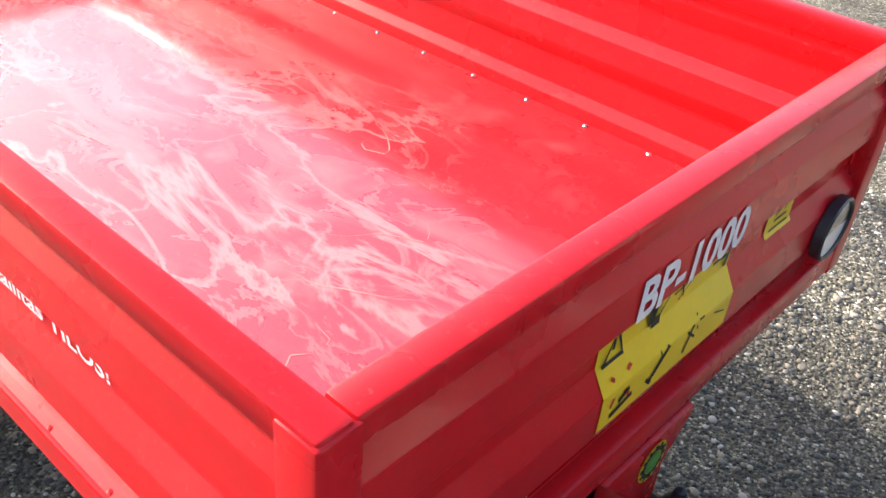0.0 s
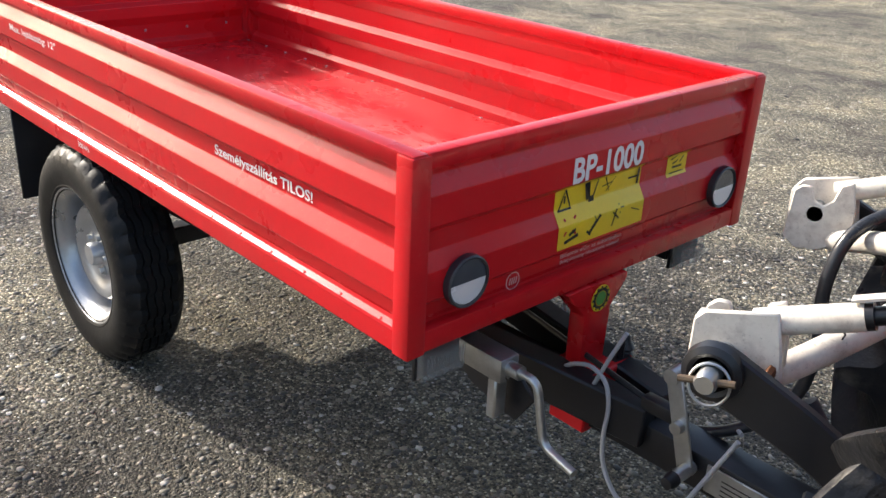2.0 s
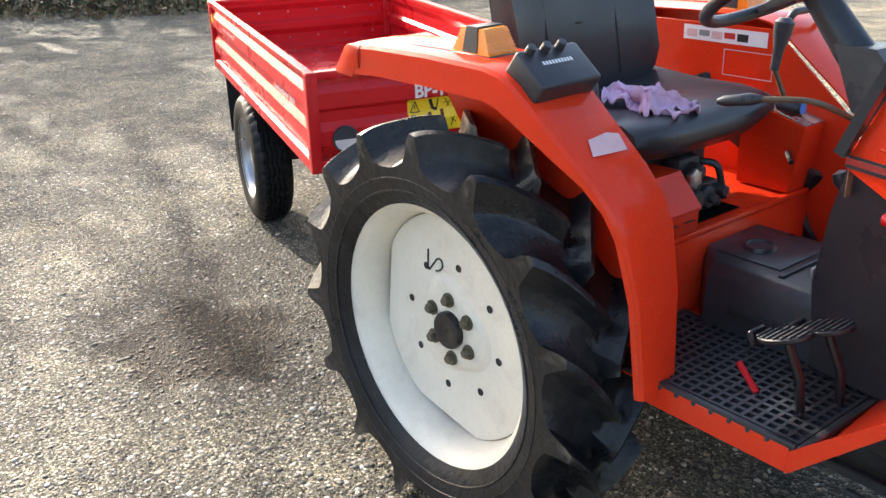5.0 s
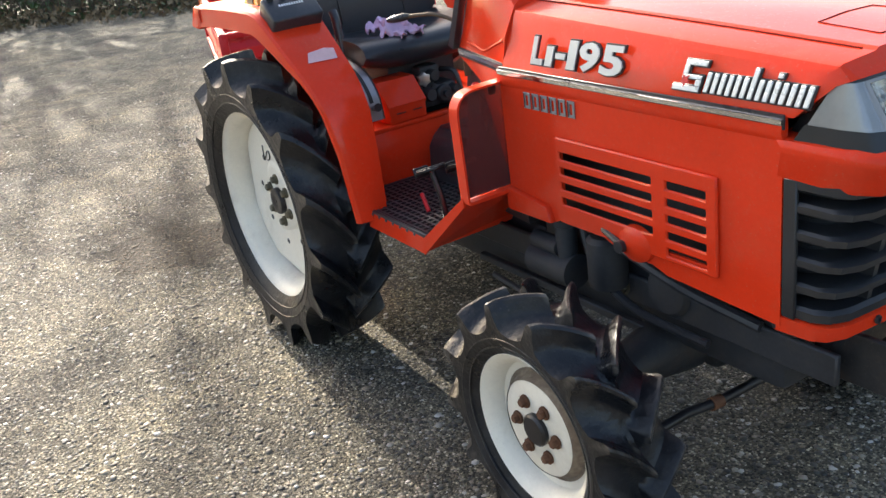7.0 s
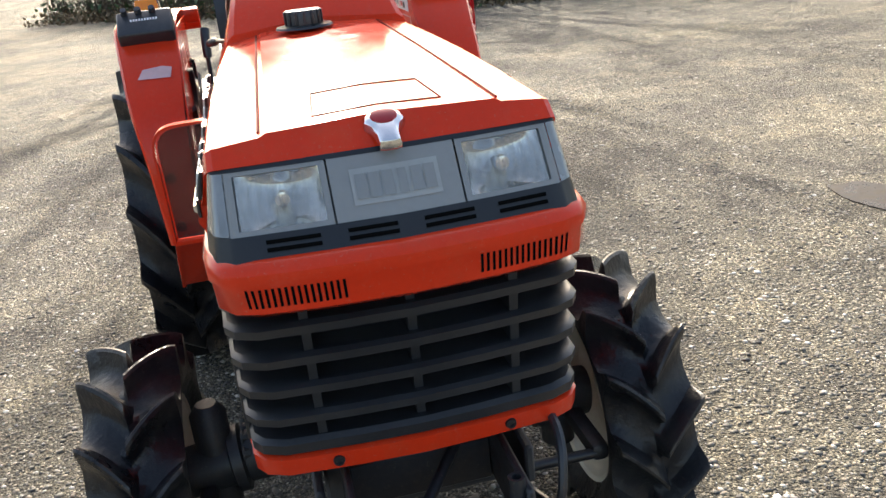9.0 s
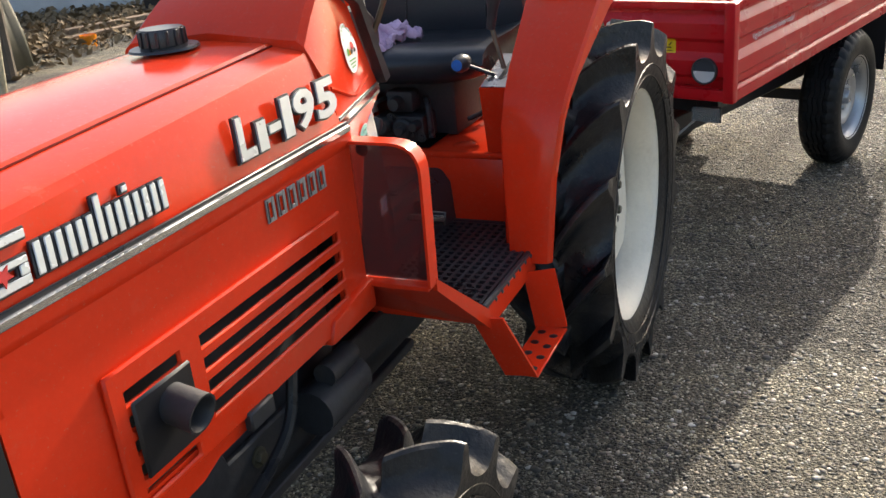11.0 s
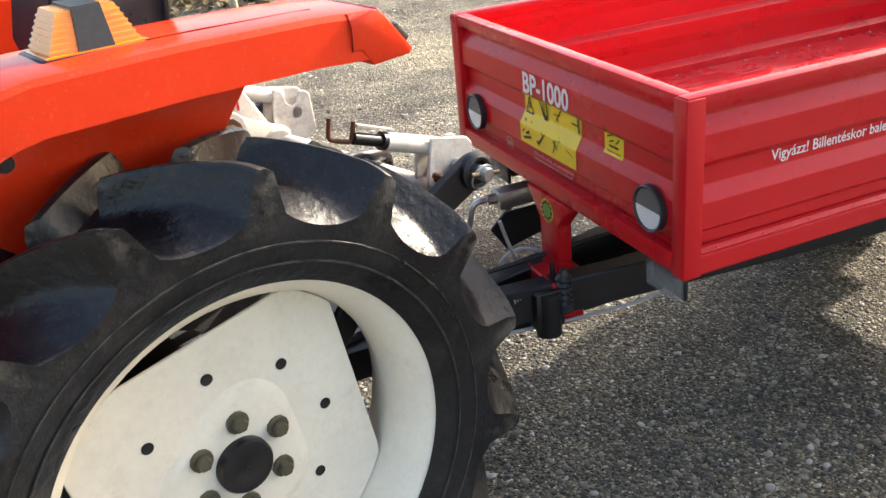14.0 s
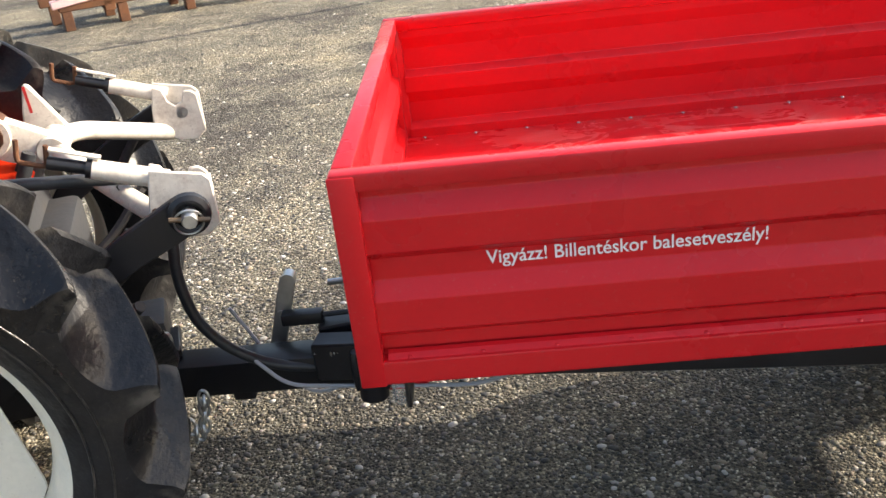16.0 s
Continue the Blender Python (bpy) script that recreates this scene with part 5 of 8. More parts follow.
mats = [part("rubber_mat", flip_y(mat_side()) if s < 0 else mat_side(), M_PLASTIC, tractor, "worn black rubber floor mat with a square grid") for s in (-1, 1)]
for s, m in zip((-1, 1), mats):
    part("mat_sheet", box(0.368, 0.808, *sorted((s * 0.121, s * 0.396)), 0.5285, 0.533, 0.001), M_PLASTIC, m)
    for xa, xb, ya, yb in ((0.366, 0.380, 0.120, 0.398), (0.796, 0.810, 0.120, 0.398), (0.3805, 0.7955, 0.120, 0.129), (0.3805, 0.7955, 0.388, 0.399)):
        part("mat_border", box(xa, xb, *sorted((s * ya, s * yb)), 0.5290, 0.5430, 0.003, 2), M_PLASTIC, m)
    for k in range(7):
        part("mat_stud", moved(lathe([(0, 0.004), (0.004, 0.003), (0.005, 0)], 8, "y"), Matrix.Translation((0.53 + 0.036 * k, s * 0.399, 0.533)) @ (Matrix() if s > 0 else Matrix.Rotation(math.pi, 4, "Z"))), M_PLASTIC, m)
part("red_peg", tube([(0.66, -0.30, 0.541), (0.61, -0.285, 0.575)], [0.006, 0.006], 8), M_RED, tractor, "red plastic peg lying on the mat")


def guard_frame():
    path = fillet([(0.965, -0.372, 0.662), (0.965, -0.376, 0.912), (0.965, -0.225, 0.914)], 0.05, 6)
    secs = []
    for i, p in enumerate(path):
        a, b = path[max(i - 1, 0)], path[min(i + 1, len(path) - 1)]
        d = (b - a).normalized()
        nrm = Vector((0, d.z, -d.y))
        secs.append([p + Vector((-0.016, 0, 0)), p + Vector((0.016, 0, 0)), p + Vector((0.016, 0, 0)) - nrm * 0.005, p + Vector((-0.016, 0, 0)) - nrm * 0.005])
    return join(loft(secs), box(0.950, 0.980, -0.372, -0.212, 0.655, 0.664, 0.001), box(0.950, 0.980, -0.226, -0.220, 0.655, 0.914, 0.001))


guards = both("leg_guard", guard_frame, M_ORANGE, "orange bent-strip frame of the leg guard")
for s, g in zip((-1, 1), guards):
    arc = fillet([(0.368, 0.666), (0.371, 0.907), (0.228, 0.909)], 0.048, 6)
    pane = part("guard_pane", prism([(s * p.x, p.y) for p in arc] + [(s * 0.228, 0.666)], "x", 0.956, 0.960), M_SMOKED, g, "smoked plexiglass pane")
    for y, z in ((0.357, 0.69), (0.358, 0.80), (0.262, 0.897)):
        part("pane_bolt", moved(bolt_head(0.008, 0.007), Matrix.Translation((0.955, s * y, z)) @ Matrix.Rotation(radians(-90), 4, "Y")), M_BLACK, g)


def step_leg(x, lean):
    return loft([[(x - 0.028, 0.402, 0.520), (x + 0.028, 0.402, 0.520), (x + 0.028, 0.408, 0.520), (x - 0.028, 0.408, 0.520)], [(x - 0.030 + lean, 0.470, 0.386), (x + 0.030 + lean, 0.470, 0.386), (x + 0.030 + lean, 0.476, 0.386), (x - 0.030 + lean, 0.476, 0.386)]])


def strip(a, b, wide, thick=0.005):
    """A flat bar between two points, wide along its second direction."""
    a, b, w = Vector(a), Vector(b), Vector(wide)
    n = (b - a).cross(w).normalized() * thick
    return loft([[a - w, a + w, a + w + n, a - w + n], [b - w, b + w, b + w + n, b - w + n]])


step = part("entry_step", box(0.566, 0.772, 0.420, 0.487, 0.383, 0.389, 0.002), M_ORANGE, tractor, "orange hanging entry step with round holes")
part("step_leg", strip((0.784, 0.395, 0.512), (0.770, 0.453, 0.386), (0.004, 0.034, 0.006)), M_ORANGE, step)
part("step_leg", strip((0.552, 0.425, 0.512), (0.568, 0.453, 0.386), (-0.004, 0.034, 0.006)), M_ORANGE, step)
hole = None
for i in range(8):
    m = Matrix.Translation((0.598 + 0.046 * (i // 2) + 0.012 * (i % 2), 0.439 + 0.030 * (i % 2), 0.3893))
    hole = part("step_hole", lathe([(0, 0.0004), (0.0075, 0.0004), (0.009, 0)], 14, "z"), M_BLACK, step, at=m) if hole is None else again(hole, "step_hole", m)

# middle housing under the seat
part("seat_deck", join(prism([(-0.24, 0.702), (0.337, 0.702), (0.360, 0.692), (0.366, 0.529), (0.356, 0.529), (0.350, 0.686), (-0.24, 0.692)], "y", -0.329, 0.329, 0.003), box(0.345, 0.364, -0.328, 0.328, 0.690, 0.706, 0.006, 2)), M_ORANGE, tractor, "orange steel deck below the seat")
part("rear_housing", join(box(-0.24, 0.345, -0.20, 0.20, 0.33, 0.685, 0.02, 2), moved(lathe([(0, -0.44), (0.075, -0.44), (0.075, -0.30), (0.11, -0.26), (0.11, 0.26), (0.075, 0.30), (0.075, 0.44), (0, 0.44)], 24), Matrix.Translation((0, 0, 0.466)))), M_ENGINE, tractor, "dark rear axle housing")
cover = loft([[(x, y * k + 0.01, z) for x, y in ((0.425, -0.150 * k), (0.60 + 0.07 * k, -0.135), (0.60 + 0.07 * k, 0.135), (0.367, 0.150 * k), (0.367, -0.080 * k))] for z, k in ((0.529, 1.0), (0.635, 0.975), (0.662, 0.91), (0.667, 0.87))])
cover = part("gearbox_cover", soften(cover, 0.010, 2), M_PLASTIC, tractor, "black moulded gearbox cover between the footrests")
part("cover_lid", moved(lathe([(0, 0.005), (0.024, 0.005), (0.026, 0.009), (0.031, 0.009), (0.034, 0)], 28, "z"), Matrix.Translation((0.452, 0.0, 0.6702))), M_PLASTIC, cover)
part("cover_ridge", box(0.556, 0.568, -0.098, 0.112, 0.6665, 0.6725, 0.003, 2), M_PLASTIC, cover)
part("cover_panel", box(0.400, 0.545, -0.070, 0.100, 0.6668, 0.6705, 0.003, 2), M_PLASTIC, cover)
part("cover_latch", tube(fillet([(0.60, -0.055, 0.655), (0.60, -0.055, 0.685), (0.60, -0.025, 0.685), (0.60, -0.025, 0.655)], 0.006, 3), 0.003, 8), M_ZINC, cover)
part("cover_slot", box(0.48, 0.58, -0.140, -0.1365, 0.575, 0.590, 0.001), M_INK, cover)
tb = part("tool_box", prism([(0.235, 0.7065), (0.362, 0.7065), (0.364, 0.756), (0.308, 0.818), (0.235, 0.818)], "y", -0.212, -0.088, 0.004, 2), M_ORANGE, tractor, "small orange steel tool box with sloping lid")
part("box_lid", prism([(0.3655, 0.752), (0.3665, 0.758), (0.3085, 0.8215), (0.234, 0.8215), (0.234, 0.8185), (0.3075, 0.8185), (0.3635, 0.757)], "y", -0.2135, -0.0865, 0), M_ORANGE, tb)
for y in (-0.175, -0.120):
    part("lid_tab", box(0.3640, 0.3660, y - 0.015, y + 0.015, 0.733, 0.736, 0), M_BLACK, tb)
ARC = fillet([(0.373, 0.735), (0.363, 0.800), (0.320, 0.852), (0.265, 0.878), (0.190, 0.892)], 0.04, 4)


def arc_band(y0, y1, lift, thick, k0=0, k1=None):
    pts = [Vector((p[0], 0, p[1])) for p in ARC][k0:k1]
    secs = []
    for i, p in enumerate(pts):
        d = (pts[min(i + 1, len(pts) - 1)] - pts[max(i - 1, 0)]).normalized()
        n = Vector((-d.z, 0, d.x))
        n = -n if n.z < 0 else n
        secs.append([p + n * lift + Vector((0, y0, 0)), p + n * lift + Vector((0, y1, 0)), p + n * (lift - thick) + Vector((0, y1, 0)), p + n * (lift - thick) + Vector((0, y0, 0))])
    return loft(secs)


quad = part("lever_quadrant", arc_band(-0.292, -0.238, 0.0, 0.005), M_ALU, tractor, "curved lever quadrant with worn scale")
part("quadrant_slot", arc_band(-0.270, -0.258, 0.0006, 0.001, 2, -2), M_INK, quad)
part("quadrant_edge", arc_band(-0.2375, -0.234, 0.002, 0.012), M_BLACK, quad)
part("quadrant_side", prism([tuple(p) for p in ARC] + [(0.190, 0.7025), (0.345, 0.7025)], "y", -0.288, -0.284, 0), M_ORANGE, tractor)
part("quadrant_stop", tube([(0.366, -0.264, 0.770), (0.398, -0.264, 0.778)], [0.006, 0.012], 10), M_BLACK, quad)
part("lift_lever", join(tube([(0.240, -0.264, 0.875), (0.226, -0.262, 0.965)], 0.006, 8), tube(fillet([(0.227, -0.262, 0.955), (0.218, -0.260, 1.010), (0.202, -0.258, 1.030)], 0.02), 0.0125, 12)), M_PLASTIC, tractor, "black-gripped hydraulic lift lever")
well = part("valve_gear", join(box(0.215, 0.300, -0.070, 0.065, 0.7065, 0.772, 0.010, 2), box(0.225, 0.275, -0.045, 0.030, 0.772, 0.828, 0.012, 2)), M_ENGINE, tractor, "greasy black valve gear below the seat")
# flat black sheet stands in for the shaded opening in the deck
part("well_shade_sheet", box(0.205, 0.337, -0.084, 0.092, 0.7062, 0.7082, 0.0005), M_HOLE, well)
for x, y, z, r, h in ((0.300, -0.040, 0.750, 0.021, 0.026), (0.300, 0.012, 0.742, 0.026, 0.018), (0.276, -0.010, 0.800, 0.018, 0.030), (0.300, 0.048, 0.752, 0.013, 0.030), (0.318, 0.012, 0.742, 0.011, 0.012)):
    part("gear_cap", moved(lathe([(0, h), (r * 0.8, h), (r, h * 0.7), (r, 0)], 16, "x"), Matrix.Translation((x, y, z))), M_ENGINE, well)
for y, z in ((-0.058, 0.735), (0.035, 0.728), (-0.020, 0.768), (0.058, 0.720)):
    part("gear_bolt", moved(bolt_head(0.008, 0.008), Matrix.Translation((0.3005, y, z)) @ Matrix.Rotation(radians(90), 4, "Y")), M_ENGINE, well)
star = [(0.024 * math.cos(i * math.pi / 6) * (1 if i % 2 else 0.72), 0.024 * math.sin(i * math.pi / 6) * (1 if i % 2 else 0.72)) for i in range(12)]
part("star_knob", moved(prism(star, "x", 0.0, 0.014, 0.003, 2), Matrix.Translation((0.318, -0.062, 0.802))), M_ZINC, tractor, "grey star-shaped hand knob")
part("knob_shaft", tube([(0.24, -0.062, 0.802), (0.318, -0.062, 0.802)], 0.006, 8), M_ENGINE, tractor)
part("valve_hose", tube(fillet([(0.24, 0.05, 0.80), (0.285, 0.075, 0.80), (0.300, 0.085, 0.72)], 0.02, 4), 0.008, 8), M_PLASTIC, tractor)
deck_plug = part("deck_plug", moved(lathe([(0, 0.002), (0.026, 0.002), (0.030, 0)], 28, "z"), Matrix.Translation((0.290, 0.165, 0.7025))), M_ORANGE, tractor)
con = part("side_console", loft([[(0.220, 0.248, 0.7065), (0.352, 0.248, 0.7065), (0.352, 0.329, 0.7065), (0.220, 0.329, 0.7065)], [(0.220, 0.248, 0.905), (0.380, 0.248, 0.862), (0.380, 0.329, 0.862), (0.220, 0.329, 0.905)]]), M_ORANGE, tractor, "orange lever console")
part("console_plate", loft([[(0.224, 0.251, 0.9055), (0.378, 0.251, 0.8640), (0.378, 0.326, 0.8640), (0.224, 0.326, 0.9055)], [(0.224, 0.251, 0.9070), (0.378, 0.251, 0.8655), (0.378, 0.326, 0.8655), (0.224, 0.326, 0.9070)]]), M_ALU, con, "printed grey lever plate")
part("short_lever", join(tube([(0.33, 0.270, 0.88), (0.36, 0.205, 0.912)], 0.005, 8), moved(lathe([(0, -0.03), (0.012, -0.03), (0.020, -0.005), (0.020, 0.012), (0.012, 0.026), (0, 0.028)], 16, "x"), Matrix.Translation((0.365, 0.205, 0.915)))), M_PLASTIC, tractor, "range lever with a black knob")
part("plate_slot", loft([[(0.262, 0.282, 0.8975), (0.345, 0.282, 0.8752), (0.345, 0.292, 0.8752), (0.262, 0.292, 0.8975)], [(0.262, 0.282, 0.8982), (0.345, 0.282, 0.8759), (0.345, 0.292, 0.8759), (0.262, 0.292, 0.8982)]]), M_INK, con)
part("knob_badge", moved(lathe([(0, 0.001), (0.012, 0.0008), (0.013, 0)], 20, "x"), Matrix.Translation((0.3935, 0.205, 0.915))), M_BLUE, con, "round blue knob badge")
part("latch_pin", tube([(0.345, 0.246, 0.80), (0.375, 0.215, 0.790)], 0.006, 8), M_BLACK, con)
part("gear_lever", join(tube([(0.31, 0.285, 0.89), (0.287, 0.252, 0.98)], 0.006, 8)), M_HANDWOOD, tractor, "brown steel gear lever")
part("gear_knob", tube([(0.288, 0.250, 0.975), (0.289, 0.258, 1.02), (0.290, 0.264, 1.055), (0.291, 0.267, 1.078), (0.291, 0.268, 1.088)], [0.010, 0.012, 0.020, 0.022, 0.012], 14), M_PLASTIC, tractor, "worn black gear knob")
part("pto_lever", join(tube([(0.655, 0.095, 0.730), (0.575, 0.077, 0.805)], 0.0055, 8), moved(lathe([(0, -0.026), (0.010, -0.024), (0.018, 0.0), (0.016, 0.014), (0, 0.020)], 16, "z"), Matrix.Translation((0.566, 0.077, 0.825)) @ Matrix.Rotation(radians(-25), 4, "Y"))), M_PLASTIC, tractor, "short lever with a black ball knob")

# seat
def cushion(line, halfwidth, edge):
    secs = []
    for v in np.linspace(-1, 1, 15):
        y, k = halfwidth * v, 1 - edge * abs(v) ** 4
        cx = sum(p[0] for p in line) / len(line)
        cz = sum(p[1] for p in line) / len(line)
        secs.append([(cx + (p[0] - cx) * (0.75 + 0.25 * k), y, cz + (p[1] - cz) * k + 0.045 * abs(v) ** 3 * (1 - 0.75 * max(0, min(1, (p[0] + 0.1) / 0.42)))) for p in line])
    return loft(secs)


seat = part("seat", cushion([(-0.14, 0.895), (-0.12, 0.850), (0.05, 0.836), (0.23, 0.836), (0.298, 0.850), (0.326, 0.885), (0.318, 0.914), (0.285, 0.931), (0.23, 0.934), (0.10, 0.918), (-0.05, 0.915), (-0.12, 0.925)], 0.232, 0.30), M_VINYL, tractor, "black vinyl bucket seat, shiny with use", smooth=60)
back = [(-0.055, 0.900), (-0.045, 0.960), (-0.070, 1.10), (-0.115, 1.26), (-0.135, 1.34), (-0.155, 1.365), (-0.180, 1.34), (-0.175, 1.26), (-0.150, 1.10), (-0.135, 0.960), (-0.120, 0.900)]
secs = []
for v in np.linspace(-1, 1, 17):
    w = abs(v)
    secs.append([(x + 0.035 * w ** 2, 0.225 * v * (1 - 0.16 * max(0, (z - 1.2) / 0.17) ** 2), 1.12 + (z - 1.12) * (1 - 0.24 * w ** 6)) for x, z in back])
bk = part("backrest", loft(secs), M_VINYL, tractor, "tall black vinyl backrest with stitched panels", smooth=60)
for pts in ([(-0.0, -0.115, 0.95), (-0.02, -0.115, 1.06), (-0.052, -0.115, 1.18), (-0.085, -0.11, 1.30)], [(-0.0, 0.115, 0.95), (-0.02, 0.115, 1.06), (-0.052, 0.115, 1.18), (-0.085, 0.11, 1.30)], [(-0.055, -0.112, 1.075), (-0.062, 0, 1.075), (-0.055, 0.112, 1.075)], [(-0.075, -0.112, 1.155), (-0.082, 0, 1.155), (-0.075, 0.112, 1.155)]):
    part("seam", tube([(x - 0.033, y, z) if abs(y) > 0.1 else (x - 0.003, y, z) for x, y, z in pts], 0.003, 6), M_INK, bk)
part("seat_mount", box(0.0, 0.22, -0.12, 0.12, 0.703, 0.856, 0.01, 2), M_ENGINE, tractor, "dark seat suspension")


# ---- hood and front ----
def section(pairs):
    """Mirror (x, y, z) points from the side's foot to the middle into a full cross-section."""
    left = [(x, y, z) for x, y, z in pairs]
    return [(x, -y, z) for x, y, z in left] + [(x, y, z) for x, y, z in left[::-1] if y > 1e-6]


def hood_section(u, lip=False):
    """Side, shoulder fold, stepped crease and middle of the hood at a share u of its length."""
    mix = lambda p, q: p + (q - p) * u
    bow = math.sin(math.pi * u)
    xf, xs = mix(0.968, 1.728), mix(0.968, 1.800)
    yf, ys, zt = mix(0.236, 0.244), mix(0.187, 0.222) + 0.008 * bow, mix(1.064, 1.031) + 0.002 * bow
    yc, zl, z0 = mix(0.122, 0.150), mix(1.073, 1.039) + 0.003 * bow, mix(1.084, 1.049) + 0.006 * bow
    if lip:
        return section([(1.737, 0.2435, 0.945), (1.800, 0.2290, 1.000), (1.820, 0.2235, 1.008), (1.828, 0.2150, 1.011), (1.832, 0.152, 1.011), (1.833, 0.144, 1.011), (1.835, 0.075, 1.011), (1.836, 0.0, 1.011)])
    xm = xs + 0.012 * u
    return section([(xf, yf, 0.945), (mix(0.968, 1.785), ys + 0.006, zt - 0.014), (xs, ys, zt - 0.003), (xs, ys - 0.007, zt), (xm, yc + 0.005, zl), (xm, yc - 0.004, zl + 0.0045), (xm, yc * 0.5, z0 - 0.003), (xm, 0.0, z0)])


hood = part("hood", loft([hood_section(u) for u in (0, 0.15, 0.3, 0.45, 0.6, 0.75, 0.88, 0.97, 1.0)] + [hood_section(1.0, True)]), M_ORANGE, tractor, "orange engine hood, faded on top", smooth=16)


def hood_top(x, y):
    u = (x - 0.968) / (1.812 - 0.968)
    z0 = 1.084 - 0.035 * u + 0.006 * math.sin(math.pi * u)
    yc = 0.122 + 0.028 * u
    k = abs(y) / yc
    return z0 - 0.003 * min(1, k / 0.5) - (0.0025 * (k - 0.5) / 0.5 if k > 0.5 else 0)


for s in (-1, 1):
    part("hood_crease", tube([(x, s * (0.1275 + 0.028 * (x - 0.968) / 0.844), 1.0735 - 0.034 * (x - 0.968) / 0.844 + 0.003 * math.sin(math.pi * (x - 0.968) / 0.844)) for x in (0.972, 1.1, 1.25, 1.4, 1.55, 1.70, 1.79)], 0.0020, 6), M_GROOVE, hood)
part("hatch_seam", tube([(x, y, hood_top(x, y) + 0.0003) for x, y in ((1.655, -0.075), (1.72, -0.08), (1.775, -0.085), (1.775, 0.0), (1.775, 0.085), (1.72, 0.08), (1.655, 0.075), (1.655, 0.0))], 0.0013, 5, closed=True), M_GROOVE, hood)
cap_at = Matrix.Translation((1.045, -0.03, 1.086))
cap = part("filler_cap", lathe([(0, 0.034), (0.034, 0.034), (0.036, 0.030), (0.036, 0.006), (0.056, 0.004), (0.058, 0), (0, 0)], 24, "z"), M_PLASTIC, hood, "black ribbed filler cap", at=cap_at)
grip = None
for k in range(14):
    m = Matrix.Rotation(k * math.tau / 14, 4, "Z")
    grip = part("cap_rib", box(0.0345, 0.039, -0.003, 0.003, 0.0065, 0.032, 0.001), M_PLASTIC, cap, at=m) if grip is None else again(grip, "cap_rib", m)
om = Matrix.Translation((1.832, 0, 1.036)) @ Matrix.Rotation(radians(27), 4, "Y") @ Matrix.Scale(0.86, 4)
shield = [(-0.034, -0.014), (-0.022, -0.029), (-0.008, -0.031), (0.006, -0.022), (0.022, -0.017), (0.042, -0.016), (0.044, -0.008), (0.044, 0.008), (0.042, 0.016), (0.022, 0.017), (0.006, 0.022), (-0.008, 0.031), (-0.022, 0.029), (-0.034, 0.014)]
orn = part("hood_ornament", moved(soften(loft([[(x, y, -0.012) for x, y in shield], [(x, y, -0.002) for x, y in shield], [(x * 0.92, y * 0.88, 0.003) for x, y in shield], [(x * 0.72 - 0.004, y * 0.62, 0.006) for x, y in shield]]), 0.002, 2), om), M_CHROME, tractor, "chrome hood ornament with red inset")
part("ornament_inset", moved(loft([[(-0.013 + 0.017 * q * math.cos(a), 0.021 * q * math.sin(a), z) for a in np.linspace(0, math.tau, 20, endpoint=False)] for z, q in ((0.003, 1.0), (0.0075, 0.94), (0.0095, 0.6))]), om), M_REDLENS, orn, smooth=50)


def lower_edge(x):
    pts = [(0.965, 0.612), (1.12, 0.612), (1.16, 0.628), (1.26, 0.628), (1.33, 0.600), (1.42, 0.598), (1.46, 0.585), (1.735, 0.570)]
    for (x0, z0), (x1, z1) in zip(pts, pts[1:]):
        if x0 <= x <= x1:
            return z0 + (z1 - z0) * (x - x0) / (x1 - x0)
    return 0.6


def side_plate(first=3):
    xs = [0.967, 1.05, 1.12, 1.16, 1.26, 1.33, 1.42, 1.46, 1.58, 1.72]
    zs = [0.60, 0.637, 0.806, 0.912]
    return plate(xs, zs, lambda i, k: k == 1 and first <= i <= 7, -0.246, 0.006, lower_edge)


def slot_plate(xs):
    zs = [0.622]
    for k in range(5):
        top = 0.786 - 0.0342 * (4 - k)
        zs += [top - 0.0165, top]
    zs.append(0.818)
    gone = lambda i, k: k % 2 == 1 and ((i == 3) or (i == 1 and k > 1))
    return soften(plate(xs, zs, gone, -0.2545, 0.0085), 0.003, 1, 60)


sides = [part("hood_side", side_plate(3) if s < 0 else flip_y(side_plate(1)), M_ORANGE, tractor, "orange hood side panel with cooling slots") for s in (-1, 1)]
for s, p in zip((-1, 1), sides):
    part("slot_panel", slot_plate([1.150, 1.163, 1.430, 1.468, 1.564, 1.590]) if s < 0 else flip_y(slot_plate([1.036, 1.050, 1.418, 1.463, 1.562, 1.588])), M_ORANGE, p)
    ledge = prism([(-0.236, 0.947), (-0.245, 0.945), (-0.251, 0.936), (-0.253, 0.918), (-0.246, 0.905), (-0.236, 0.903)], "x", 0.967, 1.722, 0)
    part("side_ledge", ledge if s < 0 else flip_y(ledge), M_ORANGE, p, smooth=50)
    toe = prism([(0.967, 0.612), (1.125, 0.612), (1.11, 0.650), (0.967, 0.668)], "y", -0.262, -0.240, 0.006, 2)
    part("side_boss", toe if s < 0 else flip_y(toe), M_ORANGE, p)
both("chrome_strip", lambda: join(prism([(-0.250, 0.945), (-0.256, 0.9425), (-0.256, 0.9345), (-0.250, 0.932)], "x", 0.972, 1.724, 0.0)), M_CHROME, "chrome trim strip")
both("strip_backing", lambda: box(0.972, 1.726, -0.2515, -0.247, 0.9255, 0.950, 0.001), M_PLASTIC)


# lettering: the number raised in silver, the maker's words as plain raised bars
LEAN = 0.16


def slant(m):
    return m @ Matrix(((1, 0.22, 0, 0), (0, 1, 0, 0), (0, 0, 1, 0), (0, 0, 0, 1)))


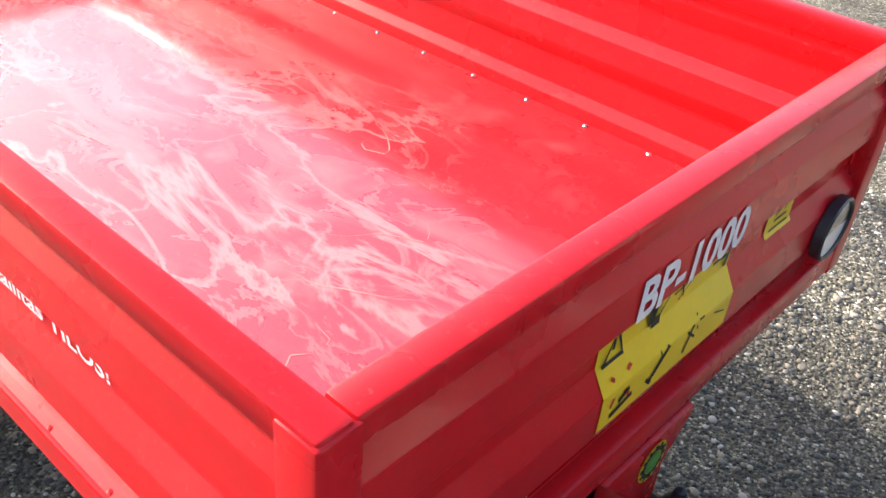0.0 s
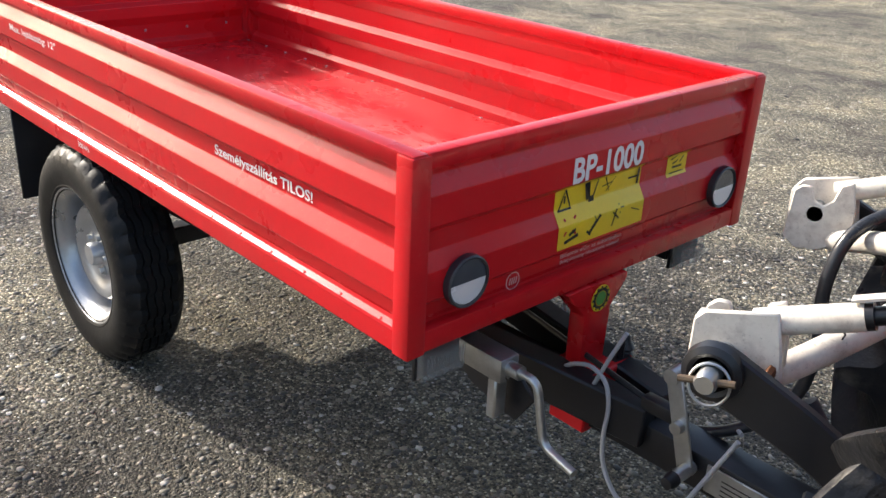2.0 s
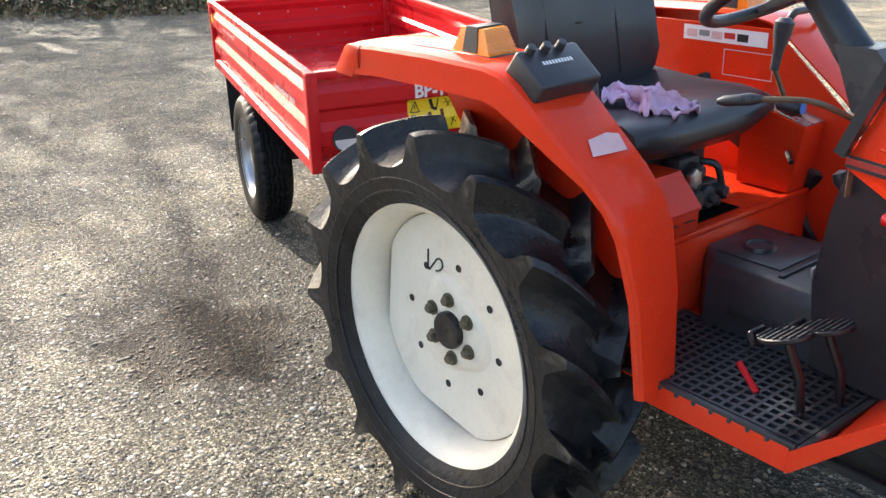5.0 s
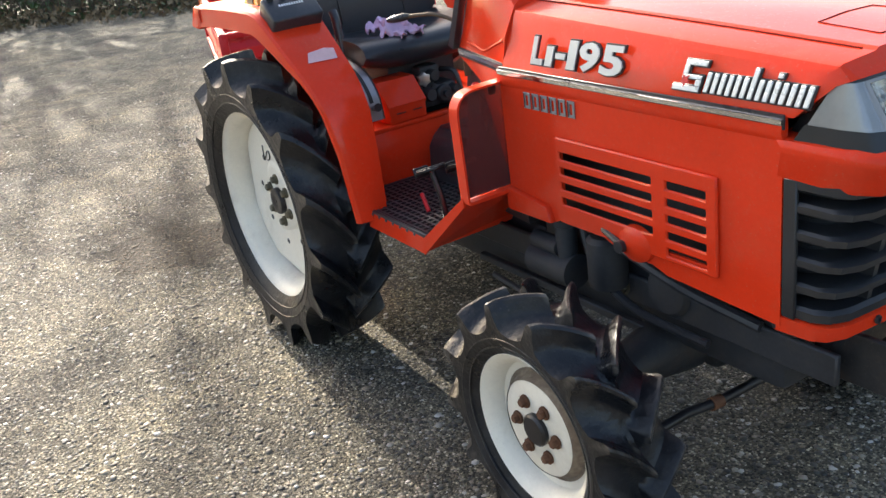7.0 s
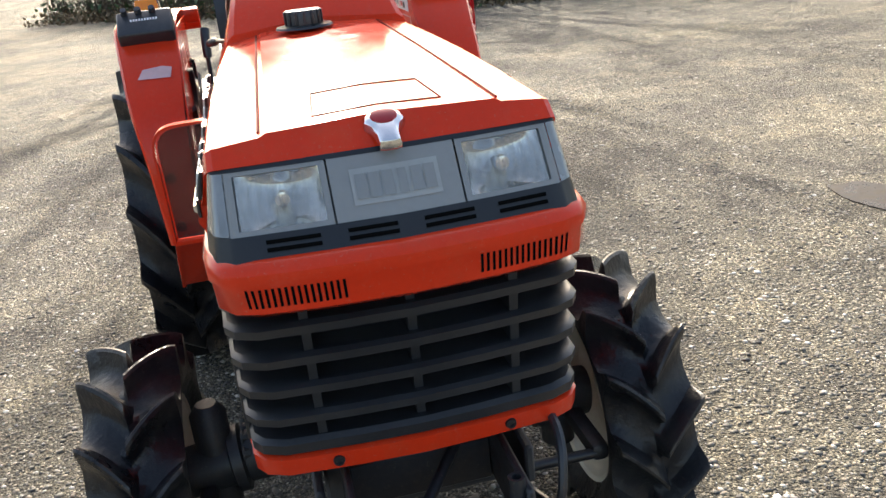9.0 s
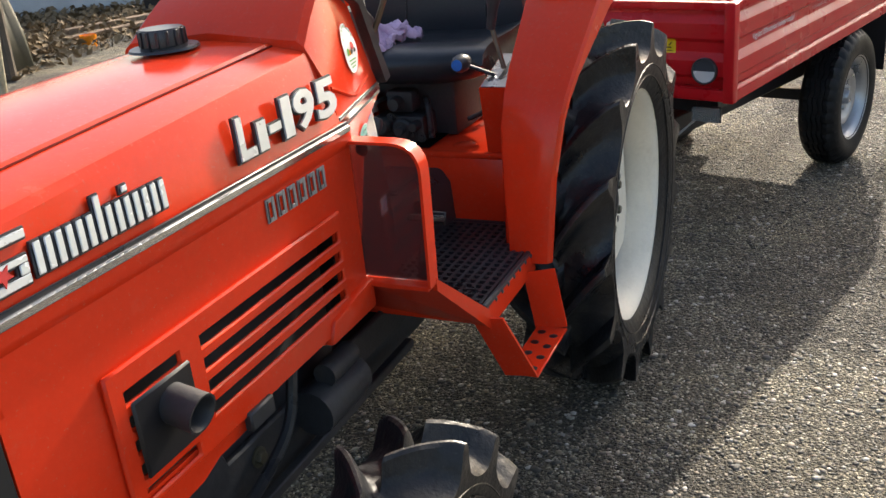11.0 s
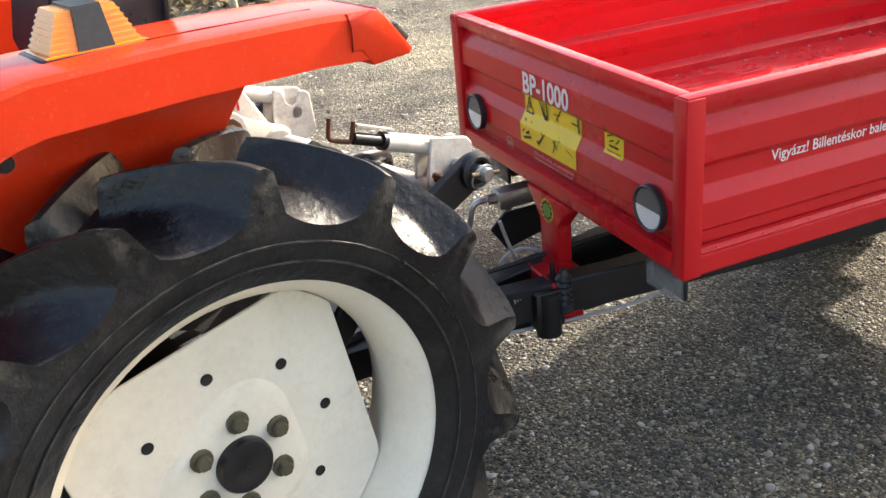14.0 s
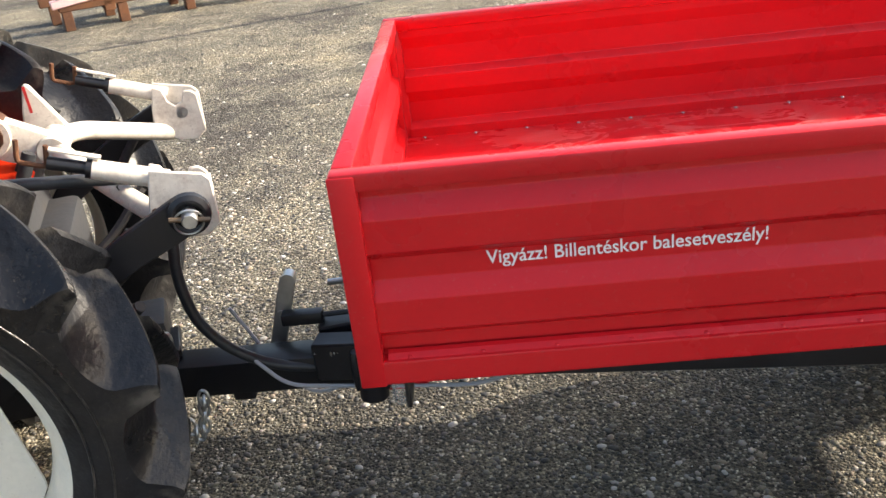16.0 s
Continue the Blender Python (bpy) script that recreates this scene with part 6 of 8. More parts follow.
for s in (-1, 1):
    m = slant(facing((1.082, -0.2375, 0.965), (1, 0, 0), (0, LEAN, 1)) if s < 0 else facing((1.252, 0.2365, 0.967), (-1, 0, 0), (0, -LEAN - 0.05, 1)))
    for words, x0, wide, low, high in (("L", 0.0, 0.038, 0.0, 0.058), ("1", 0.046, 0.022, 0.0, 0.041), ("-", 0.076, 0.030, 0.018, 0.011), ("1", 0.114, 0.025, 0.0, 0.058), ("9", 0.146, 0.058, 0.0, 0.058), ("5", 0.211, 0.060, 0.0, 0.058)):
        n5 = part("model_badge", lettering(words, high + 0.006, wide + 0.006, 0.005, m @ Matrix.Translation((x0 - 0.003, low - 0.003, 0)), 0.05), M_PLASTIC, tractor, "raised silver character of the model badge")
        part("badge_face", lettering(words, high, wide, 0.003, m @ Matrix.Translation((x0, low, 0.0052)), 0.034), M_SILVER, n5)
    m = slant(facing((1.500, -0.2395, 0.963), (1, 0, 0), (0, LEAN + 0.08, 1)) if s < 0 else facing((1.680, 0.2405, 0.963), (-1, 0, 0), (0, -LEAN - 0.08, 1)))
    name_bars = [(0.002, 0.050, 0.043, 0.052), (0.002, 0.013, 0.027, 0.0425), (0.002, 0.046, 0.0195, 0.0265), (0.034, 0.046, 0.008, 0.019), (-0.014, 0.046, -0.002, 0.0075)]
    for k in range(14):
        x0 = 0.056 + 0.0153 * k
        name_bars += [(x0, x0 + 0.0095, 0.0, 0.050 if k == 6 else 0.034)] + ([(x0, x0 + 0.0095, 0.040, 0.047)] if k == 9 else [])
    for x0, x1, y0, y1 in name_bars:
        nb = part("badge_bar", moved(box(x0 - 0.0025, x1 + 0.0025, y0 - 0.0025, y1 + 0.0025, 0, 0.005, 0.001), m), M_PLASTIC, tractor, "slanted silver bar of the raised name badge")
        part("bar_face", moved(box(x0, x1, y0, y1, 0.0052, 0.008, 0.001), m), M_SILVER, nb)
    part("badge_star", moved(prism([(0.012 * math.cos(i * math.pi / 5 + 0.3) * (1 if i % 2 else 0.45), 0.012 * math.sin(i * math.pi / 5 + 0.3) * (1 if i % 2 else 0.45)) for i in range(10)], "z", 0.0082, 0.0095), m @ Matrix.Translation((0.012, 0.016, 0))), M_REDINK, hood)
    m = facing((1.052, -0.2468, 0.866), (1, 0, 0), (0, 0, 1)) if s < 0 else facing((1.224, 0.2468, 0.866), (-1, 0, 0), (0, 0, 1))
    for i in range(6):
        x0 = 0.029 * i
        frame_bars = [box(x0, x0 + 0.0065, 0, 0.036, 0, 0.0025, 0.0006), box(x0 + 0.0155, x0 + 0.022, 0, 0.036, 0, 0.0025, 0.0006), box(x0 + 0.0066, x0 + 0.0154, 0, 0.0065, 0, 0.0025, 0.0006), box(x0 + 0.0066, x0 + 0.0154, 0.0295, 0.036, 0, 0.0025, 0.0006)]
        mk = part("maker_bar", moved(join(*frame_bars), m), M_GREYPANEL, tractor, "grey outlined block of the maker's badge")
        part("bar_inset", moved(box(x0 + 0.0015, x0 + 0.005, 0.002, 0.034, 0.0026, 0.0031, 0.0004), m), M_GRILLE, mk)

# nose: band, headlamps, grille, chin
NOSE = [(1.716, 0.247), (1.80, 0.2465), (1.86, 0.240), (1.892, 0.222), (1.908, 0.190), (1.920, 0.11), (1.926, 0.0)]


def plan(pts, dx=0.0, dy=0.0):
    half = [(x + dx, y + dy if y > 0 else 0) for x, y in pts]
    return [(x, -y) for x, y in half] + [(x, y) for x, y in half[::-1] if y > 0]


band = loft([[(x, y, z) for x, y in plan(NOSE, dx, dy)] for z, dx, dy in ((0.838, -0.016, -0.004), (0.845, -0.006, -0.001), (0.880, 0.0, 0.001), (0.886, 0.003, 0.004), (0.898, 0.002, 0.004), (0.908, -0.008, 0.0), (0.911, -0.018, -0.006))])
band = part("nose_band", band, M_ORANGE, tractor, "orange nose band with two vent grilles", smooth=40)
slit = None
for s in (-1, 1):
    for k in range(16):
        y = s * (0.085 + 0.0077 * k)
        x = float(np.interp(abs(y), (0.0, 0.11, 0.19, 0.222), (1.926, 1.920, 1.908, 1.892))) - 0.0024
        m = Matrix.Translation((x, y, 0.866)) @ Matrix.Rotation(s * (0.15 if abs(y) < 0.19 else 0.46), 4, "Z") @ Matrix.Rotation(0.17, 4, "Y")
        slit = part("vent_slit", box(-0.004, 0.0007, -0.0018, 0.0018, -0.013, 0.013, 0), M_HOLE, band, at=m) if slit is None else again(slit, "vent_slit", m)
LOW = [(1.737, 0.2430), (1.82, 0.240), (1.868, 0.230), (1.890, 0.205), (1.900, 0.11), (1.906, 0.0)]
TOP = [(1.797, 0.2235), (1.812, 0.2225), (1.820, 0.218), (1.825, 0.202), (1.833, 0.11), (1.836, 0.0)]
bezel = part("lamp_bezel", loft([[(x, y, z) for x, y in plan(p, d, d)] for p, z, d in ((LOW, 0.908, -0.032), (TOP, 1.010, -0.032))]), M_BEZEL, tractor, "black bezel round the headlamps", smooth=25)


def on_face(u, t, lift=0.0):
    """A place on the sloping front: u from -1 (right side) to 1, t from the foot up."""
    def at(p):
        q = plan(p)
        f = (u + 1) / 2 * (len(q) - 1)
        i = min(int(f), len(q) - 2)
        return Vector((*q[i], 0)).lerp(Vector((*q[i + 1], 0)), f - i)
    lo, hi = at(LOW), at(TOP)
    p = lo.lerp(hi, t)
    p.z = 0.908 + 0.103 * t
    n = Vector((p.x - 1.70, p.y * 0.55, 0.06)).normalized()
    return p + n * lift


def face_patch(u0, u1, t0, t1, lift, n=10, thick=0.004):
    def grid(l):
        return [[on_face(u0 + (u1 - u0) * i / n, t, l) for i in range(n + 1)] for t in (t0, t1)]
    lo, hi = grid(lift)
    lo2, hi2 = grid(lift - thick)
    return loft([lo, hi, hi2, lo2, lo], caps=False, ring=False)


def u_of(y):
    best = min((abs(on_face(u, 0.5).y - y), u) for u in np.linspace(-1, 1, 401))
    return best[1]


part("bezel_foot", face_patch(-1, 1, 0.0, 0.27, 0.001, 44, 0.022), M_BEZEL, bezel)
part("bezel_top", face_patch(-1, 1, 0.945, 1.0, 0.001, 44, 0.022), M_BEZEL, bezel)
part("centre_panel", face_patch(u_of(-0.079), u_of(0.079), 0.271, 0.944, 0.0005, thick=0.02), M_GREYPANEL, bezel, "grey panel between the headlamps")
part("letter_frame", face_patch(u_of(-0.056), u_of(0.056), 0.42, 0.80, 0.0018, thick=0.003), M_PALEGREY, bezel)
for k in range(6):
    part("raised_letter_bar", face_patch(u_of(-0.050 + 0.0172 * k), u_of(-0.037 + 0.0172 * k), 0.48, 0.74, 0.0034, 2), M_GREYPANEL, bezel)
for s in (-1, 1):
    u0, u1, u2, u3 = u_of(s * 0.0815), u_of(s * 0.090), u_of(s * 0.196), u_of(s * 0.2075)
    order = lambda p, q: (min(p, q), max(p, q))
    part("lamp_frame", face_patch(*order(u0, u1), 0.271, 0.944, 0.0, 3, 0.02), M_GREYPANEL, bezel)
    part("lamp_frame", face_patch(*order(u2, u3), 0.271, 0.944, 0.0, 6, 0.02), M_GREYPANEL, bezel)
    part("lamp_frame", face_patch(*order(u1, u2), 0.271, 0.325, 0.0, 10, 0.02), M_GREYPANEL, bezel)
    part("lamp_frame", face_patch(*order(u1, u2), 0.900, 0.944, 0.0, 10, 0.02), M_GREYPANEL, bezel)
    rows = []
    for j in range(9):
        t = 0.30 + 0.63 * j / 8
        rows.append([on_face(u1 + (u2 - u1) * i / 16, t, -0.004 - 0.024 * (1 - (i / 8 - 1) ** 2) ** 0.7 * (1 - (j / 4 - 1) ** 2) ** 0.5) for i in range(17)])
    lampb = part("headlamp", loft(rows, caps=False, ring=False), M_MIRROR, tractor, "rectangular headlamp with ribbed glass", smooth=60)
    mid = on_face((u1 + u2) / 2, 0.62, -0.012)
    part("bulb_shield", moved(lathe([(0, 0.008), (0.009, 0.006), (0.011, 0.0), (0.008, -0.012)], 20, "x"), Matrix.Translation(mid)), M_CHROME, lampb)
    part("lamp_glass", face_patch(*order(u1, u2), 0.325, 0.900, -0.001, thick=0.002), M_GLASS, lampb)
    for k in range(9):
        uk = u1 + (u2 - u1) * (k + 0.5) / 9
        part("glass_rib", face_patch(*order(uk - 0.004, uk + 0.004), 0.35, 0.87, 0.0002, 2, 0.001), M_GLASS, lampb)
    part("side_lens", face_patch(*order(u3 + s * 0.004, s * 0.985), 0.275, 0.940, 0.0008, 12, 0.02), M_LENS, bezel, "grey side marker lens")
    for k in range(7):
        uk = u3 + s * (0.02 + 0.014 * k)
        part("lens_rib", face_patch(*order(uk - 0.0025, uk + 0.0025), 0.29, 0.925, 0.0018, 2, 0.002), M_LENS, bezel)
for k in range(4):
    y0 = -0.165 + 0.095 * k
    for t in (0.085, 0.165):
        part("bezel_slot", face_patch(u_of(y0), u_of(y0 + 0.062), t, t + 0.042, 0.0025, 3, 0.001), M_HOLE, bezel)

GTOP = [(1.737, 0.2455), (1.822, 0.243), (1.846, 0.230), (1.862, 0.200), (1.872, 0.09), (1.876, 0.0)]
GBOT = [(1.712, 0.2435), (1.780, 0.239), (1.803, 0.225), (1.818, 0.194), (1.828, 0.09), (1.832, 0.0)]


def grille_plan(z, inset=0.0):
    k = (z - 0.600) / 0.240
    return [(x, y, z) for x, y in plan([(a[0] + (b[0] - a[0]) * k - inset, max(0, a[1] + (b[1] - a[1]) * k - inset * 0.6)) for a, b in zip(GBOT, GTOP)])]


core = part("grille_core", loft([grille_plan(0.590, 0.060), grille_plan(0.846, 0.060)]), M_GRILLE, tractor, "dark radiator screen behind the grille")
part("grille_rim", box(1.722, 1.748, -0.2465, -0.238, 0.592, 0.845, 0.002), M_GRILLE, core)
part("grille_rim", box(1.722, 1.748, 0.238, 0.2465, 0.592, 0.845, 0.002), M_GRILLE, core)
for k, z in enumerate((0.604, 0.652, 0.700, 0.748, 0.796, 0.838)):
    h = 0.014 if k in (0, 5) else 0.0105
    bar = loft([grille_plan(z - h, 0.010), grille_plan(z - h * 0.6, 0.0), grille_plan(z + h * 0.55, 0.0), grille_plan(z + h, 0.008)])
    part("grille_bar", bar, M_GRILLE, core, "dark plastic grille louvre", smooth=30)
for y in (-0.14, 0.0, 0.14):
    part("grille_post", loft([[(p.x, y + q, z) for p in (Vector(next((v for v in grille_plan(z, 0.016) if abs(v[1]) < 0.1), (1.84, 0, z))),) for q in (-0.006, 0.006)] + [(1.755, y + 0.006, z), (1.755, y - 0.006, z)] for z in (0.60, 0.84)]), M_GRILLE, core)
mesh_bars = []
for z in np.arange(0.606, 0.840, 0.0085):
    ring = grille_plan(z, 0.0580)
    mesh_bars.append(tube(ring, 0.0011, 4))
part("radiator_mesh", join(*mesh_bars), M_GRILLE, core)["kind"] = "stuff"
chin = part("chin_bar", loft([grille_plan(z, i) for z, i in ((0.556, 0.006), (0.560, -0.002), (0.588, -0.003), (0.592, 0.006))]), M_ORANGE, tractor, "orange bar below the grille", smooth=40)
for s in (-1, 1):
    part("chin_bolt", moved(lathe([(0, 0.001), (0.0042, 0.001), (0.0045, 0.004), (0.0075, 0.004), (0.0085, 0)], 18, "x"), Matrix.Translation((1.824, s * 0.125, 0.575))), M_BLACK, chin)


# cowl, dash and steering
def cowl():
    sec = []
    for x, w, zt in ((0.966, 0.232, 1.080), (0.92, 0.220, 1.118), (0.872, 0.208, 1.152), (0.845, 0.202, 1.164)):
        zl = 0.948 if x > 0.8 else 0.95
        sec.append([(x, -w, zl), (x, -w * 0.95, zl + (zt - zl) * 0.45), (x, -w * 0.80, zt - 0.010), (x, -w * 0.74, zt), (x, 0, zt + 0.016), (x, w * 0.74, zt), (x, w * 0.80, zt - 0.010), (x, w * 0.95, zl + (zt - zl) * 0.45), (x, w, zl)])
    return loft(sec)


cowl_part = part("dash_cowl", cowl(), M_ORANGE, tractor, "orange dash cowl behind the hood", smooth=24)
tail = lambda: loft([[(0.846, -0.202, 0.948), (0.846, -0.190, 1.05), (0.846, -0.160, 1.156), (0.846, -0.14, 1.156), (0.846, -0.14, 0.948)], [(0.760, -0.182, 0.950), (0.762, -0.176, 1.03), (0.768, -0.162, 1.105), (0.768, -0.13, 1.105), (0.760, -0.13, 0.950)], [(0.698, -0.167, 0.952), (0.700, -0.166, 0.958), (0.704, -0.164, 0.968), (0.704, -0.13, 0.968), (0.698, -0.13, 0.952)]])
cheeks = both("cowl_cheek", tail, M_ORANGE)
lowers = both("cowl_lower", lambda: loft([[(0.966, -0.231, 0.932), (0.966, -0.224, 0.660), (0.966, -0.20, 0.660), (0.966, -0.20, 0.932)], [(0.88, -0.212, 0.932), (0.90, -0.206, 0.70), (0.90, -0.19, 0.70), (0.88, -0.19, 0.932)], [(0.78, -0.187, 0.932), (0.80, -0.185, 0.885), (0.80, -0.17, 0.885), (0.78, -0.17, 0.932)], [(0.690, -0.166, 0.934), (0.700, -0.166, 0.926), (0.700, -0.15, 0.926), (0.690, -0.15, 0.934)]]), M_ORANGE, "orange lower cowl panel")
for s in (-1, 1):
    for dz, dy, mt, nm in ((0.0, 0.0, M_PLASTIC, "cowl_strip_backing"), (0.001, 0.0012, M_CHROME, "cowl_strip")):
        h = 0.011 if nm == "cowl_strip_backing" else 0.0055
        bm = loft([[(x, s * (y + dy), 0.941 + dz - h), (x, s * (y + dy), 0.941 + dz + h), (x, s * (y + dy - 0.006), 0.941 + dz + h), (x, s * (y + dy - 0.006), 0.941 + dz - h)] for x, y in ((0.962, 0.233), (0.80, 0.193), (0.694, 0.168))])
        part(nm, bm, mt, tractor)
edge = [(0.697, 0.950), (0.757, 1.106), (0.846, 1.170), (0.858, 1.172), (0.852, 1.182), (0.745, 1.118), (0.680, 0.958)]
both("dash_edge", lambda: loft([[(x, y0 + 0.10 * (0.86 - x) * -1 + 0.0, z) for x, z in edge] for y0 in (-0.170, -0.150)]), M_PLASTIC, "black dash edging")
part("dash_lip", prism([(0.836, 1.180), (0.852, 1.184), (0.860, 1.174), (0.80, 1.150)], "y", -0.150, 0.150, 0.003), M_PLASTIC, tractor)
part("dash_panel", loft([[(0.760, -0.150, 1.120), (0.760, 0.150, 1.120), (0.830, 0.150, 1.150), (0.830, -0.150, 1.150)], [(0.680, -0.150, 0.985), (0.680, 0.150, 0.985), (0.800, 0.150, 0.96), (0.800, -0.150, 0.96)]]), M_PLASTIC, tractor, "black instrument panel")
part("column_cover", soften(loft([[(0.63, -0.050, 0.99), (0.76, -0.06, 0.99), (0.76, 0.06, 0.99), (0.63, 0.050, 0.99)], [(0.575, -0.036, 1.10), (0.655, -0.040, 1.10), (0.655, 0.040, 1.10), (0.575, 0.036, 1.10)]]), 0.01, 2), M_PLASTIC, tractor, "black steering column cover")
gate = part("lever_gate", prism([(0.572, 1.045), (0.572, 1.000), (0.720, 0.975), (0.720, 1.085), (0.625, 1.085)], "y", 0.040, 0.118, 0.004), M_PLASTIC, tractor, "black lever gate beside the column")
part("gate_slot", box(0.5705, 0.5735, 0.062, 0.108, 1.008, 1.034, 0.001), M_INK, gate)
part("column_shroud", soften(loft([[(0.690, -0.135, 0.960), (0.90, -0.20, 0.960), (0.90, 0.20, 0.960), (0.690, 0.135, 0.960)], [(0.662, -0.135, 0.835), (0.92, -0.19, 0.835), (0.92, 0.19, 0.835), (0.662, 0.135, 0.835)], [(0.648, -0.140, 0.70), (0.93, -0.185, 0.70), (0.93, 0.185, 0.70), (0.648, 0.140, 0.70)], [(0.672, -0.155, 0.545), (0.95, -0.19, 0.545), (0.95, 0.19, 0.545), (0.672, 0.155, 0.545)]]), 0.008, 2), M_PLASTIC, tractor, "black plastic shroud below the dash")
part("steering_column", tube([(0.70, 0, 0.98), (0.60, 0, 1.08), (0.49, 0, 1.205)], [0.04, 0.034, 0.026], 16), M_PLASTIC, tractor)
hub = Vector((0.485, 0, 1.210))
sw = Matrix.Translation(hub) @ Matrix.Rotation(radians(-31), 4, "Y")
wheel = part("steering_wheel", moved(tube([(0.185 * math.cos(a), 0.185 * math.sin(a), 0) for a in np.linspace(0, math.tau, 48, endpoint=False)], 0.0125, 10, closed=True), sw), M_PLASTIC, tractor, "black ribbed steering wheel")
for k in range(3):
    a = radians(90 + 120 * k + 60)
    part("spoke", moved(soften(loft([[(0.03, -0.028, -0.03), (0.03, 0.028, -0.03), (0.03, 0.028, -0.012), (0.03, -0.028, -0.012)], [(0.176, -0.020, -0.006), (0.176, 0.020, -0.006), (0.176, 0.020, 0.006), (0.176, -0.020, 0.006)]]), 0.004), sw @ Matrix.Rotation(a, 4, "Z")), M_GRILLE, wheel, "dark grey ribbed spoke")
part("wheel_boss", moved(lathe([(0, 0.012), (0.030, 0.010), (0.036, -0.01), (0.03, -0.04), (0, -0.04)], 20, "z"), sw), M_PLASTIC, wheel)
part("throttle_lever", tube(fillet([(0.69, -0.125, 0.995), (0.635, -0.185, 1.035), (0.555, -0.222, 1.030)], 0.03), 0.0052, 8), M_HANDWOOD, tractor, "bent steel throttle lever")
part("throttle_grip", tube([(0.562, -0.219, 1.031), (0.545, -0.226, 1.029), (0.505, -0.240, 1.022), (0.492, -0.245, 1.020)], [0.006, 0.011, 0.0095, 0.005], 12), M_PLASTIC, tractor, "black throttle grip")
part("shuttle_lever", tube(fillet([(0.66, 0.095, 1.000), (0.603, 0.118, 1.020), (0.582, 0.178, 1.164), (0.575, 0.195, 1.225)], 0.03), 0.006, 8), M_HANDWOOD, tractor, "bent brown shuttle lever")
part("stop_knob", moved(lathe([(0, 0.012), (0.010, 0.010), (0.012, 0), (0.006, -0.01), (0, -0.01)], 16, "x"), Matrix.Translation((0.790, -0.192, 0.868)) @ Matrix.Rotation(radians(180), 4, "Z")), M_RED, tractor, "red engine-stop knob")
part("key_tag", moved(box(-0.001, 0.001, -0.009, 0.009, -0.05, 0, 0.0008), Matrix.Translation((0.695, -0.15, 0.925))), M_WOOD, tractor, "faded paper key tag")


def pedal(y, x, label):
    oval = [(0.050 * math.cos(k * math.tau / 18), 0.036 * math.sin(k * math.tau / 18)) for k in range(18)]
    p = part("pedal", moved(prism(oval, "z", -0.005, 0.004, 0.002), Matrix.Translation((x - 0.005, y, 0.668)) @ Matrix.Rotation(radians(-20), 4, "Y")), M_BLACK, tractor, label)
    for k in range(7):
        q = -0.039 + 0.013 * k
        w = 0.034 * math.sqrt(max(0.05, 1 - (q / 0.050) ** 2))
        part("pedal_tread", moved(box(q - 0.0028, q + 0.0028, -w, w, 0.004, 0.0072, 0.001), Matrix.Translation((x - 0.005, y, 0.668)) @ Matrix.Rotation(radians(-20), 4, "Y")), M_ENGINE, p)
    part("pedal_stop", moved(box(-0.058, -0.048, -0.022, 0.022, -0.014, 0.014, 0.003), Matrix.Translation((x - 0.005, y, 0.668)) @ Matrix.Rotation(radians(-20), 4, "Y")), M_BLACK, p)
    part("pedal_arm", tube([(x, y, 0.662), (x + 0.03, y, 0.60), (x + 0.035, y * 0.98, 0.53)], 0.0085, 8), M_BLACK, p)


pedal(-0.300, 0.705, "black ribbed brake pedal")
pedal(-0.225, 0.735, "black ribbed brake pedal")
pedal(0.235, 0.690, "black ribbed clutch pedal")

# engine and front axle
part("engine_block", join(box(0.95, 1.66, -0.150, 0.150, 0.36, 0.90, 0.02, 2), box(1.66, 1.72, -0.20, 0.20, 0.52, 0.90, 0.01)), M_ENGINE, tractor, "greasy dark engine block")
part("clutch_housing", join(box(0.42, 0.97, -0.13, 0.13, 0.33, 0.515, 0.03, 2)), M_ENGINE, tractor)
part("oil_filter", moved(lathe([(0, -0.06), (0.042, -0.06), (0.045, -0.05), (0.045, 0.05), (0.035, 0.06), (0, 0.06)], 24, "z"), Matrix.Translation((1.23, -0.195, 0.535))), M_ENGINE, tractor, "black oil filter")
part("fuel_filter", moved(lathe([(0, -0.05), (0.024, -0.05), (0.026, 0.03), (0.034, 0.035), (0.034, 0.05), (0, 0.05)], 20, "z"), Matrix.Translation((1.10, -0.20, 0.555))), M_ENGINE, tractor)
part("fuel_cock", join(tube([(1.285, -0.250, 0.640), (1.345, -0.262, 0.628)], 0.007, 8), moved(lathe([(0, -0.012), (0.013, -0.012), (0.013, 0.012), (0, 0.012)], 16, "y"), Matrix.Translation((1.352, -0.262, 0.625)))), M_PLASTIC, tractor, "black fuel cock lever")
part("side_bulge", moved(lathe([(0.050, -0.004), (0.046, 0.008), (0.030, 0.015), (0, 0.018)], 28, "y"), Matrix.Translation((1.380, -0.246, 0.632)) @ Matrix.Diagonal((1.0, 1.0, 0.8, 1)) @ Matrix.Rotation(radians(180), 4, "Z")), M_ORANGE, tractor)
part("hanging_hose", tube(fillet([(1.15, -0.19, 0.60), (1.32, -0.20, 0.57), (1.45, -0.19, 0.53), (1.62, -0.17, 0.50)], 0.06, 5), 0.012, 8), M_PLASTIC, tractor)
both("frame_rail", lambda: join(box(0.60, 1.78, -0.168, -0.153, 0.435, 0.50, 0.004), box(0.70, 1.35, -0.185, -0.165, 0.375, 0.395, 0.003)), M_ENGINE, "dark frame rail")
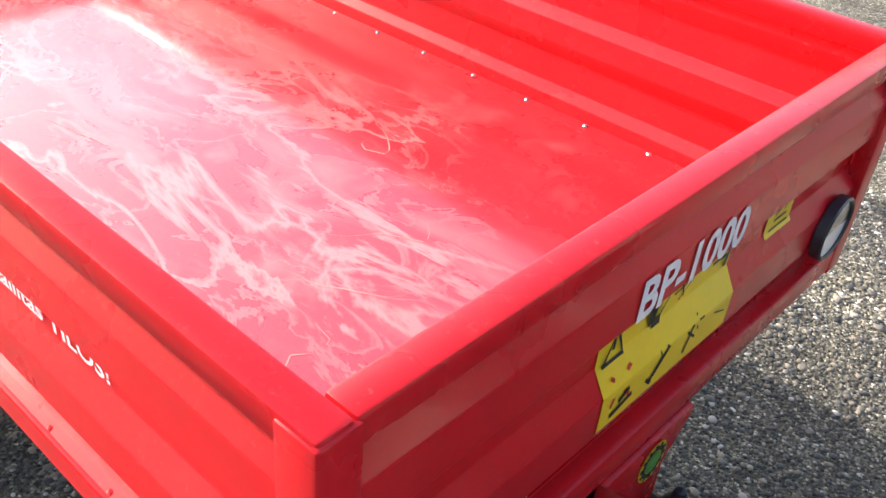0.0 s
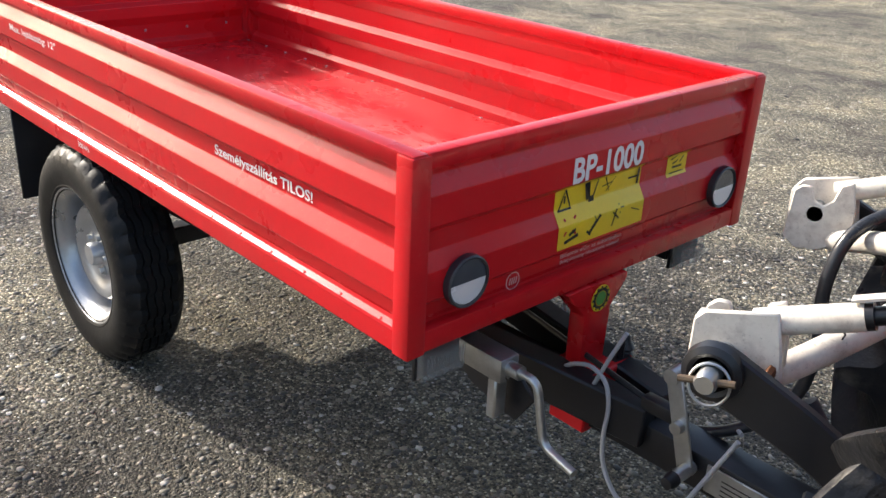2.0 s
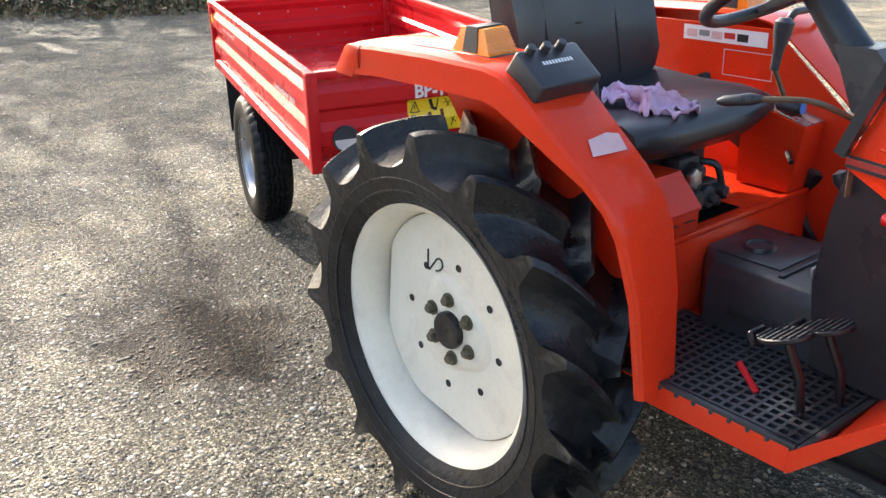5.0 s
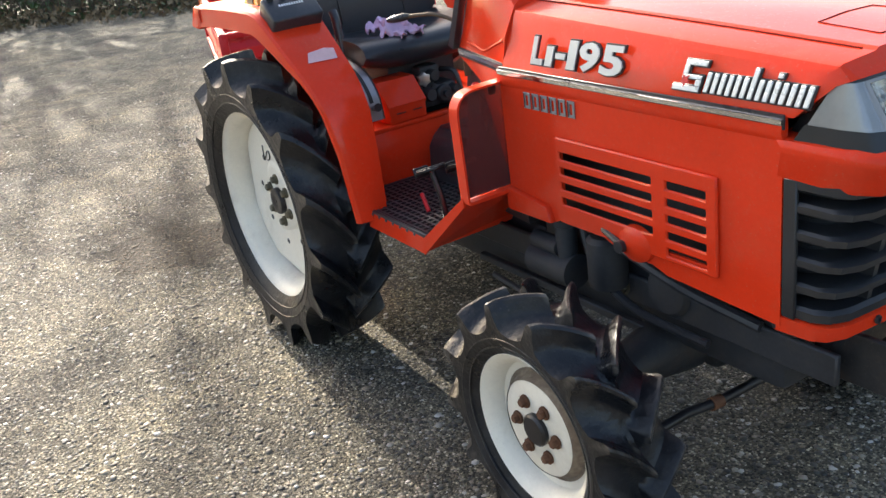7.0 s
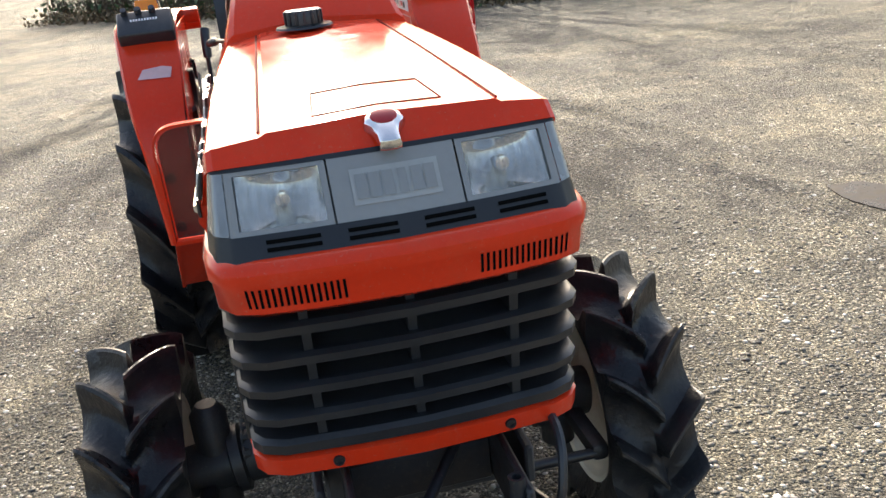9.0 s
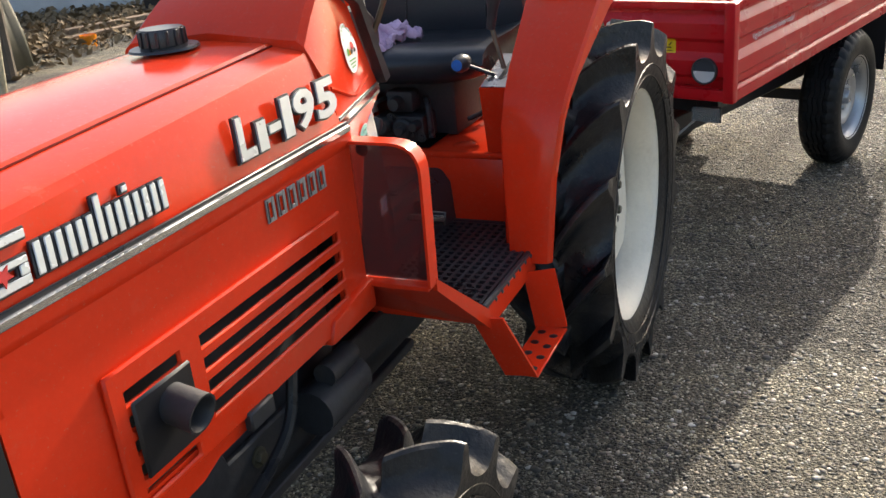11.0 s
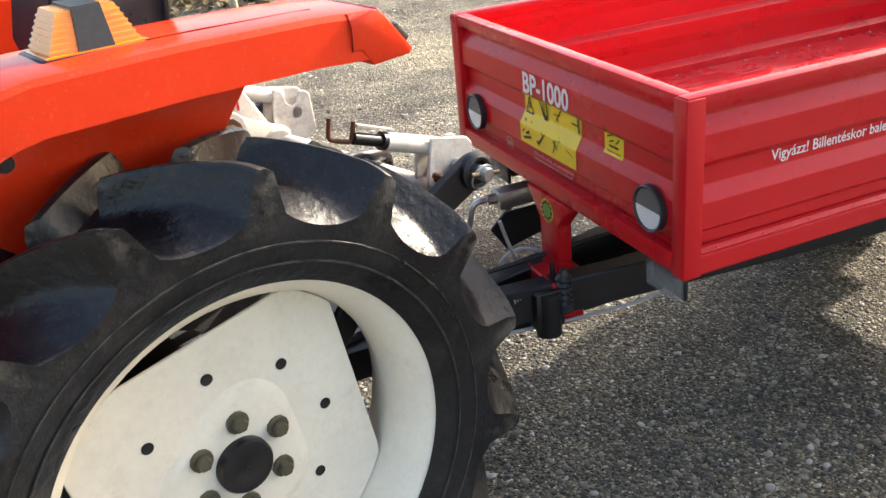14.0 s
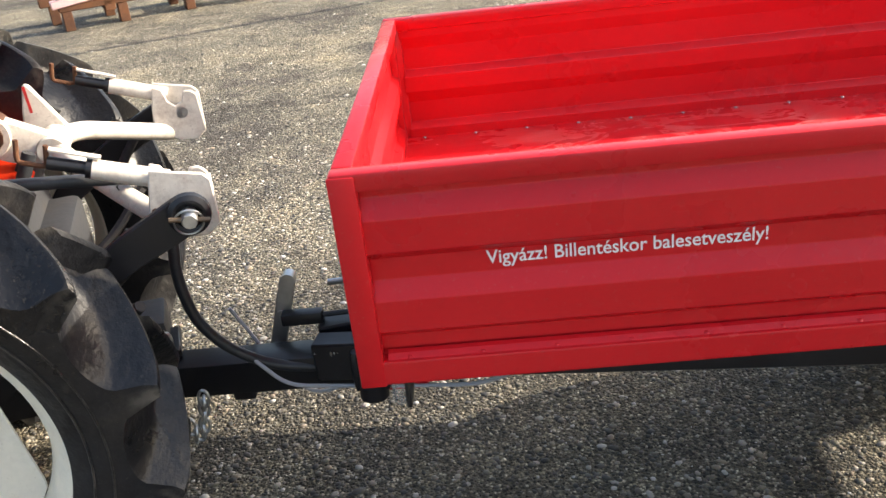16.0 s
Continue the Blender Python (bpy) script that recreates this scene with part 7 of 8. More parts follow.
for y, sg in ((-0.20, -1), (0.20, 1)):
    part("starter_motor", join(tube([(0.985, y, 0.475), (1.13, y, 0.475)], 0.042, 18), tube([(1.0, y + sg * 0.01, 0.530), (1.09, y + sg * 0.01, 0.530)], 0.022, 14)), M_ENGINE, tractor, "grimy starter-sized housing on the engine side")
    part("side_cover", moved(lathe([(0, 0.03), (0.050, 0.028), (0.058, 0.018), (0.060, 0.0)], 24), Matrix.Translation((1.385, y * 0.76, 0.50)) @ (Matrix() if sg > 0 else Matrix.Rotation(math.pi, 4, "Z"))), M_ENGINE, tractor, "round dark engine side cover")
    part("rubber_pipe", tube(fillet([(1.16, y, 0.60), (1.20, y * 1.04, 0.50), (1.32, y * 1.02, 0.44), (1.50, y * 0.9, 0.42)], 0.05, 5), 0.010, 8), M_PLASTIC, tractor)
    part("drain_plug", moved(bolt_head(0.012, 0.012), Matrix.Translation((1.25, y * 0.84, 0.465)) @ Matrix.Rotation(radians(-90 * sg), 4, "X")), M_BRONZE, tractor)
part("tie_tube", tube([(0.80, -0.21, 0.37), (1.30, -0.22, 0.33)], 0.008, 8), M_ENGINE, tractor)
part("front_axle", join(box(1.24, 1.44, -0.085, 0.085, 0.28, 0.46, 0.03, 3), *[moved(lathe([(0, 0.05), (0.082, 0.05), (0.080, 0.10), (0.058, 0.20), (0.052, 0.29), (0.066, 0.295), (0.066, 0.315), (0.050, 0.32), (0.050, 0.41), (0, 0.415)], 28), Matrix.Translation((1.333, 0, 0.352)) @ Matrix.Rotation(radians(180 if k else 0), 4, "Z") @ Matrix.Rotation(radians(-6), 4, "X")) for k in (0, 1)]), M_CAST, tractor, "dark cast front drive axle", smooth=35)
for s in (-1, 1):
    for k in range(4):
        part("axle_bolt", moved(bolt_head(0.009, 0.014), Matrix.Translation((1.333 + 0.052 * math.cos(0.6 + k * 0.65), s * 0.292, 0.322 + 0.052 * math.sin(0.6 + k * 0.65))) @ Matrix.Rotation(radians(-90 * -s), 4, "X")), M_ENGINE, tractor)
part("tie_rod", tube([(1.50, -0.36, 0.285), (1.505, -0.25, 0.292), (1.508, -0.16, 0.28), (1.52, 0.36, 0.28)], 0.011, 10), M_BLACK, tractor, "thin steering tie rod with rusty joint")
part("tie_joint", tube([(1.507, -0.185, 0.282), (1.508, -0.155, 0.28)], 0.0145, 10), M_RUST, tractor)
both("steering_knuckle", lambda: join(box(1.30, 1.53, -0.385, -0.350, 0.265, 0.30, 0.01, 2), moved(lathe([(0, -0.09), (0.035, -0.09), (0.035, 0.13), (0.02, 0.15), (0, 0.15)], 18, "z"), Matrix.Translation((1.333, -0.345, 0.30)))), M_CAST)
bracket = part("front_bracket", box(1.920, 1.932, -0.1115, 0.1115, 0.425, 0.520, 0.003), M_CAST, tractor, "dark open-topped cast front bracket")
part("bracket_cheek", box(1.70, 1.932, -0.124, -0.112, 0.425, 0.532, 0.004), M_CAST, bracket)
part("bracket_cheek", box(1.70, 1.932, 0.112, 0.124, 0.425, 0.532, 0.004), M_CAST, bracket)
part("bracket_rib", box(1.712, 1.730, -0.1115, 0.1115, 0.425, 0.500, 0.003), M_CAST, bracket)
part("bracket_lip", box(1.886, 1.9195, -0.1115, 0.1115, 0.422, 0.432, 0.003), M_CAST, bracket)
for x, y in ((1.912, -0.104), (1.912, 0.104)):
    part("bracket_boss", moved(lathe([(0.007, 0), (0.012, 0), (0.012, 0.122), (0.007, 0.122), (0.007, 0.09), (0, 0.09)], 18, "z"), Matrix.Translation((x, y, 0.424))), M_CAST, bracket)
for y in (-0.10, -0.05, 0.06, 0.10):
    part("bracket_hole", moved(lathe([(0, 0.0006), (0.007, 0.0006), (0.009, 0)], 14, "x"), Matrix.Translation((1.9322, y, 0.48 - 0.03 * (abs(y) > 0.09)))), M_INK, bracket)
part("bracket_strut", tube([(1.90, -0.075, 0.43), (1.73, 0.055, 0.50)], 0.009, 10), M_CAST, bracket)
part("front_hose", tube(fillet([(1.76, 0.19, 0.57), (1.86, 0.19, 0.56), (1.90, 0.17, 0.46), (1.80, 0.15, 0.44), (1.72, 0.14, 0.44)], 0.05, 6), 0.007, 8), M_PLASTIC, tractor)

# exhaust on the left side
part("exhaust_plate", box(1.452, 1.562, 0.2555, 0.262, 0.664, 0.772, 0.004), M_BLACK, tractor, "black exhaust heat plate")
part("exhaust_pipe", join(lathe([(0.020, 0.0), (0.026, 0.0), (0.027, 0.048), (0.024, 0.048), (0.021, 0.044), (0.019, 0.02), (0, 0.02)], 28)), M_ENGINE, tractor, "short dark exhaust outlet", at=Matrix.Translation((1.498, 0.258, 0.736)) @ Matrix.Rotation(radians(-12), 4, "X"))
part("bracket_clip", box(1.30, 1.36, 0.247, 0.262, 0.60, 0.63, 0.003), M_ENGINE, tractor)

# pressed fold along each cowl side
def cowl_fold(s):
    pts = []
    for a, b in (((0.958, 1.000), (0.872, 0.968)), ((0.872, 0.968), (0.845, 0.962)), ((0.845, 0.962), (0.735, 0.976))):
        for k in range(6):
            x, z = a[0] + (b[0] - a[0]) * k / 6, a[1] + (b[1] - a[1]) * k / 6
            pts.append((x, s * (lay_on(x, z) - 0.0012), z))
    return tube(pts, 0.0042, 8)


# stickers on the left cowl
def lay_on(x, z):
    """The left cowl's surface at a height and a length."""
    best = 0.0
    for ob in (cowl_part, cheeks[1], lowers[1]):
        tree = BVHTree.FromPolygons([v.co for v in ob.data.vertices], [p.vertices for p in ob.data.polygons])
        hit = tree.ray_cast(Vector((x, 0.6, z)), Vector((0, -1, 0)))
        if hit[0] is not None:
            best = max(best, hit[0].y)
    return best


for s in (-1, 1):
    part("cowl_fold", cowl_fold(s), M_ORANGE, cowl_part)


def side_disc(name, x, z, r, k, material, parent, lift, label=""):
    """A thin round or oval sticker that follows the sheet below it."""
    rings = []
    for q in (0.999, 0.87, 0.74, 0.61, 0.48, 0.35, 0.22, 0.10, 0.001):
        rings.append([(x + r * q * math.cos(a), lay_on(x + r * q * math.cos(a), z + r * k * q * math.sin(a)) + lift, z + r * k * q * math.sin(a)) for a in np.linspace(0, math.tau, 28, endpoint=False)])
    return part(name, loft(rings, caps=False), material, parent, label)


def side_bar(x, z, w, h, material, parent, lift):
    secs = [[(x + dx, lay_on(x + dx, z + dz) + lift, z + dz) for dz in (-h, h)] for dx in np.linspace(-w, w, 5)]
    return part("sticker_line", loft(secs, caps=False, ring=False), material, parent, smooth=0)


st = side_disc("round_sticker", 0.824, 1.040, 0.036, 1.20, M_PRINT, tractor, 0.0026, "white oval sticker with a small tractor picture")
for dx, dz, r, mt in ((-0.010, 0.003, 0.009, M_REDINK), (-0.020, -0.006, 0.005, M_INK), (-0.003, -0.006, 0.006, M_INK), (0.016, -0.004, 0.008, M_GREEN), (0.006, -0.006, 0.006, M_AMBER)):
    side_disc("sticker_picture", 0.824 + dx, 1.040 + dz, r, 0.8, mt, st, 0.0034)
for k in range(3):
    side_bar(0.824, 1.020 - 0.006 * k, 0.018 - 0.003 * k, 0.0011, M_GREEN, st, 0.0034)
for k in range(9):
    a = radians(30 + 15 * k)
    side_bar(0.824 + 0.029 * math.cos(a), 1.040 + 0.038 * math.sin(a), 0.0016, 0.0020, M_GREEN, st, 0.0034)
te = side_disc("teal_sticker", 0.820, 0.879, 0.036, 0.64, M_PRINT, tractor, 0.0008, "teal and white oval inspection sticker")
side_disc("sticker_field", 0.820, 0.879, 0.034, 0.62, M_TEAL, te, 0.0013)
side_bar(0.820, 0.878, 0.030, 0.0055, M_PRINT, te, 0.0018)
for k in range(6):
    side_bar(0.844 - 0.0096 * k, 0.878, 0.0033, 0.0034, M_INK, te, 0.0023)
for k in range(4):
    side_bar(0.832 - 0.0075 * k, 0.891, 0.0022, 0.0022, M_INK, te, 0.0023)
bl = side_disc("blue_sticker", 0.764, 0.889, 0.010, 1.55, M_BLUE, tractor, 0.0008, "small blue oval sticker")
for k in range(3):
    side_bar(0.764, 0.895 - 0.007 * k, 0.0055, 0.0014, M_PRINT, bl, 0.0016)
part("white_label", moved(box(-0.02, 0.02, -0.0006, 0.0006, -0.018, 0.018, 0), Matrix.Translation((0.704, 0.1525, 0.698)) @ Matrix.Rotation(radians(9), 4, "Z")), M_PRINT, tractor, "white paper label")
part("label_line", moved(join(*[box(-0.014, 0.010 - 0.004 * (k % 2), 0.0008, 0.0012, 0.010 - 0.006 * k, 0.0115 - 0.006 * k, 0) for k in range(4)]), Matrix.Translation((0.704, 0.1525, 0.698)) @ Matrix.Rotation(radians(9), 4, "Z")), M_BLUE, tractor)


# ---- rear linkage ----
part("hitch_bracket", join(box(-0.42, -0.22, -0.06, 0.06, 0.28, 0.40, 0.01, 2), box(-0.30, -0.22, -0.16, 0.16, 0.35, 0.62, 0.015, 2)), M_ENGINE, tractor, "dark rear hitch and hydraulic housing")
YL = 0.035
apex = Vector((-0.316, 0.045, 0.788))
root = part("arm_root", join(moved(lathe([(0, -0.024), (0.036, -0.024), (0.038, -0.020), (0.038, 0.020), (0.036, 0.024), (0, 0.024)], 28), Matrix.Translation((-0.222, 0.075, 0.830))),
                             prism(fillet([(-0.20, 0.80), (-0.205, 0.862), (-0.235, 0.862), (-0.300, 0.825), (-0.335, 0.805), (-0.330, 0.765), (-0.26, 0.772), (-0.20, 0.80)], 0.012, 3)[:-1], "y", 0.058, 0.092, 0.004, 2)), M_WORNWHITE, tractor, "white lift-arm root with rust stains")
part("root_bolt", moved(bolt_head(0.018, 0.014), Matrix.Translation((-0.222, 0.0995, 0.830)) @ Matrix.Rotation(radians(-90), 4, "X")), M_RUST, root)
part("root_rust", moved(lathe([(0.0365, -0.0245), (0.0385, -0.020), (0.0385, 0.012), (0.038, 0.014)], 28), Matrix.Translation((-0.2215, 0.075, 0.8305))), M_RUST, root)
part("lift_yoke_boss", moved(lathe([(0, -0.055), (0.024, -0.055), (0.026, -0.05), (0.026, 0.05), (0.024, 0.055), (0, 0.055)], 24), Matrix.Translation(apex)), M_WORNWHITE, tractor, "white cross boss joining both lift arms")
fin = part("stay_fin", prism([(-0.265, 0.800), (-0.272, 0.842), (-0.284, 0.890), (-0.293, 0.890), (-0.345, 0.800)], "y", 0.004, 0.018, 0.003), M_WORNWHITE, tractor, "upright white stop fin")
part("fin_mark", prism([(-0.2835, 0.888), (-0.2885, 0.888), (-0.290, 0.840), (-0.285, 0.840)], "y", 0.0182, 0.0188), M_REDINK, fin)
part("tie_bar", tube([(-0.315, 0.0, 0.790), (-0.20, -0.06, 0.800), (-0.13, -0.08, 0.840)], 0.017, 14), M_WORNWHITE, tractor, "white rocker bar of the lift")
for s in (-1, 1):
    y = lambda d: YL + s * d
    arm = part("lift_arm", tube(fillet([apex + Vector((0, s * 0.02, 0)), (-0.345, y(0.09), 0.776), (-0.455, y(0.215), 0.715), (-0.505, y(0.262), 0.690), (-0.520, y(0.272), 0.715)], 0.045, 6), 0.0175, 16), M_WORNWHITE, tractor, "chipped white tubular lift arm", smooth=60)
    for k in range(3):
        part("arm_mark", moved(tube([(0, 0, -0.008), (0.004, 0, 0.004), (-0.002, 0, 0.010)], 0.0013, 5), Matrix.Translation((-0.40 - 0.012 * k, y(0.152 + 0.014 * k) + s * 0.013, 0.758 - 0.006 * k))), M_INK, arm)
    part("stay_tube", tube([(-0.400, y(0.262), 0.809), (-0.508, y(0.262), 0.770)], 0.0160, 18), M_WORNWHITE, tractor, "chipped white stay tube")
    part("stay_strip", strip((-0.348, y(0.262), 0.853), (-0.418, y(0.262), 0.826), (0, 0.008, 0), 0.003), M_WORNWHITE, tractor)
    part("stay_rod", join(tube([(-0.340, y(0.262), 0.831), (-0.404, y(0.262), 0.808)], 0.0105, 14), tube([(-0.392, y(0.262), 0.812), (-0.405, y(0.262), 0.8075)], 0.0155, 14)), M_BLACK, tractor)
    part("stay_hook", tube(fillet([(-0.305, y(0.256), 0.872), (-0.298, y(0.256), 0.838), (-0.338, y(0.260), 0.824), (-0.345, y(0.262), 0.858)], 0.008, 3), 0.0042, 8), M_RUST, tractor)
    yoke = [(-0.482, 0.796), (-0.500, 0.788), (-0.507, 0.762), (-0.520, 0.750), (-0.534, 0.756), (-0.541, 0.778), (-0.556, 0.778), (-0.567, 0.768), (-0.572, 0.690), (-0.550, 0.672), (-0.515, 0.676), (-0.492, 0.690), (-0.480, 0.705), (-0.470, 0.716), (-0.472, 0.750)]
    full = [(-0.482, 0.796), (-0.560, 0.778), (-0.571, 0.765), (-0.572, 0.690), (-0.550, 0.672), (-0.515, 0.676), (-0.492, 0.692), (-0.494, 0.706), (-0.484, 0.712), (-0.476, 0.702), (-0.466, 0.712), (-0.472, 0.750)]
    pl = part("pin_plate", prism(full, "y", *sorted((y(0.276), y(0.284))), 0.002), M_WORNWHITE, tractor, "white pin plate with rust-edged cut-out")
    part("pin_plate", prism(yoke, "y", *sorted((y(0.240), y(0.248))), 0.002), M_WORNWHITE, tractor, "white pin plate with rust-edged cut-out")
    part("plate_web", box(-0.572, -0.564, *sorted((y(0.249), y(0.275))), 0.700, 0.765, 0.001), M_WORNWHITE, pl)
    part("latch_spring", tube([(-0.478 + 0.004 * math.cos(k * 0.9), y(0.288) + s * 0.0006 * k, 0.728 + 0.008 * math.sin(k * 0.9)) for k in range(40)], 0.0018, 5), M_RUST, pl)
    lower = prism(fillet([(-0.562, 0.735), (-0.550, 0.764), (-0.520, 0.766), (-0.42, 0.716), (-0.24, 0.600), (-0.14, 0.470), (-0.17, 0.455), (-0.27, 0.555), (-0.43, 0.655), (-0.545, 0.706), (-0.562, 0.735)], 0.018, 3)[:-1], "y", *sorted((y(0.318), y(0.334))), 0.003)
    la = part("lower_link", lower, M_BLACK, tractor, "black flat lower lift link")
    pc = Matrix.Translation((-0.530, y(0.330), 0.735))
    sgn = Matrix() if s > 0 else Matrix.Rotation(math.pi, 4, "Z")
    part("pin_collar", moved(lathe([(0, 0.004), (0.020, 0.004), (0.021, 0.014), (0.026, 0.016), (0.033, 0.012), (0.034, 0.0)], 30), pc @ sgn), M_BLACK, la)
    part("pin", moved(lathe([(0, -0.09), (0.0125, -0.09), (0.0125, 0.036), (0.0105, 0.040), (0, 0.040)], 18), pc @ sgn), M_ZINC, la)
    part("pin_ring", moved(tube([(0.022 * math.cos(a), 0.022 * math.sin(a) * 0.3, 0.022 * math.sin(a)) for a in np.linspace(0, math.tau, 24, endpoint=False)], 0.0018, 6, closed=True), pc @ Matrix.Translation((0.002, s * 0.024, -0.006))), M_ZINC, la)
    part("cotter", tube([(-0.560, y(0.360), 0.730), (-0.500, y(0.360), 0.741)], 0.0042, 8), M_HANDWOOD, la)
    part("lift_rod", tube([(-0.435, y(0.285), 0.705), (-0.36, y(0.29), 0.60)], 0.010, 10), M_ENGINE, tractor)
    part("check_chain", tube(fillet([(-0.24, y(0.16), 0.44), (-0.34, y(0.24), 0.50), (-0.42, y(0.30), 0.58)], 0.03, 4), 0.010, 8), M_ENGINE, tractor)
part("lift_cylinder", join(tube([(-0.17, 0.16, 0.58), (-0.255, 0.135, 0.74)], 0.026, 16), tube([(-0.25, 0.137, 0.73), (-0.285, 0.125, 0.80)], 0.012, 12)), M_ENGINE, tractor, "dark hydraulic lift cylinder")
part("lift_cylinder", join(tube([(-0.17, -0.10, 0.60), (-0.26, -0.13, 0.75)], 0.026, 16), tube([(-0.255, -0.128, 0.74), (-0.30, -0.15, 0.80)], 0.012, 12)), M_ENGINE, tractor, "dark hydraulic lift cylinder")
part("valve_block", join(box(-0.20, -0.10, 0.02, 0.14, 0.70, 0.80, 0.008, 2), tube([(-0.15, 0.10, 0.80), (-0.15, 0.11, 0.85)], 0.018, 14)), M_ENGINE, tractor, "grimy hydraulic valve block")
for k in range(3):
    part("spool_ring", moved(tube([(0.020 * math.cos(a), 0, 0.030 * math.sin(a)) for a in np.linspace(0, math.tau, 20, endpoint=False)], 0.004, 6, closed=True), Matrix.Translation((-0.165 + 0.018 * k, 0.16 - 0.01 * k, 0.845 + 0.01 * k))), M_ZINC, tractor)
part("black_hose", tube(fillet([(-0.08, 0.22, 0.80), (-0.26, 0.285, 0.803), (-0.40, 0.270, 0.782), (-0.470, 0.20, 0.745), (-0.486, 0.175, 0.66), (-0.472, 0.185, 0.545), (-0.487, 0.19, 0.455), (-0.532, 0.195, 0.388), (-0.606, 0.200, 0.333), (-0.751, 0.215, 0.300), (-0.90, 0.25, 0.30)], 0.05, 8), 0.0105, 12), M_PLASTIC, tractor, "thick black hydraulic hose looping to the drawbar")
part("hitch_yoke", join(box(-0.44, -0.34, 0.0, 0.10, 0.265, 0.285, 0.004), box(-0.44, -0.34, 0.0, 0.10, 0.335, 0.355, 0.004), tube([(-0.40, 0.06, 0.25), (-0.40, 0.06, 0.38)], 0.012, 12)), M_BLACK, tractor)

# cloth on the seat
rng = random.Random(11)
secs = []
n = 44
for i in range(n):
    u = i / (n - 1)
    row = []
    for k in range(40):
        v = k / 39
        x = 0.198 + 0.185 * (u - 0.5) + 0.015 * math.sin(9 * v + 2)
        y = -0.062 + 0.100 * (v - 0.5) + 0.018 * math.sin(7 * u)
        h = 0.026 * (1 + noise.noise((u * 3.1, v * 2.6, 0.3)) * 1.5) * math.sin(math.pi * u) ** 0.4 * math.sin(math.pi * v) ** 0.4 + 0.034 * abs(noise.noise((u * 7.5, v * 5.2, 4.0))) + 0.016 * abs(noise.noise((u * 16, v * 11, 9.0)))
        row.append((x + 0.034 * noise.noise((u * 4, v * 4, 7.0)), y + 0.034 * noise.noise((u * 4, v * 4, 2.0)), 0.925 + h))
    secs.append(row)
bm = loft(secs, caps=False, ring=False)
cloth = part("cleaning_cloth", bm, M_CLOTH, None, smooth=70)
mod = cloth.modifiers.new("thickness", "SOLIDIFY")
mod.thickness = 0.003
tagged(cloth, "crumpled lilac cleaning cloth lying on the black seat", "cloth")


# ---- yard edge ----
def stems_and_leaves(name, label, category, place, count, leaves, seed, stem_m, leaf_ms, high, leaf_size=0.05):
    """A thicket of thin bent stems with small leaves, uneven and full of gaps."""
    rng = random.Random(seed)
    sv, sf, lv, lf = [], [], [], []
    for _ in range(count):
        x, y = place(rng)
        h = high * rng.uniform(0.35, 1.0)
        dx, dy = rng.gauss(0, 0.55) * h, rng.gauss(0, 0.55) * h
        pts = [(x + dx * u * u, y + dy * u * u, h * u - 0.02) for u in (0, 0.35, 0.7, 1.0)]
        r = rng.uniform(0.003, 0.011)
        b = len(sv)
        for i, p in enumerate(pts):
            w = r * (1 - 0.22 * i)
            sv += [(p[0] + w * math.cos(k * 2.094), p[1] + w * math.sin(k * 2.094), p[2]) for k in range(3)]
        for i in range(3):
            for k in range(3):
                sf.append((b + 3 * i + k, b + 3 * i + (k + 1) % 3, b + 3 * i + 3 + (k + 1) % 3, b + 3 * i + 3 + k))
    for _ in range(leaves):
        x, y = place(rng)
        z = high * rng.random() ** 1.6 * 0.9
        c = Vector((x + rng.uniform(-0.3, 0.3), y + rng.uniform(-0.3, 0.3), max(0.02, z)))
        s = leaf_size * rng.uniform(0.5, 1.4)
        m = Euler((rng.uniform(-1, 1), rng.uniform(-1, 1), rng.uniform(0, 6.3))).to_matrix()
        b = len(lv)
        lv += [tuple(c + m @ Vector(q)) for q in ((-s, 0, 0), (0, -s * 0.55, s * 0.12), (s, 0, 0), (0, s * 0.55, s * 0.12))]
        lf.append((b, b + 1, b + 2, b + 3))
    out = []
    for nm, v, f, mt in ((name, sv, sf, stem_m), ("foliage", lv, lf, leaf_ms)):
        me = bpy.data.meshes.new(nm)
        me.from_pydata(v, [], f)
        me.materials.append(mt)
        out.append(new(nm, me))
    out[1].parent = out[0]
    out[1]["kind"] = "stuff"
    return tagged(out[0], label, category, kind="stuff")


A, B, C = Vector((-14.4, -1.5)), Vector((-9.55, 2.75)), Vector((-7.7, 10.0))


def hedge_place(rng):
    u = rng.uniform(-0.6, 2.0)
    p = (A.lerp(B, u) if u < 1 else B.lerp(C, u - 1)) + Vector((-0.66, 0.60)) * rng.random() ** 1.5 * 2.6
    return p.x, p.y


stems_and_leaves("hedge_thicket", "leafless tangled hedge with patches of dark ivy", "hedge", hedge_place, 2400, 16000, 21, M_BARK, M_LEAF, 1.9)


def grass_place(rng):
    u = rng.uniform(-0.6, 2.0)
    p = (A.lerp(B, u) if u < 1 else B.lerp(C, u - 1)) + Vector((-0.66, 0.60)) * rng.uniform(-0.5, 0.7)
    return p.x, p.y


stems_and_leaves("verge_litter", "dry leaves and weeds along the hedge foot", "undergrowth", grass_place, 500, 5000, 22, M_DRYLEAF, M_DRYLEAF, 0.22, 0.045)


def litter_place(rng):
    return rng.uniform(-9.5, -2.6), rng.uniform(-9.5, -5.6)


stems_and_leaves("rubble_strip", "shaded strip of dead leaves, twigs and pale rubble", "undergrowth", litter_place, 700, 7000, 23, M_BARK, M_DRYLEAF, 0.10, 0.05)


def bank(rng):
    return rng.uniform(-14, 6), rng.uniform(-12.5, -10.0)


stems_and_leaves("far_thicket", "leafless thicket beyond the yard", "hedge", bank, 1500, 5000, 24, M_BARK, M_LEAF, 2.2)


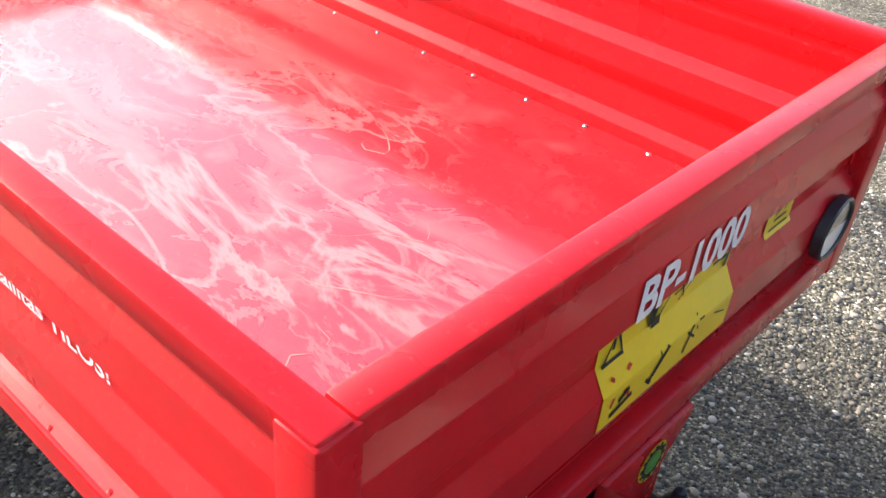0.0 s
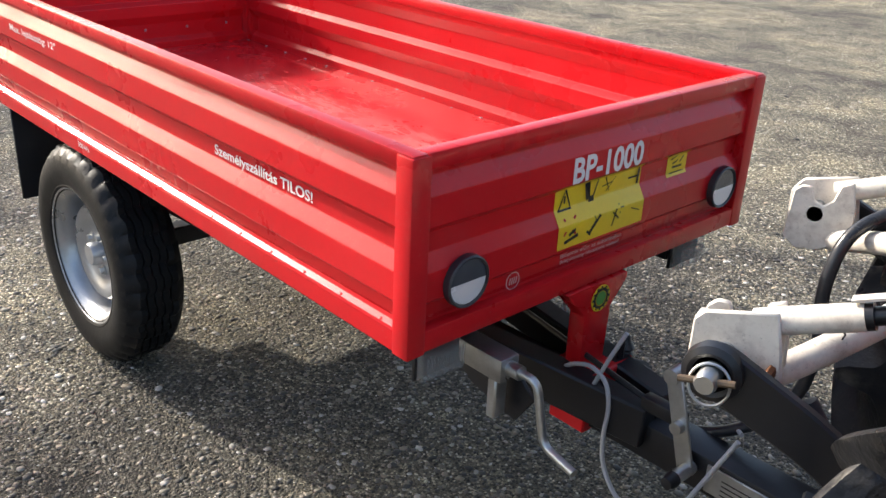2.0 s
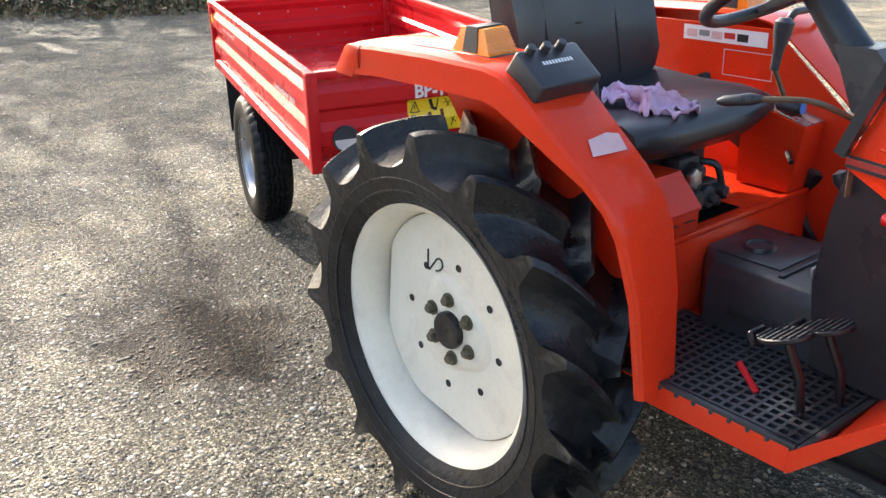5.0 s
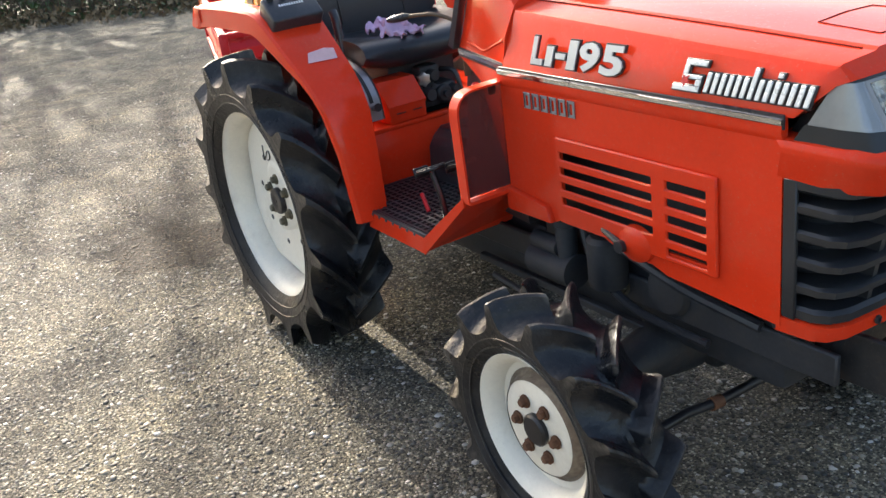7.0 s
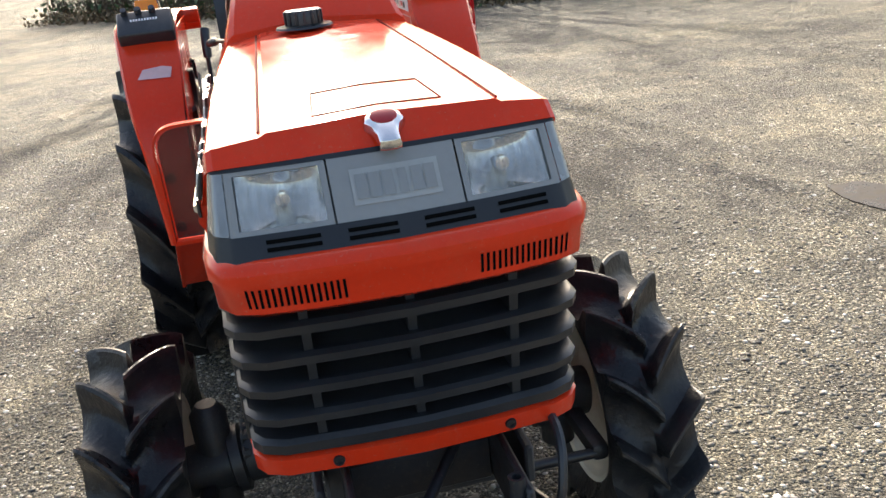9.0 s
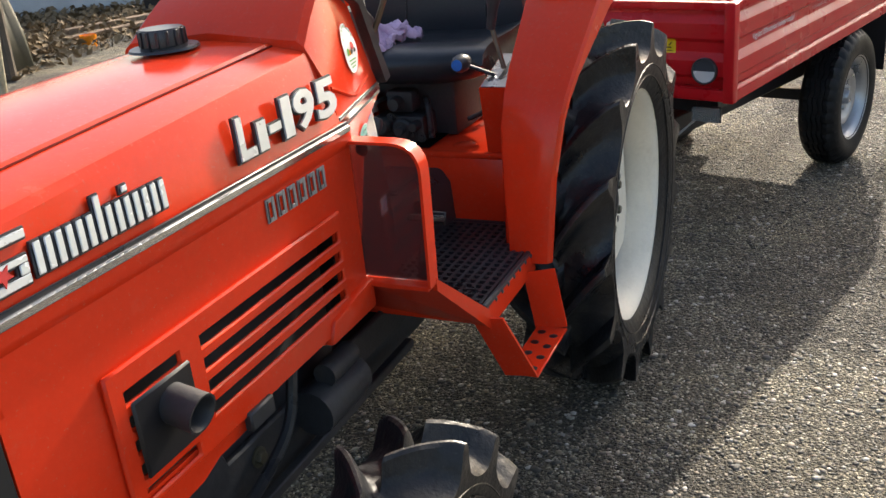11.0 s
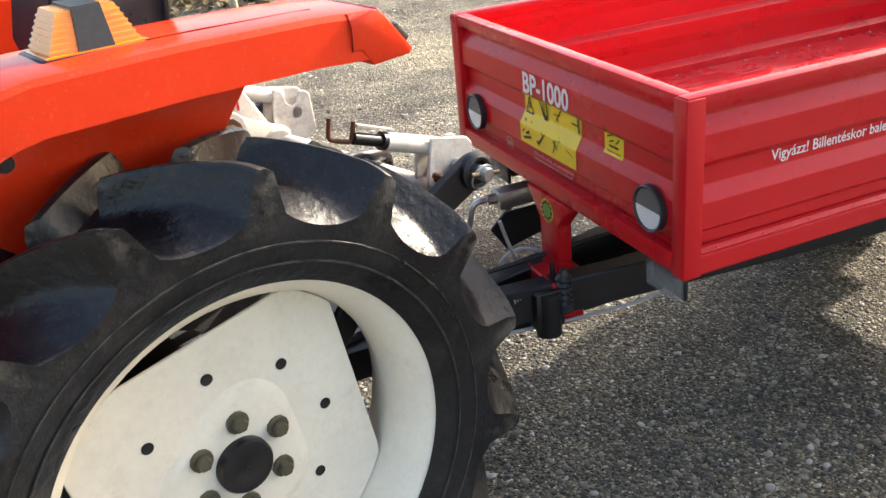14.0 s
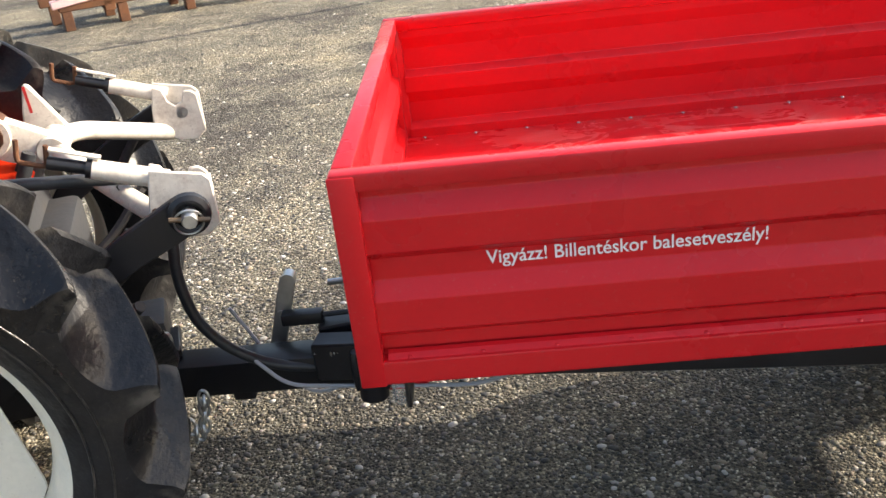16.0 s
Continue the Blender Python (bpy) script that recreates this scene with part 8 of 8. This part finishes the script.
def bare_tree(x, y, height, seed):
    rng = random.Random(seed)
    trunk, twigs = [], []

    def grow(p, d, length, r, level):
        pts, rr, n = [p], [r], 5
        for i in range(n):
            d = (d + Vector((rng.uniform(-1, 1), rng.uniform(-1, 1), rng.uniform(-0.5, 0.7))) * (0.10 + 0.05 * level)).normalized()
            p = p + d * length / n
            pts.append(p)
            rr.append(r * (1 - 0.55 * (i + 1) / n))
        (trunk if level < 2 else twigs).append(tube(pts, rr, 7 if level == 0 else 5 if level < 2 else 3, caps=False))
        if level < 4:
            for i in range((7, 6, 5, 3)[level]):
                k = rng.uniform(0.35 if level == 0 else 0.2, 1.0)
                q = pts[min(n, int(k * n) + 0)]
                side = Vector((rng.uniform(-1, 1), rng.uniform(-1, 1), rng.uniform(0.05, 0.8))).normalized()
                grow(q, (d * 0.5 + side).normalized(), length * rng.uniform(0.42, 0.62), r * (0.42 if level < 2 else 0.5), level + 1)

    grow(Vector((0, 0, -0.1)), Vector((0.05, 0, 1)), height * 0.62, height * 0.018, 0)
    t = thing("bare_tree", "tall leafless tree standing beyond the yard edge", "tree", Matrix.Translation((x, y, 0)), "bare trees")
    part("trunk", join(*trunk), M_BARK, t, smooth=60)
    part("crown", join(*twigs), M_BARK, t, smooth=0)


for i, (x, y, h) in enumerate(((-15.0, -0.1, 9.5), (-16.5, 1.5, 10.5), (-14.2, -7.2, 9.0), (-18.0, -9.0, 11.0), (-17.5, 3.4, 9.0))):
    bare_tree(x, y, h, 40 + i)


# things lying along the yard's far side
def plank(name, label, a, b, wide, thick, material, category="plank"):
    a, b = Vector(a), Vector(b)
    bm = box(0, (b - a).length, -wide / 2, wide / 2, 0, thick, 0.004)
    ob = part(name, moved(bm, (b - a).to_track_quat("X", "Z").to_matrix().to_4x4()), material, None)
    ob.matrix_world = Matrix.Translation(a)
    return tagged(ob, label, category)


plank("wooden_plank", "weathered grey-brown plank lying on the rubble", (-4.9, -6.4, 0.02), (-6.3, -6.0, 0.03), 0.14, 0.05, M_WOOD)
plank("wooden_plank", "weathered grey-brown plank lying on the rubble", (-5.4, -6.9, 0.02), (-6.9, -6.3, 0.03), 0.14, 0.05, M_WOOD)
plank("wooden_plank", "short weathered board lying on the rubble", (-6.6, -6.6, 0.02), (-7.3, -6.1, 0.03), 0.16, 0.05, M_WOOD)
pail = tagged(part("plastic_pot", lathe([(0, 0.0), (0.07, 0.0), (0.085, 0.12), (0.08, 0.12), (0.066, 0.01), (0, 0.01)], 20, "z"), M_AMBER, None), "small orange plastic pot among the rubble", "pot")
pail.matrix_world = Matrix.Translation((-4.75, -5.95, 0.0))
crate = tagged(part("black_crate", soften(loft([[(-0.3, -0.2, 0), (0.3, -0.2, 0), (0.3, 0.2, 0), (-0.3, 0.2, 0)], [(-0.33, -0.23, 0.2), (0.33, -0.23, 0.2), (0.33, 0.23, 0.2), (-0.33, 0.23, 0.2)]]), 0.01), M_PLASTIC, None), "low black plastic crate by the planks", "crate")
crate.matrix_world = Matrix.Translation((-7.3, -7.0, 0)) @ Matrix.Rotation(0.4, 4, "Z")
tarp_secs = []
for i in range(14):
    u = i / 13
    row = []
    for k in range(12):
        v = k / 11
        w = 0.9 * math.sin(math.pi * v)
        row.append((-3.75 + 0.6 * u + 0.05 * noise.noise((u * 5, v * 5, 1)), -5.95 - 0.30 * (v - 0.5) * 2 + 0.06 * noise.noise((u * 6, v * 6, 3)), max(0.0, 1.25 * (1 - abs(2 * v - 1) ** 2.2) * (0.75 + 0.25 * math.sin(math.pi * u)) + 0.06 * noise.noise((u * 8, v * 8, 5)))))
    tarp_secs.append(row)
M_TARP = surface("olive_tarpaulin", (0.09, 0.085, 0.06), 0.55, var=0.25, bump=0.3, dirt=(0.2, 0.18, 0.15), amount=0.3)
tarp = part("tarpaulin_cover", loft(tarp_secs, caps=False, ring=False), M_TARP, None, smooth=60)
md = tarp.modifiers.new("thickness", "SOLIDIFY")
md.thickness = 0.006
tagged(tarp, "heap under a dull olive tarpaulin beside the yard", "tarpaulin")


def frame_implement():
    t = thing("rusty_implement_frame", "rusty steel implement frame with blue and yellow ends", "farm implement", Matrix.Translation((-0.35, -5.75, 0)) @ Matrix.Rotation(radians(12), 4, "Z"))
    part("beam", box(-0.75, 0.75, -0.05, 0.05, 0.14, 0.24, 0.006), M_RUST, t)
    part("beam", box(-0.55, 0.85, -0.40, -0.31, 0.14, 0.24, 0.006), M_RUST, t)
    part("cross_beam", box(-0.30, -0.22, -0.40, 0.05, 0.10, 0.18, 0.006), M_RUST, t)
    part("cross_beam", box(0.35, 0.43, -0.40, 0.05, 0.10, 0.18, 0.006), M_RUST, t)
    part("blue_end", box(-0.15, 0.22, -0.06, 0.06, 0.245, 0.30, 0.008), M_BLUE, t)
    part("yellow_end", box(-0.80, -0.60, -0.07, 0.07, 0.245, 0.29, 0.008), M_YELLOW, t)
    part("red_end", moved(box(0.25, 0.80, -0.04, 0.04, -0.03, 0.03, 0.006), Matrix.Translation((0, 0.02, 0.28)) @ Matrix.Rotation(radians(6), 4, "Y")), M_LIGHTPRINT, t)
    for x in (-0.65, -0.2, 0.3, 0.7):
        part("foot", box(x - 0.035, x + 0.035, -0.045, 0.045, 0.0, 0.14, 0.004), M_RUST, t)
        part("foot", box(x + 0.02, x + 0.09, -0.395, -0.315, 0.0, 0.14, 0.004), M_RUST, t)


frame_implement()
M_WATER = surface("standing_water", (0.040, 0.028, 0.018), 0.28, var=0.5, bump=0.05, ior=1.2, dirt=(0.16, 0.13, 0.09), amount=0.5, dirt_scale=7, scale=9)
rng = random.Random(9)
ring = []
for k in range(40):
    a = k * math.tau / 40
    r = 1 + 0.35 * noise.noise((math.cos(a) * 1.4, math.sin(a) * 1.4, 3.3))
    ring.append((0.60 * r * math.cos(a), 0.17 * r * math.sin(a)))
puddle = part("puddle", prism(ring, "z", 0.0, 0.0045), M_WATER, None)
puddle.matrix_world = Matrix.Translation((0.13, 2.36, 0)) @ Matrix.Rotation(radians(20), 4, "Z")
tagged(puddle, "shallow brown puddle in a hollow of the gravel", "puddle", kind="structure")


M_PALEPOST = surface("worn_pale_paint", (0.50, 0.46, 0.33), 0.6, var=0.2, bump=0.25, dirt=(0.12, 0.08, 0.05), amount=0.6, dirt_scale=16)
M_PALEWALL = surface("pale_rendered_wall", (0.56, 0.57, 0.58), 0.8, var=0.1, bump=0.25, dirt=(0.30, 0.29, 0.26), amount=0.4, dirt_scale=3)
M_PALEGREY = surface("pale_grey_sheet", (0.48, 0.52, 0.56), 0.5, var=0.06, bump=0.1, dirt=(0.25, 0.25, 0.24), amount=0.25, dirt_scale=4)
post = part("steel_post", tube([(-2.86, -5.07, 0.0), (-2.73, -4.80, 0.74), (-2.57, -4.47, 1.66)], 0.032, 12), M_PALEPOST, None)
tagged(post, "leaning steel post with flaking pale yellow paint", "post")
post = part("wooden_post", tube([(-3.30, -5.45, 0.0), (-3.42, -5.55, 0.7), (-3.62, -5.72, 1.7)], 0.05, 8), M_BARK, None)
tagged(post, "leaning dark wooden post beside a tarpaulin", "post")
cab = thing("grey_cabinet", "pale blue-grey sheet-metal cabinet standing at the yard edge", "cabinet", Matrix.Translation((-4.0, -6.95, 0)) @ Matrix.Rotation(math.atan2(-0.86, 1.1), 4, "Z"))
part("cabinet_body", box(0.0, 1.4, -0.55, 0.0, 0.06, 1.45, 0.015, 2), M_PALEGREY, cab)
part("cabinet_base", box(0.04, 1.36, -0.50, -0.05, 0.0, 0.06, 0.004), M_ENGINE, cab)
part("cabinet_door", box(0.05, 1.35, 0.002, 0.016, 0.50, 1.40, 0.004), M_PALEGREY, cab)
part("door_knob", moved(lathe([(0, 0.02), (0.022, 0.018), (0.026, 0)], 16, "y"), Matrix.Translation((0.16, 0.016, 0.72))), M_BLACK, cab)
wall = part("wall_yard", prism([(-5.9, -12.5), (-6.75, -9.5), (-7.55, -7.4), (-7.75, -7.5), (-6.95, -9.6), (-6.1, -12.6)], "z", 0.0, 1.7, 0.01), M_PALEWALL, None)
tagged(wall, "pale grey rendered boundary wall behind the rubble", "wall", kind="structure")
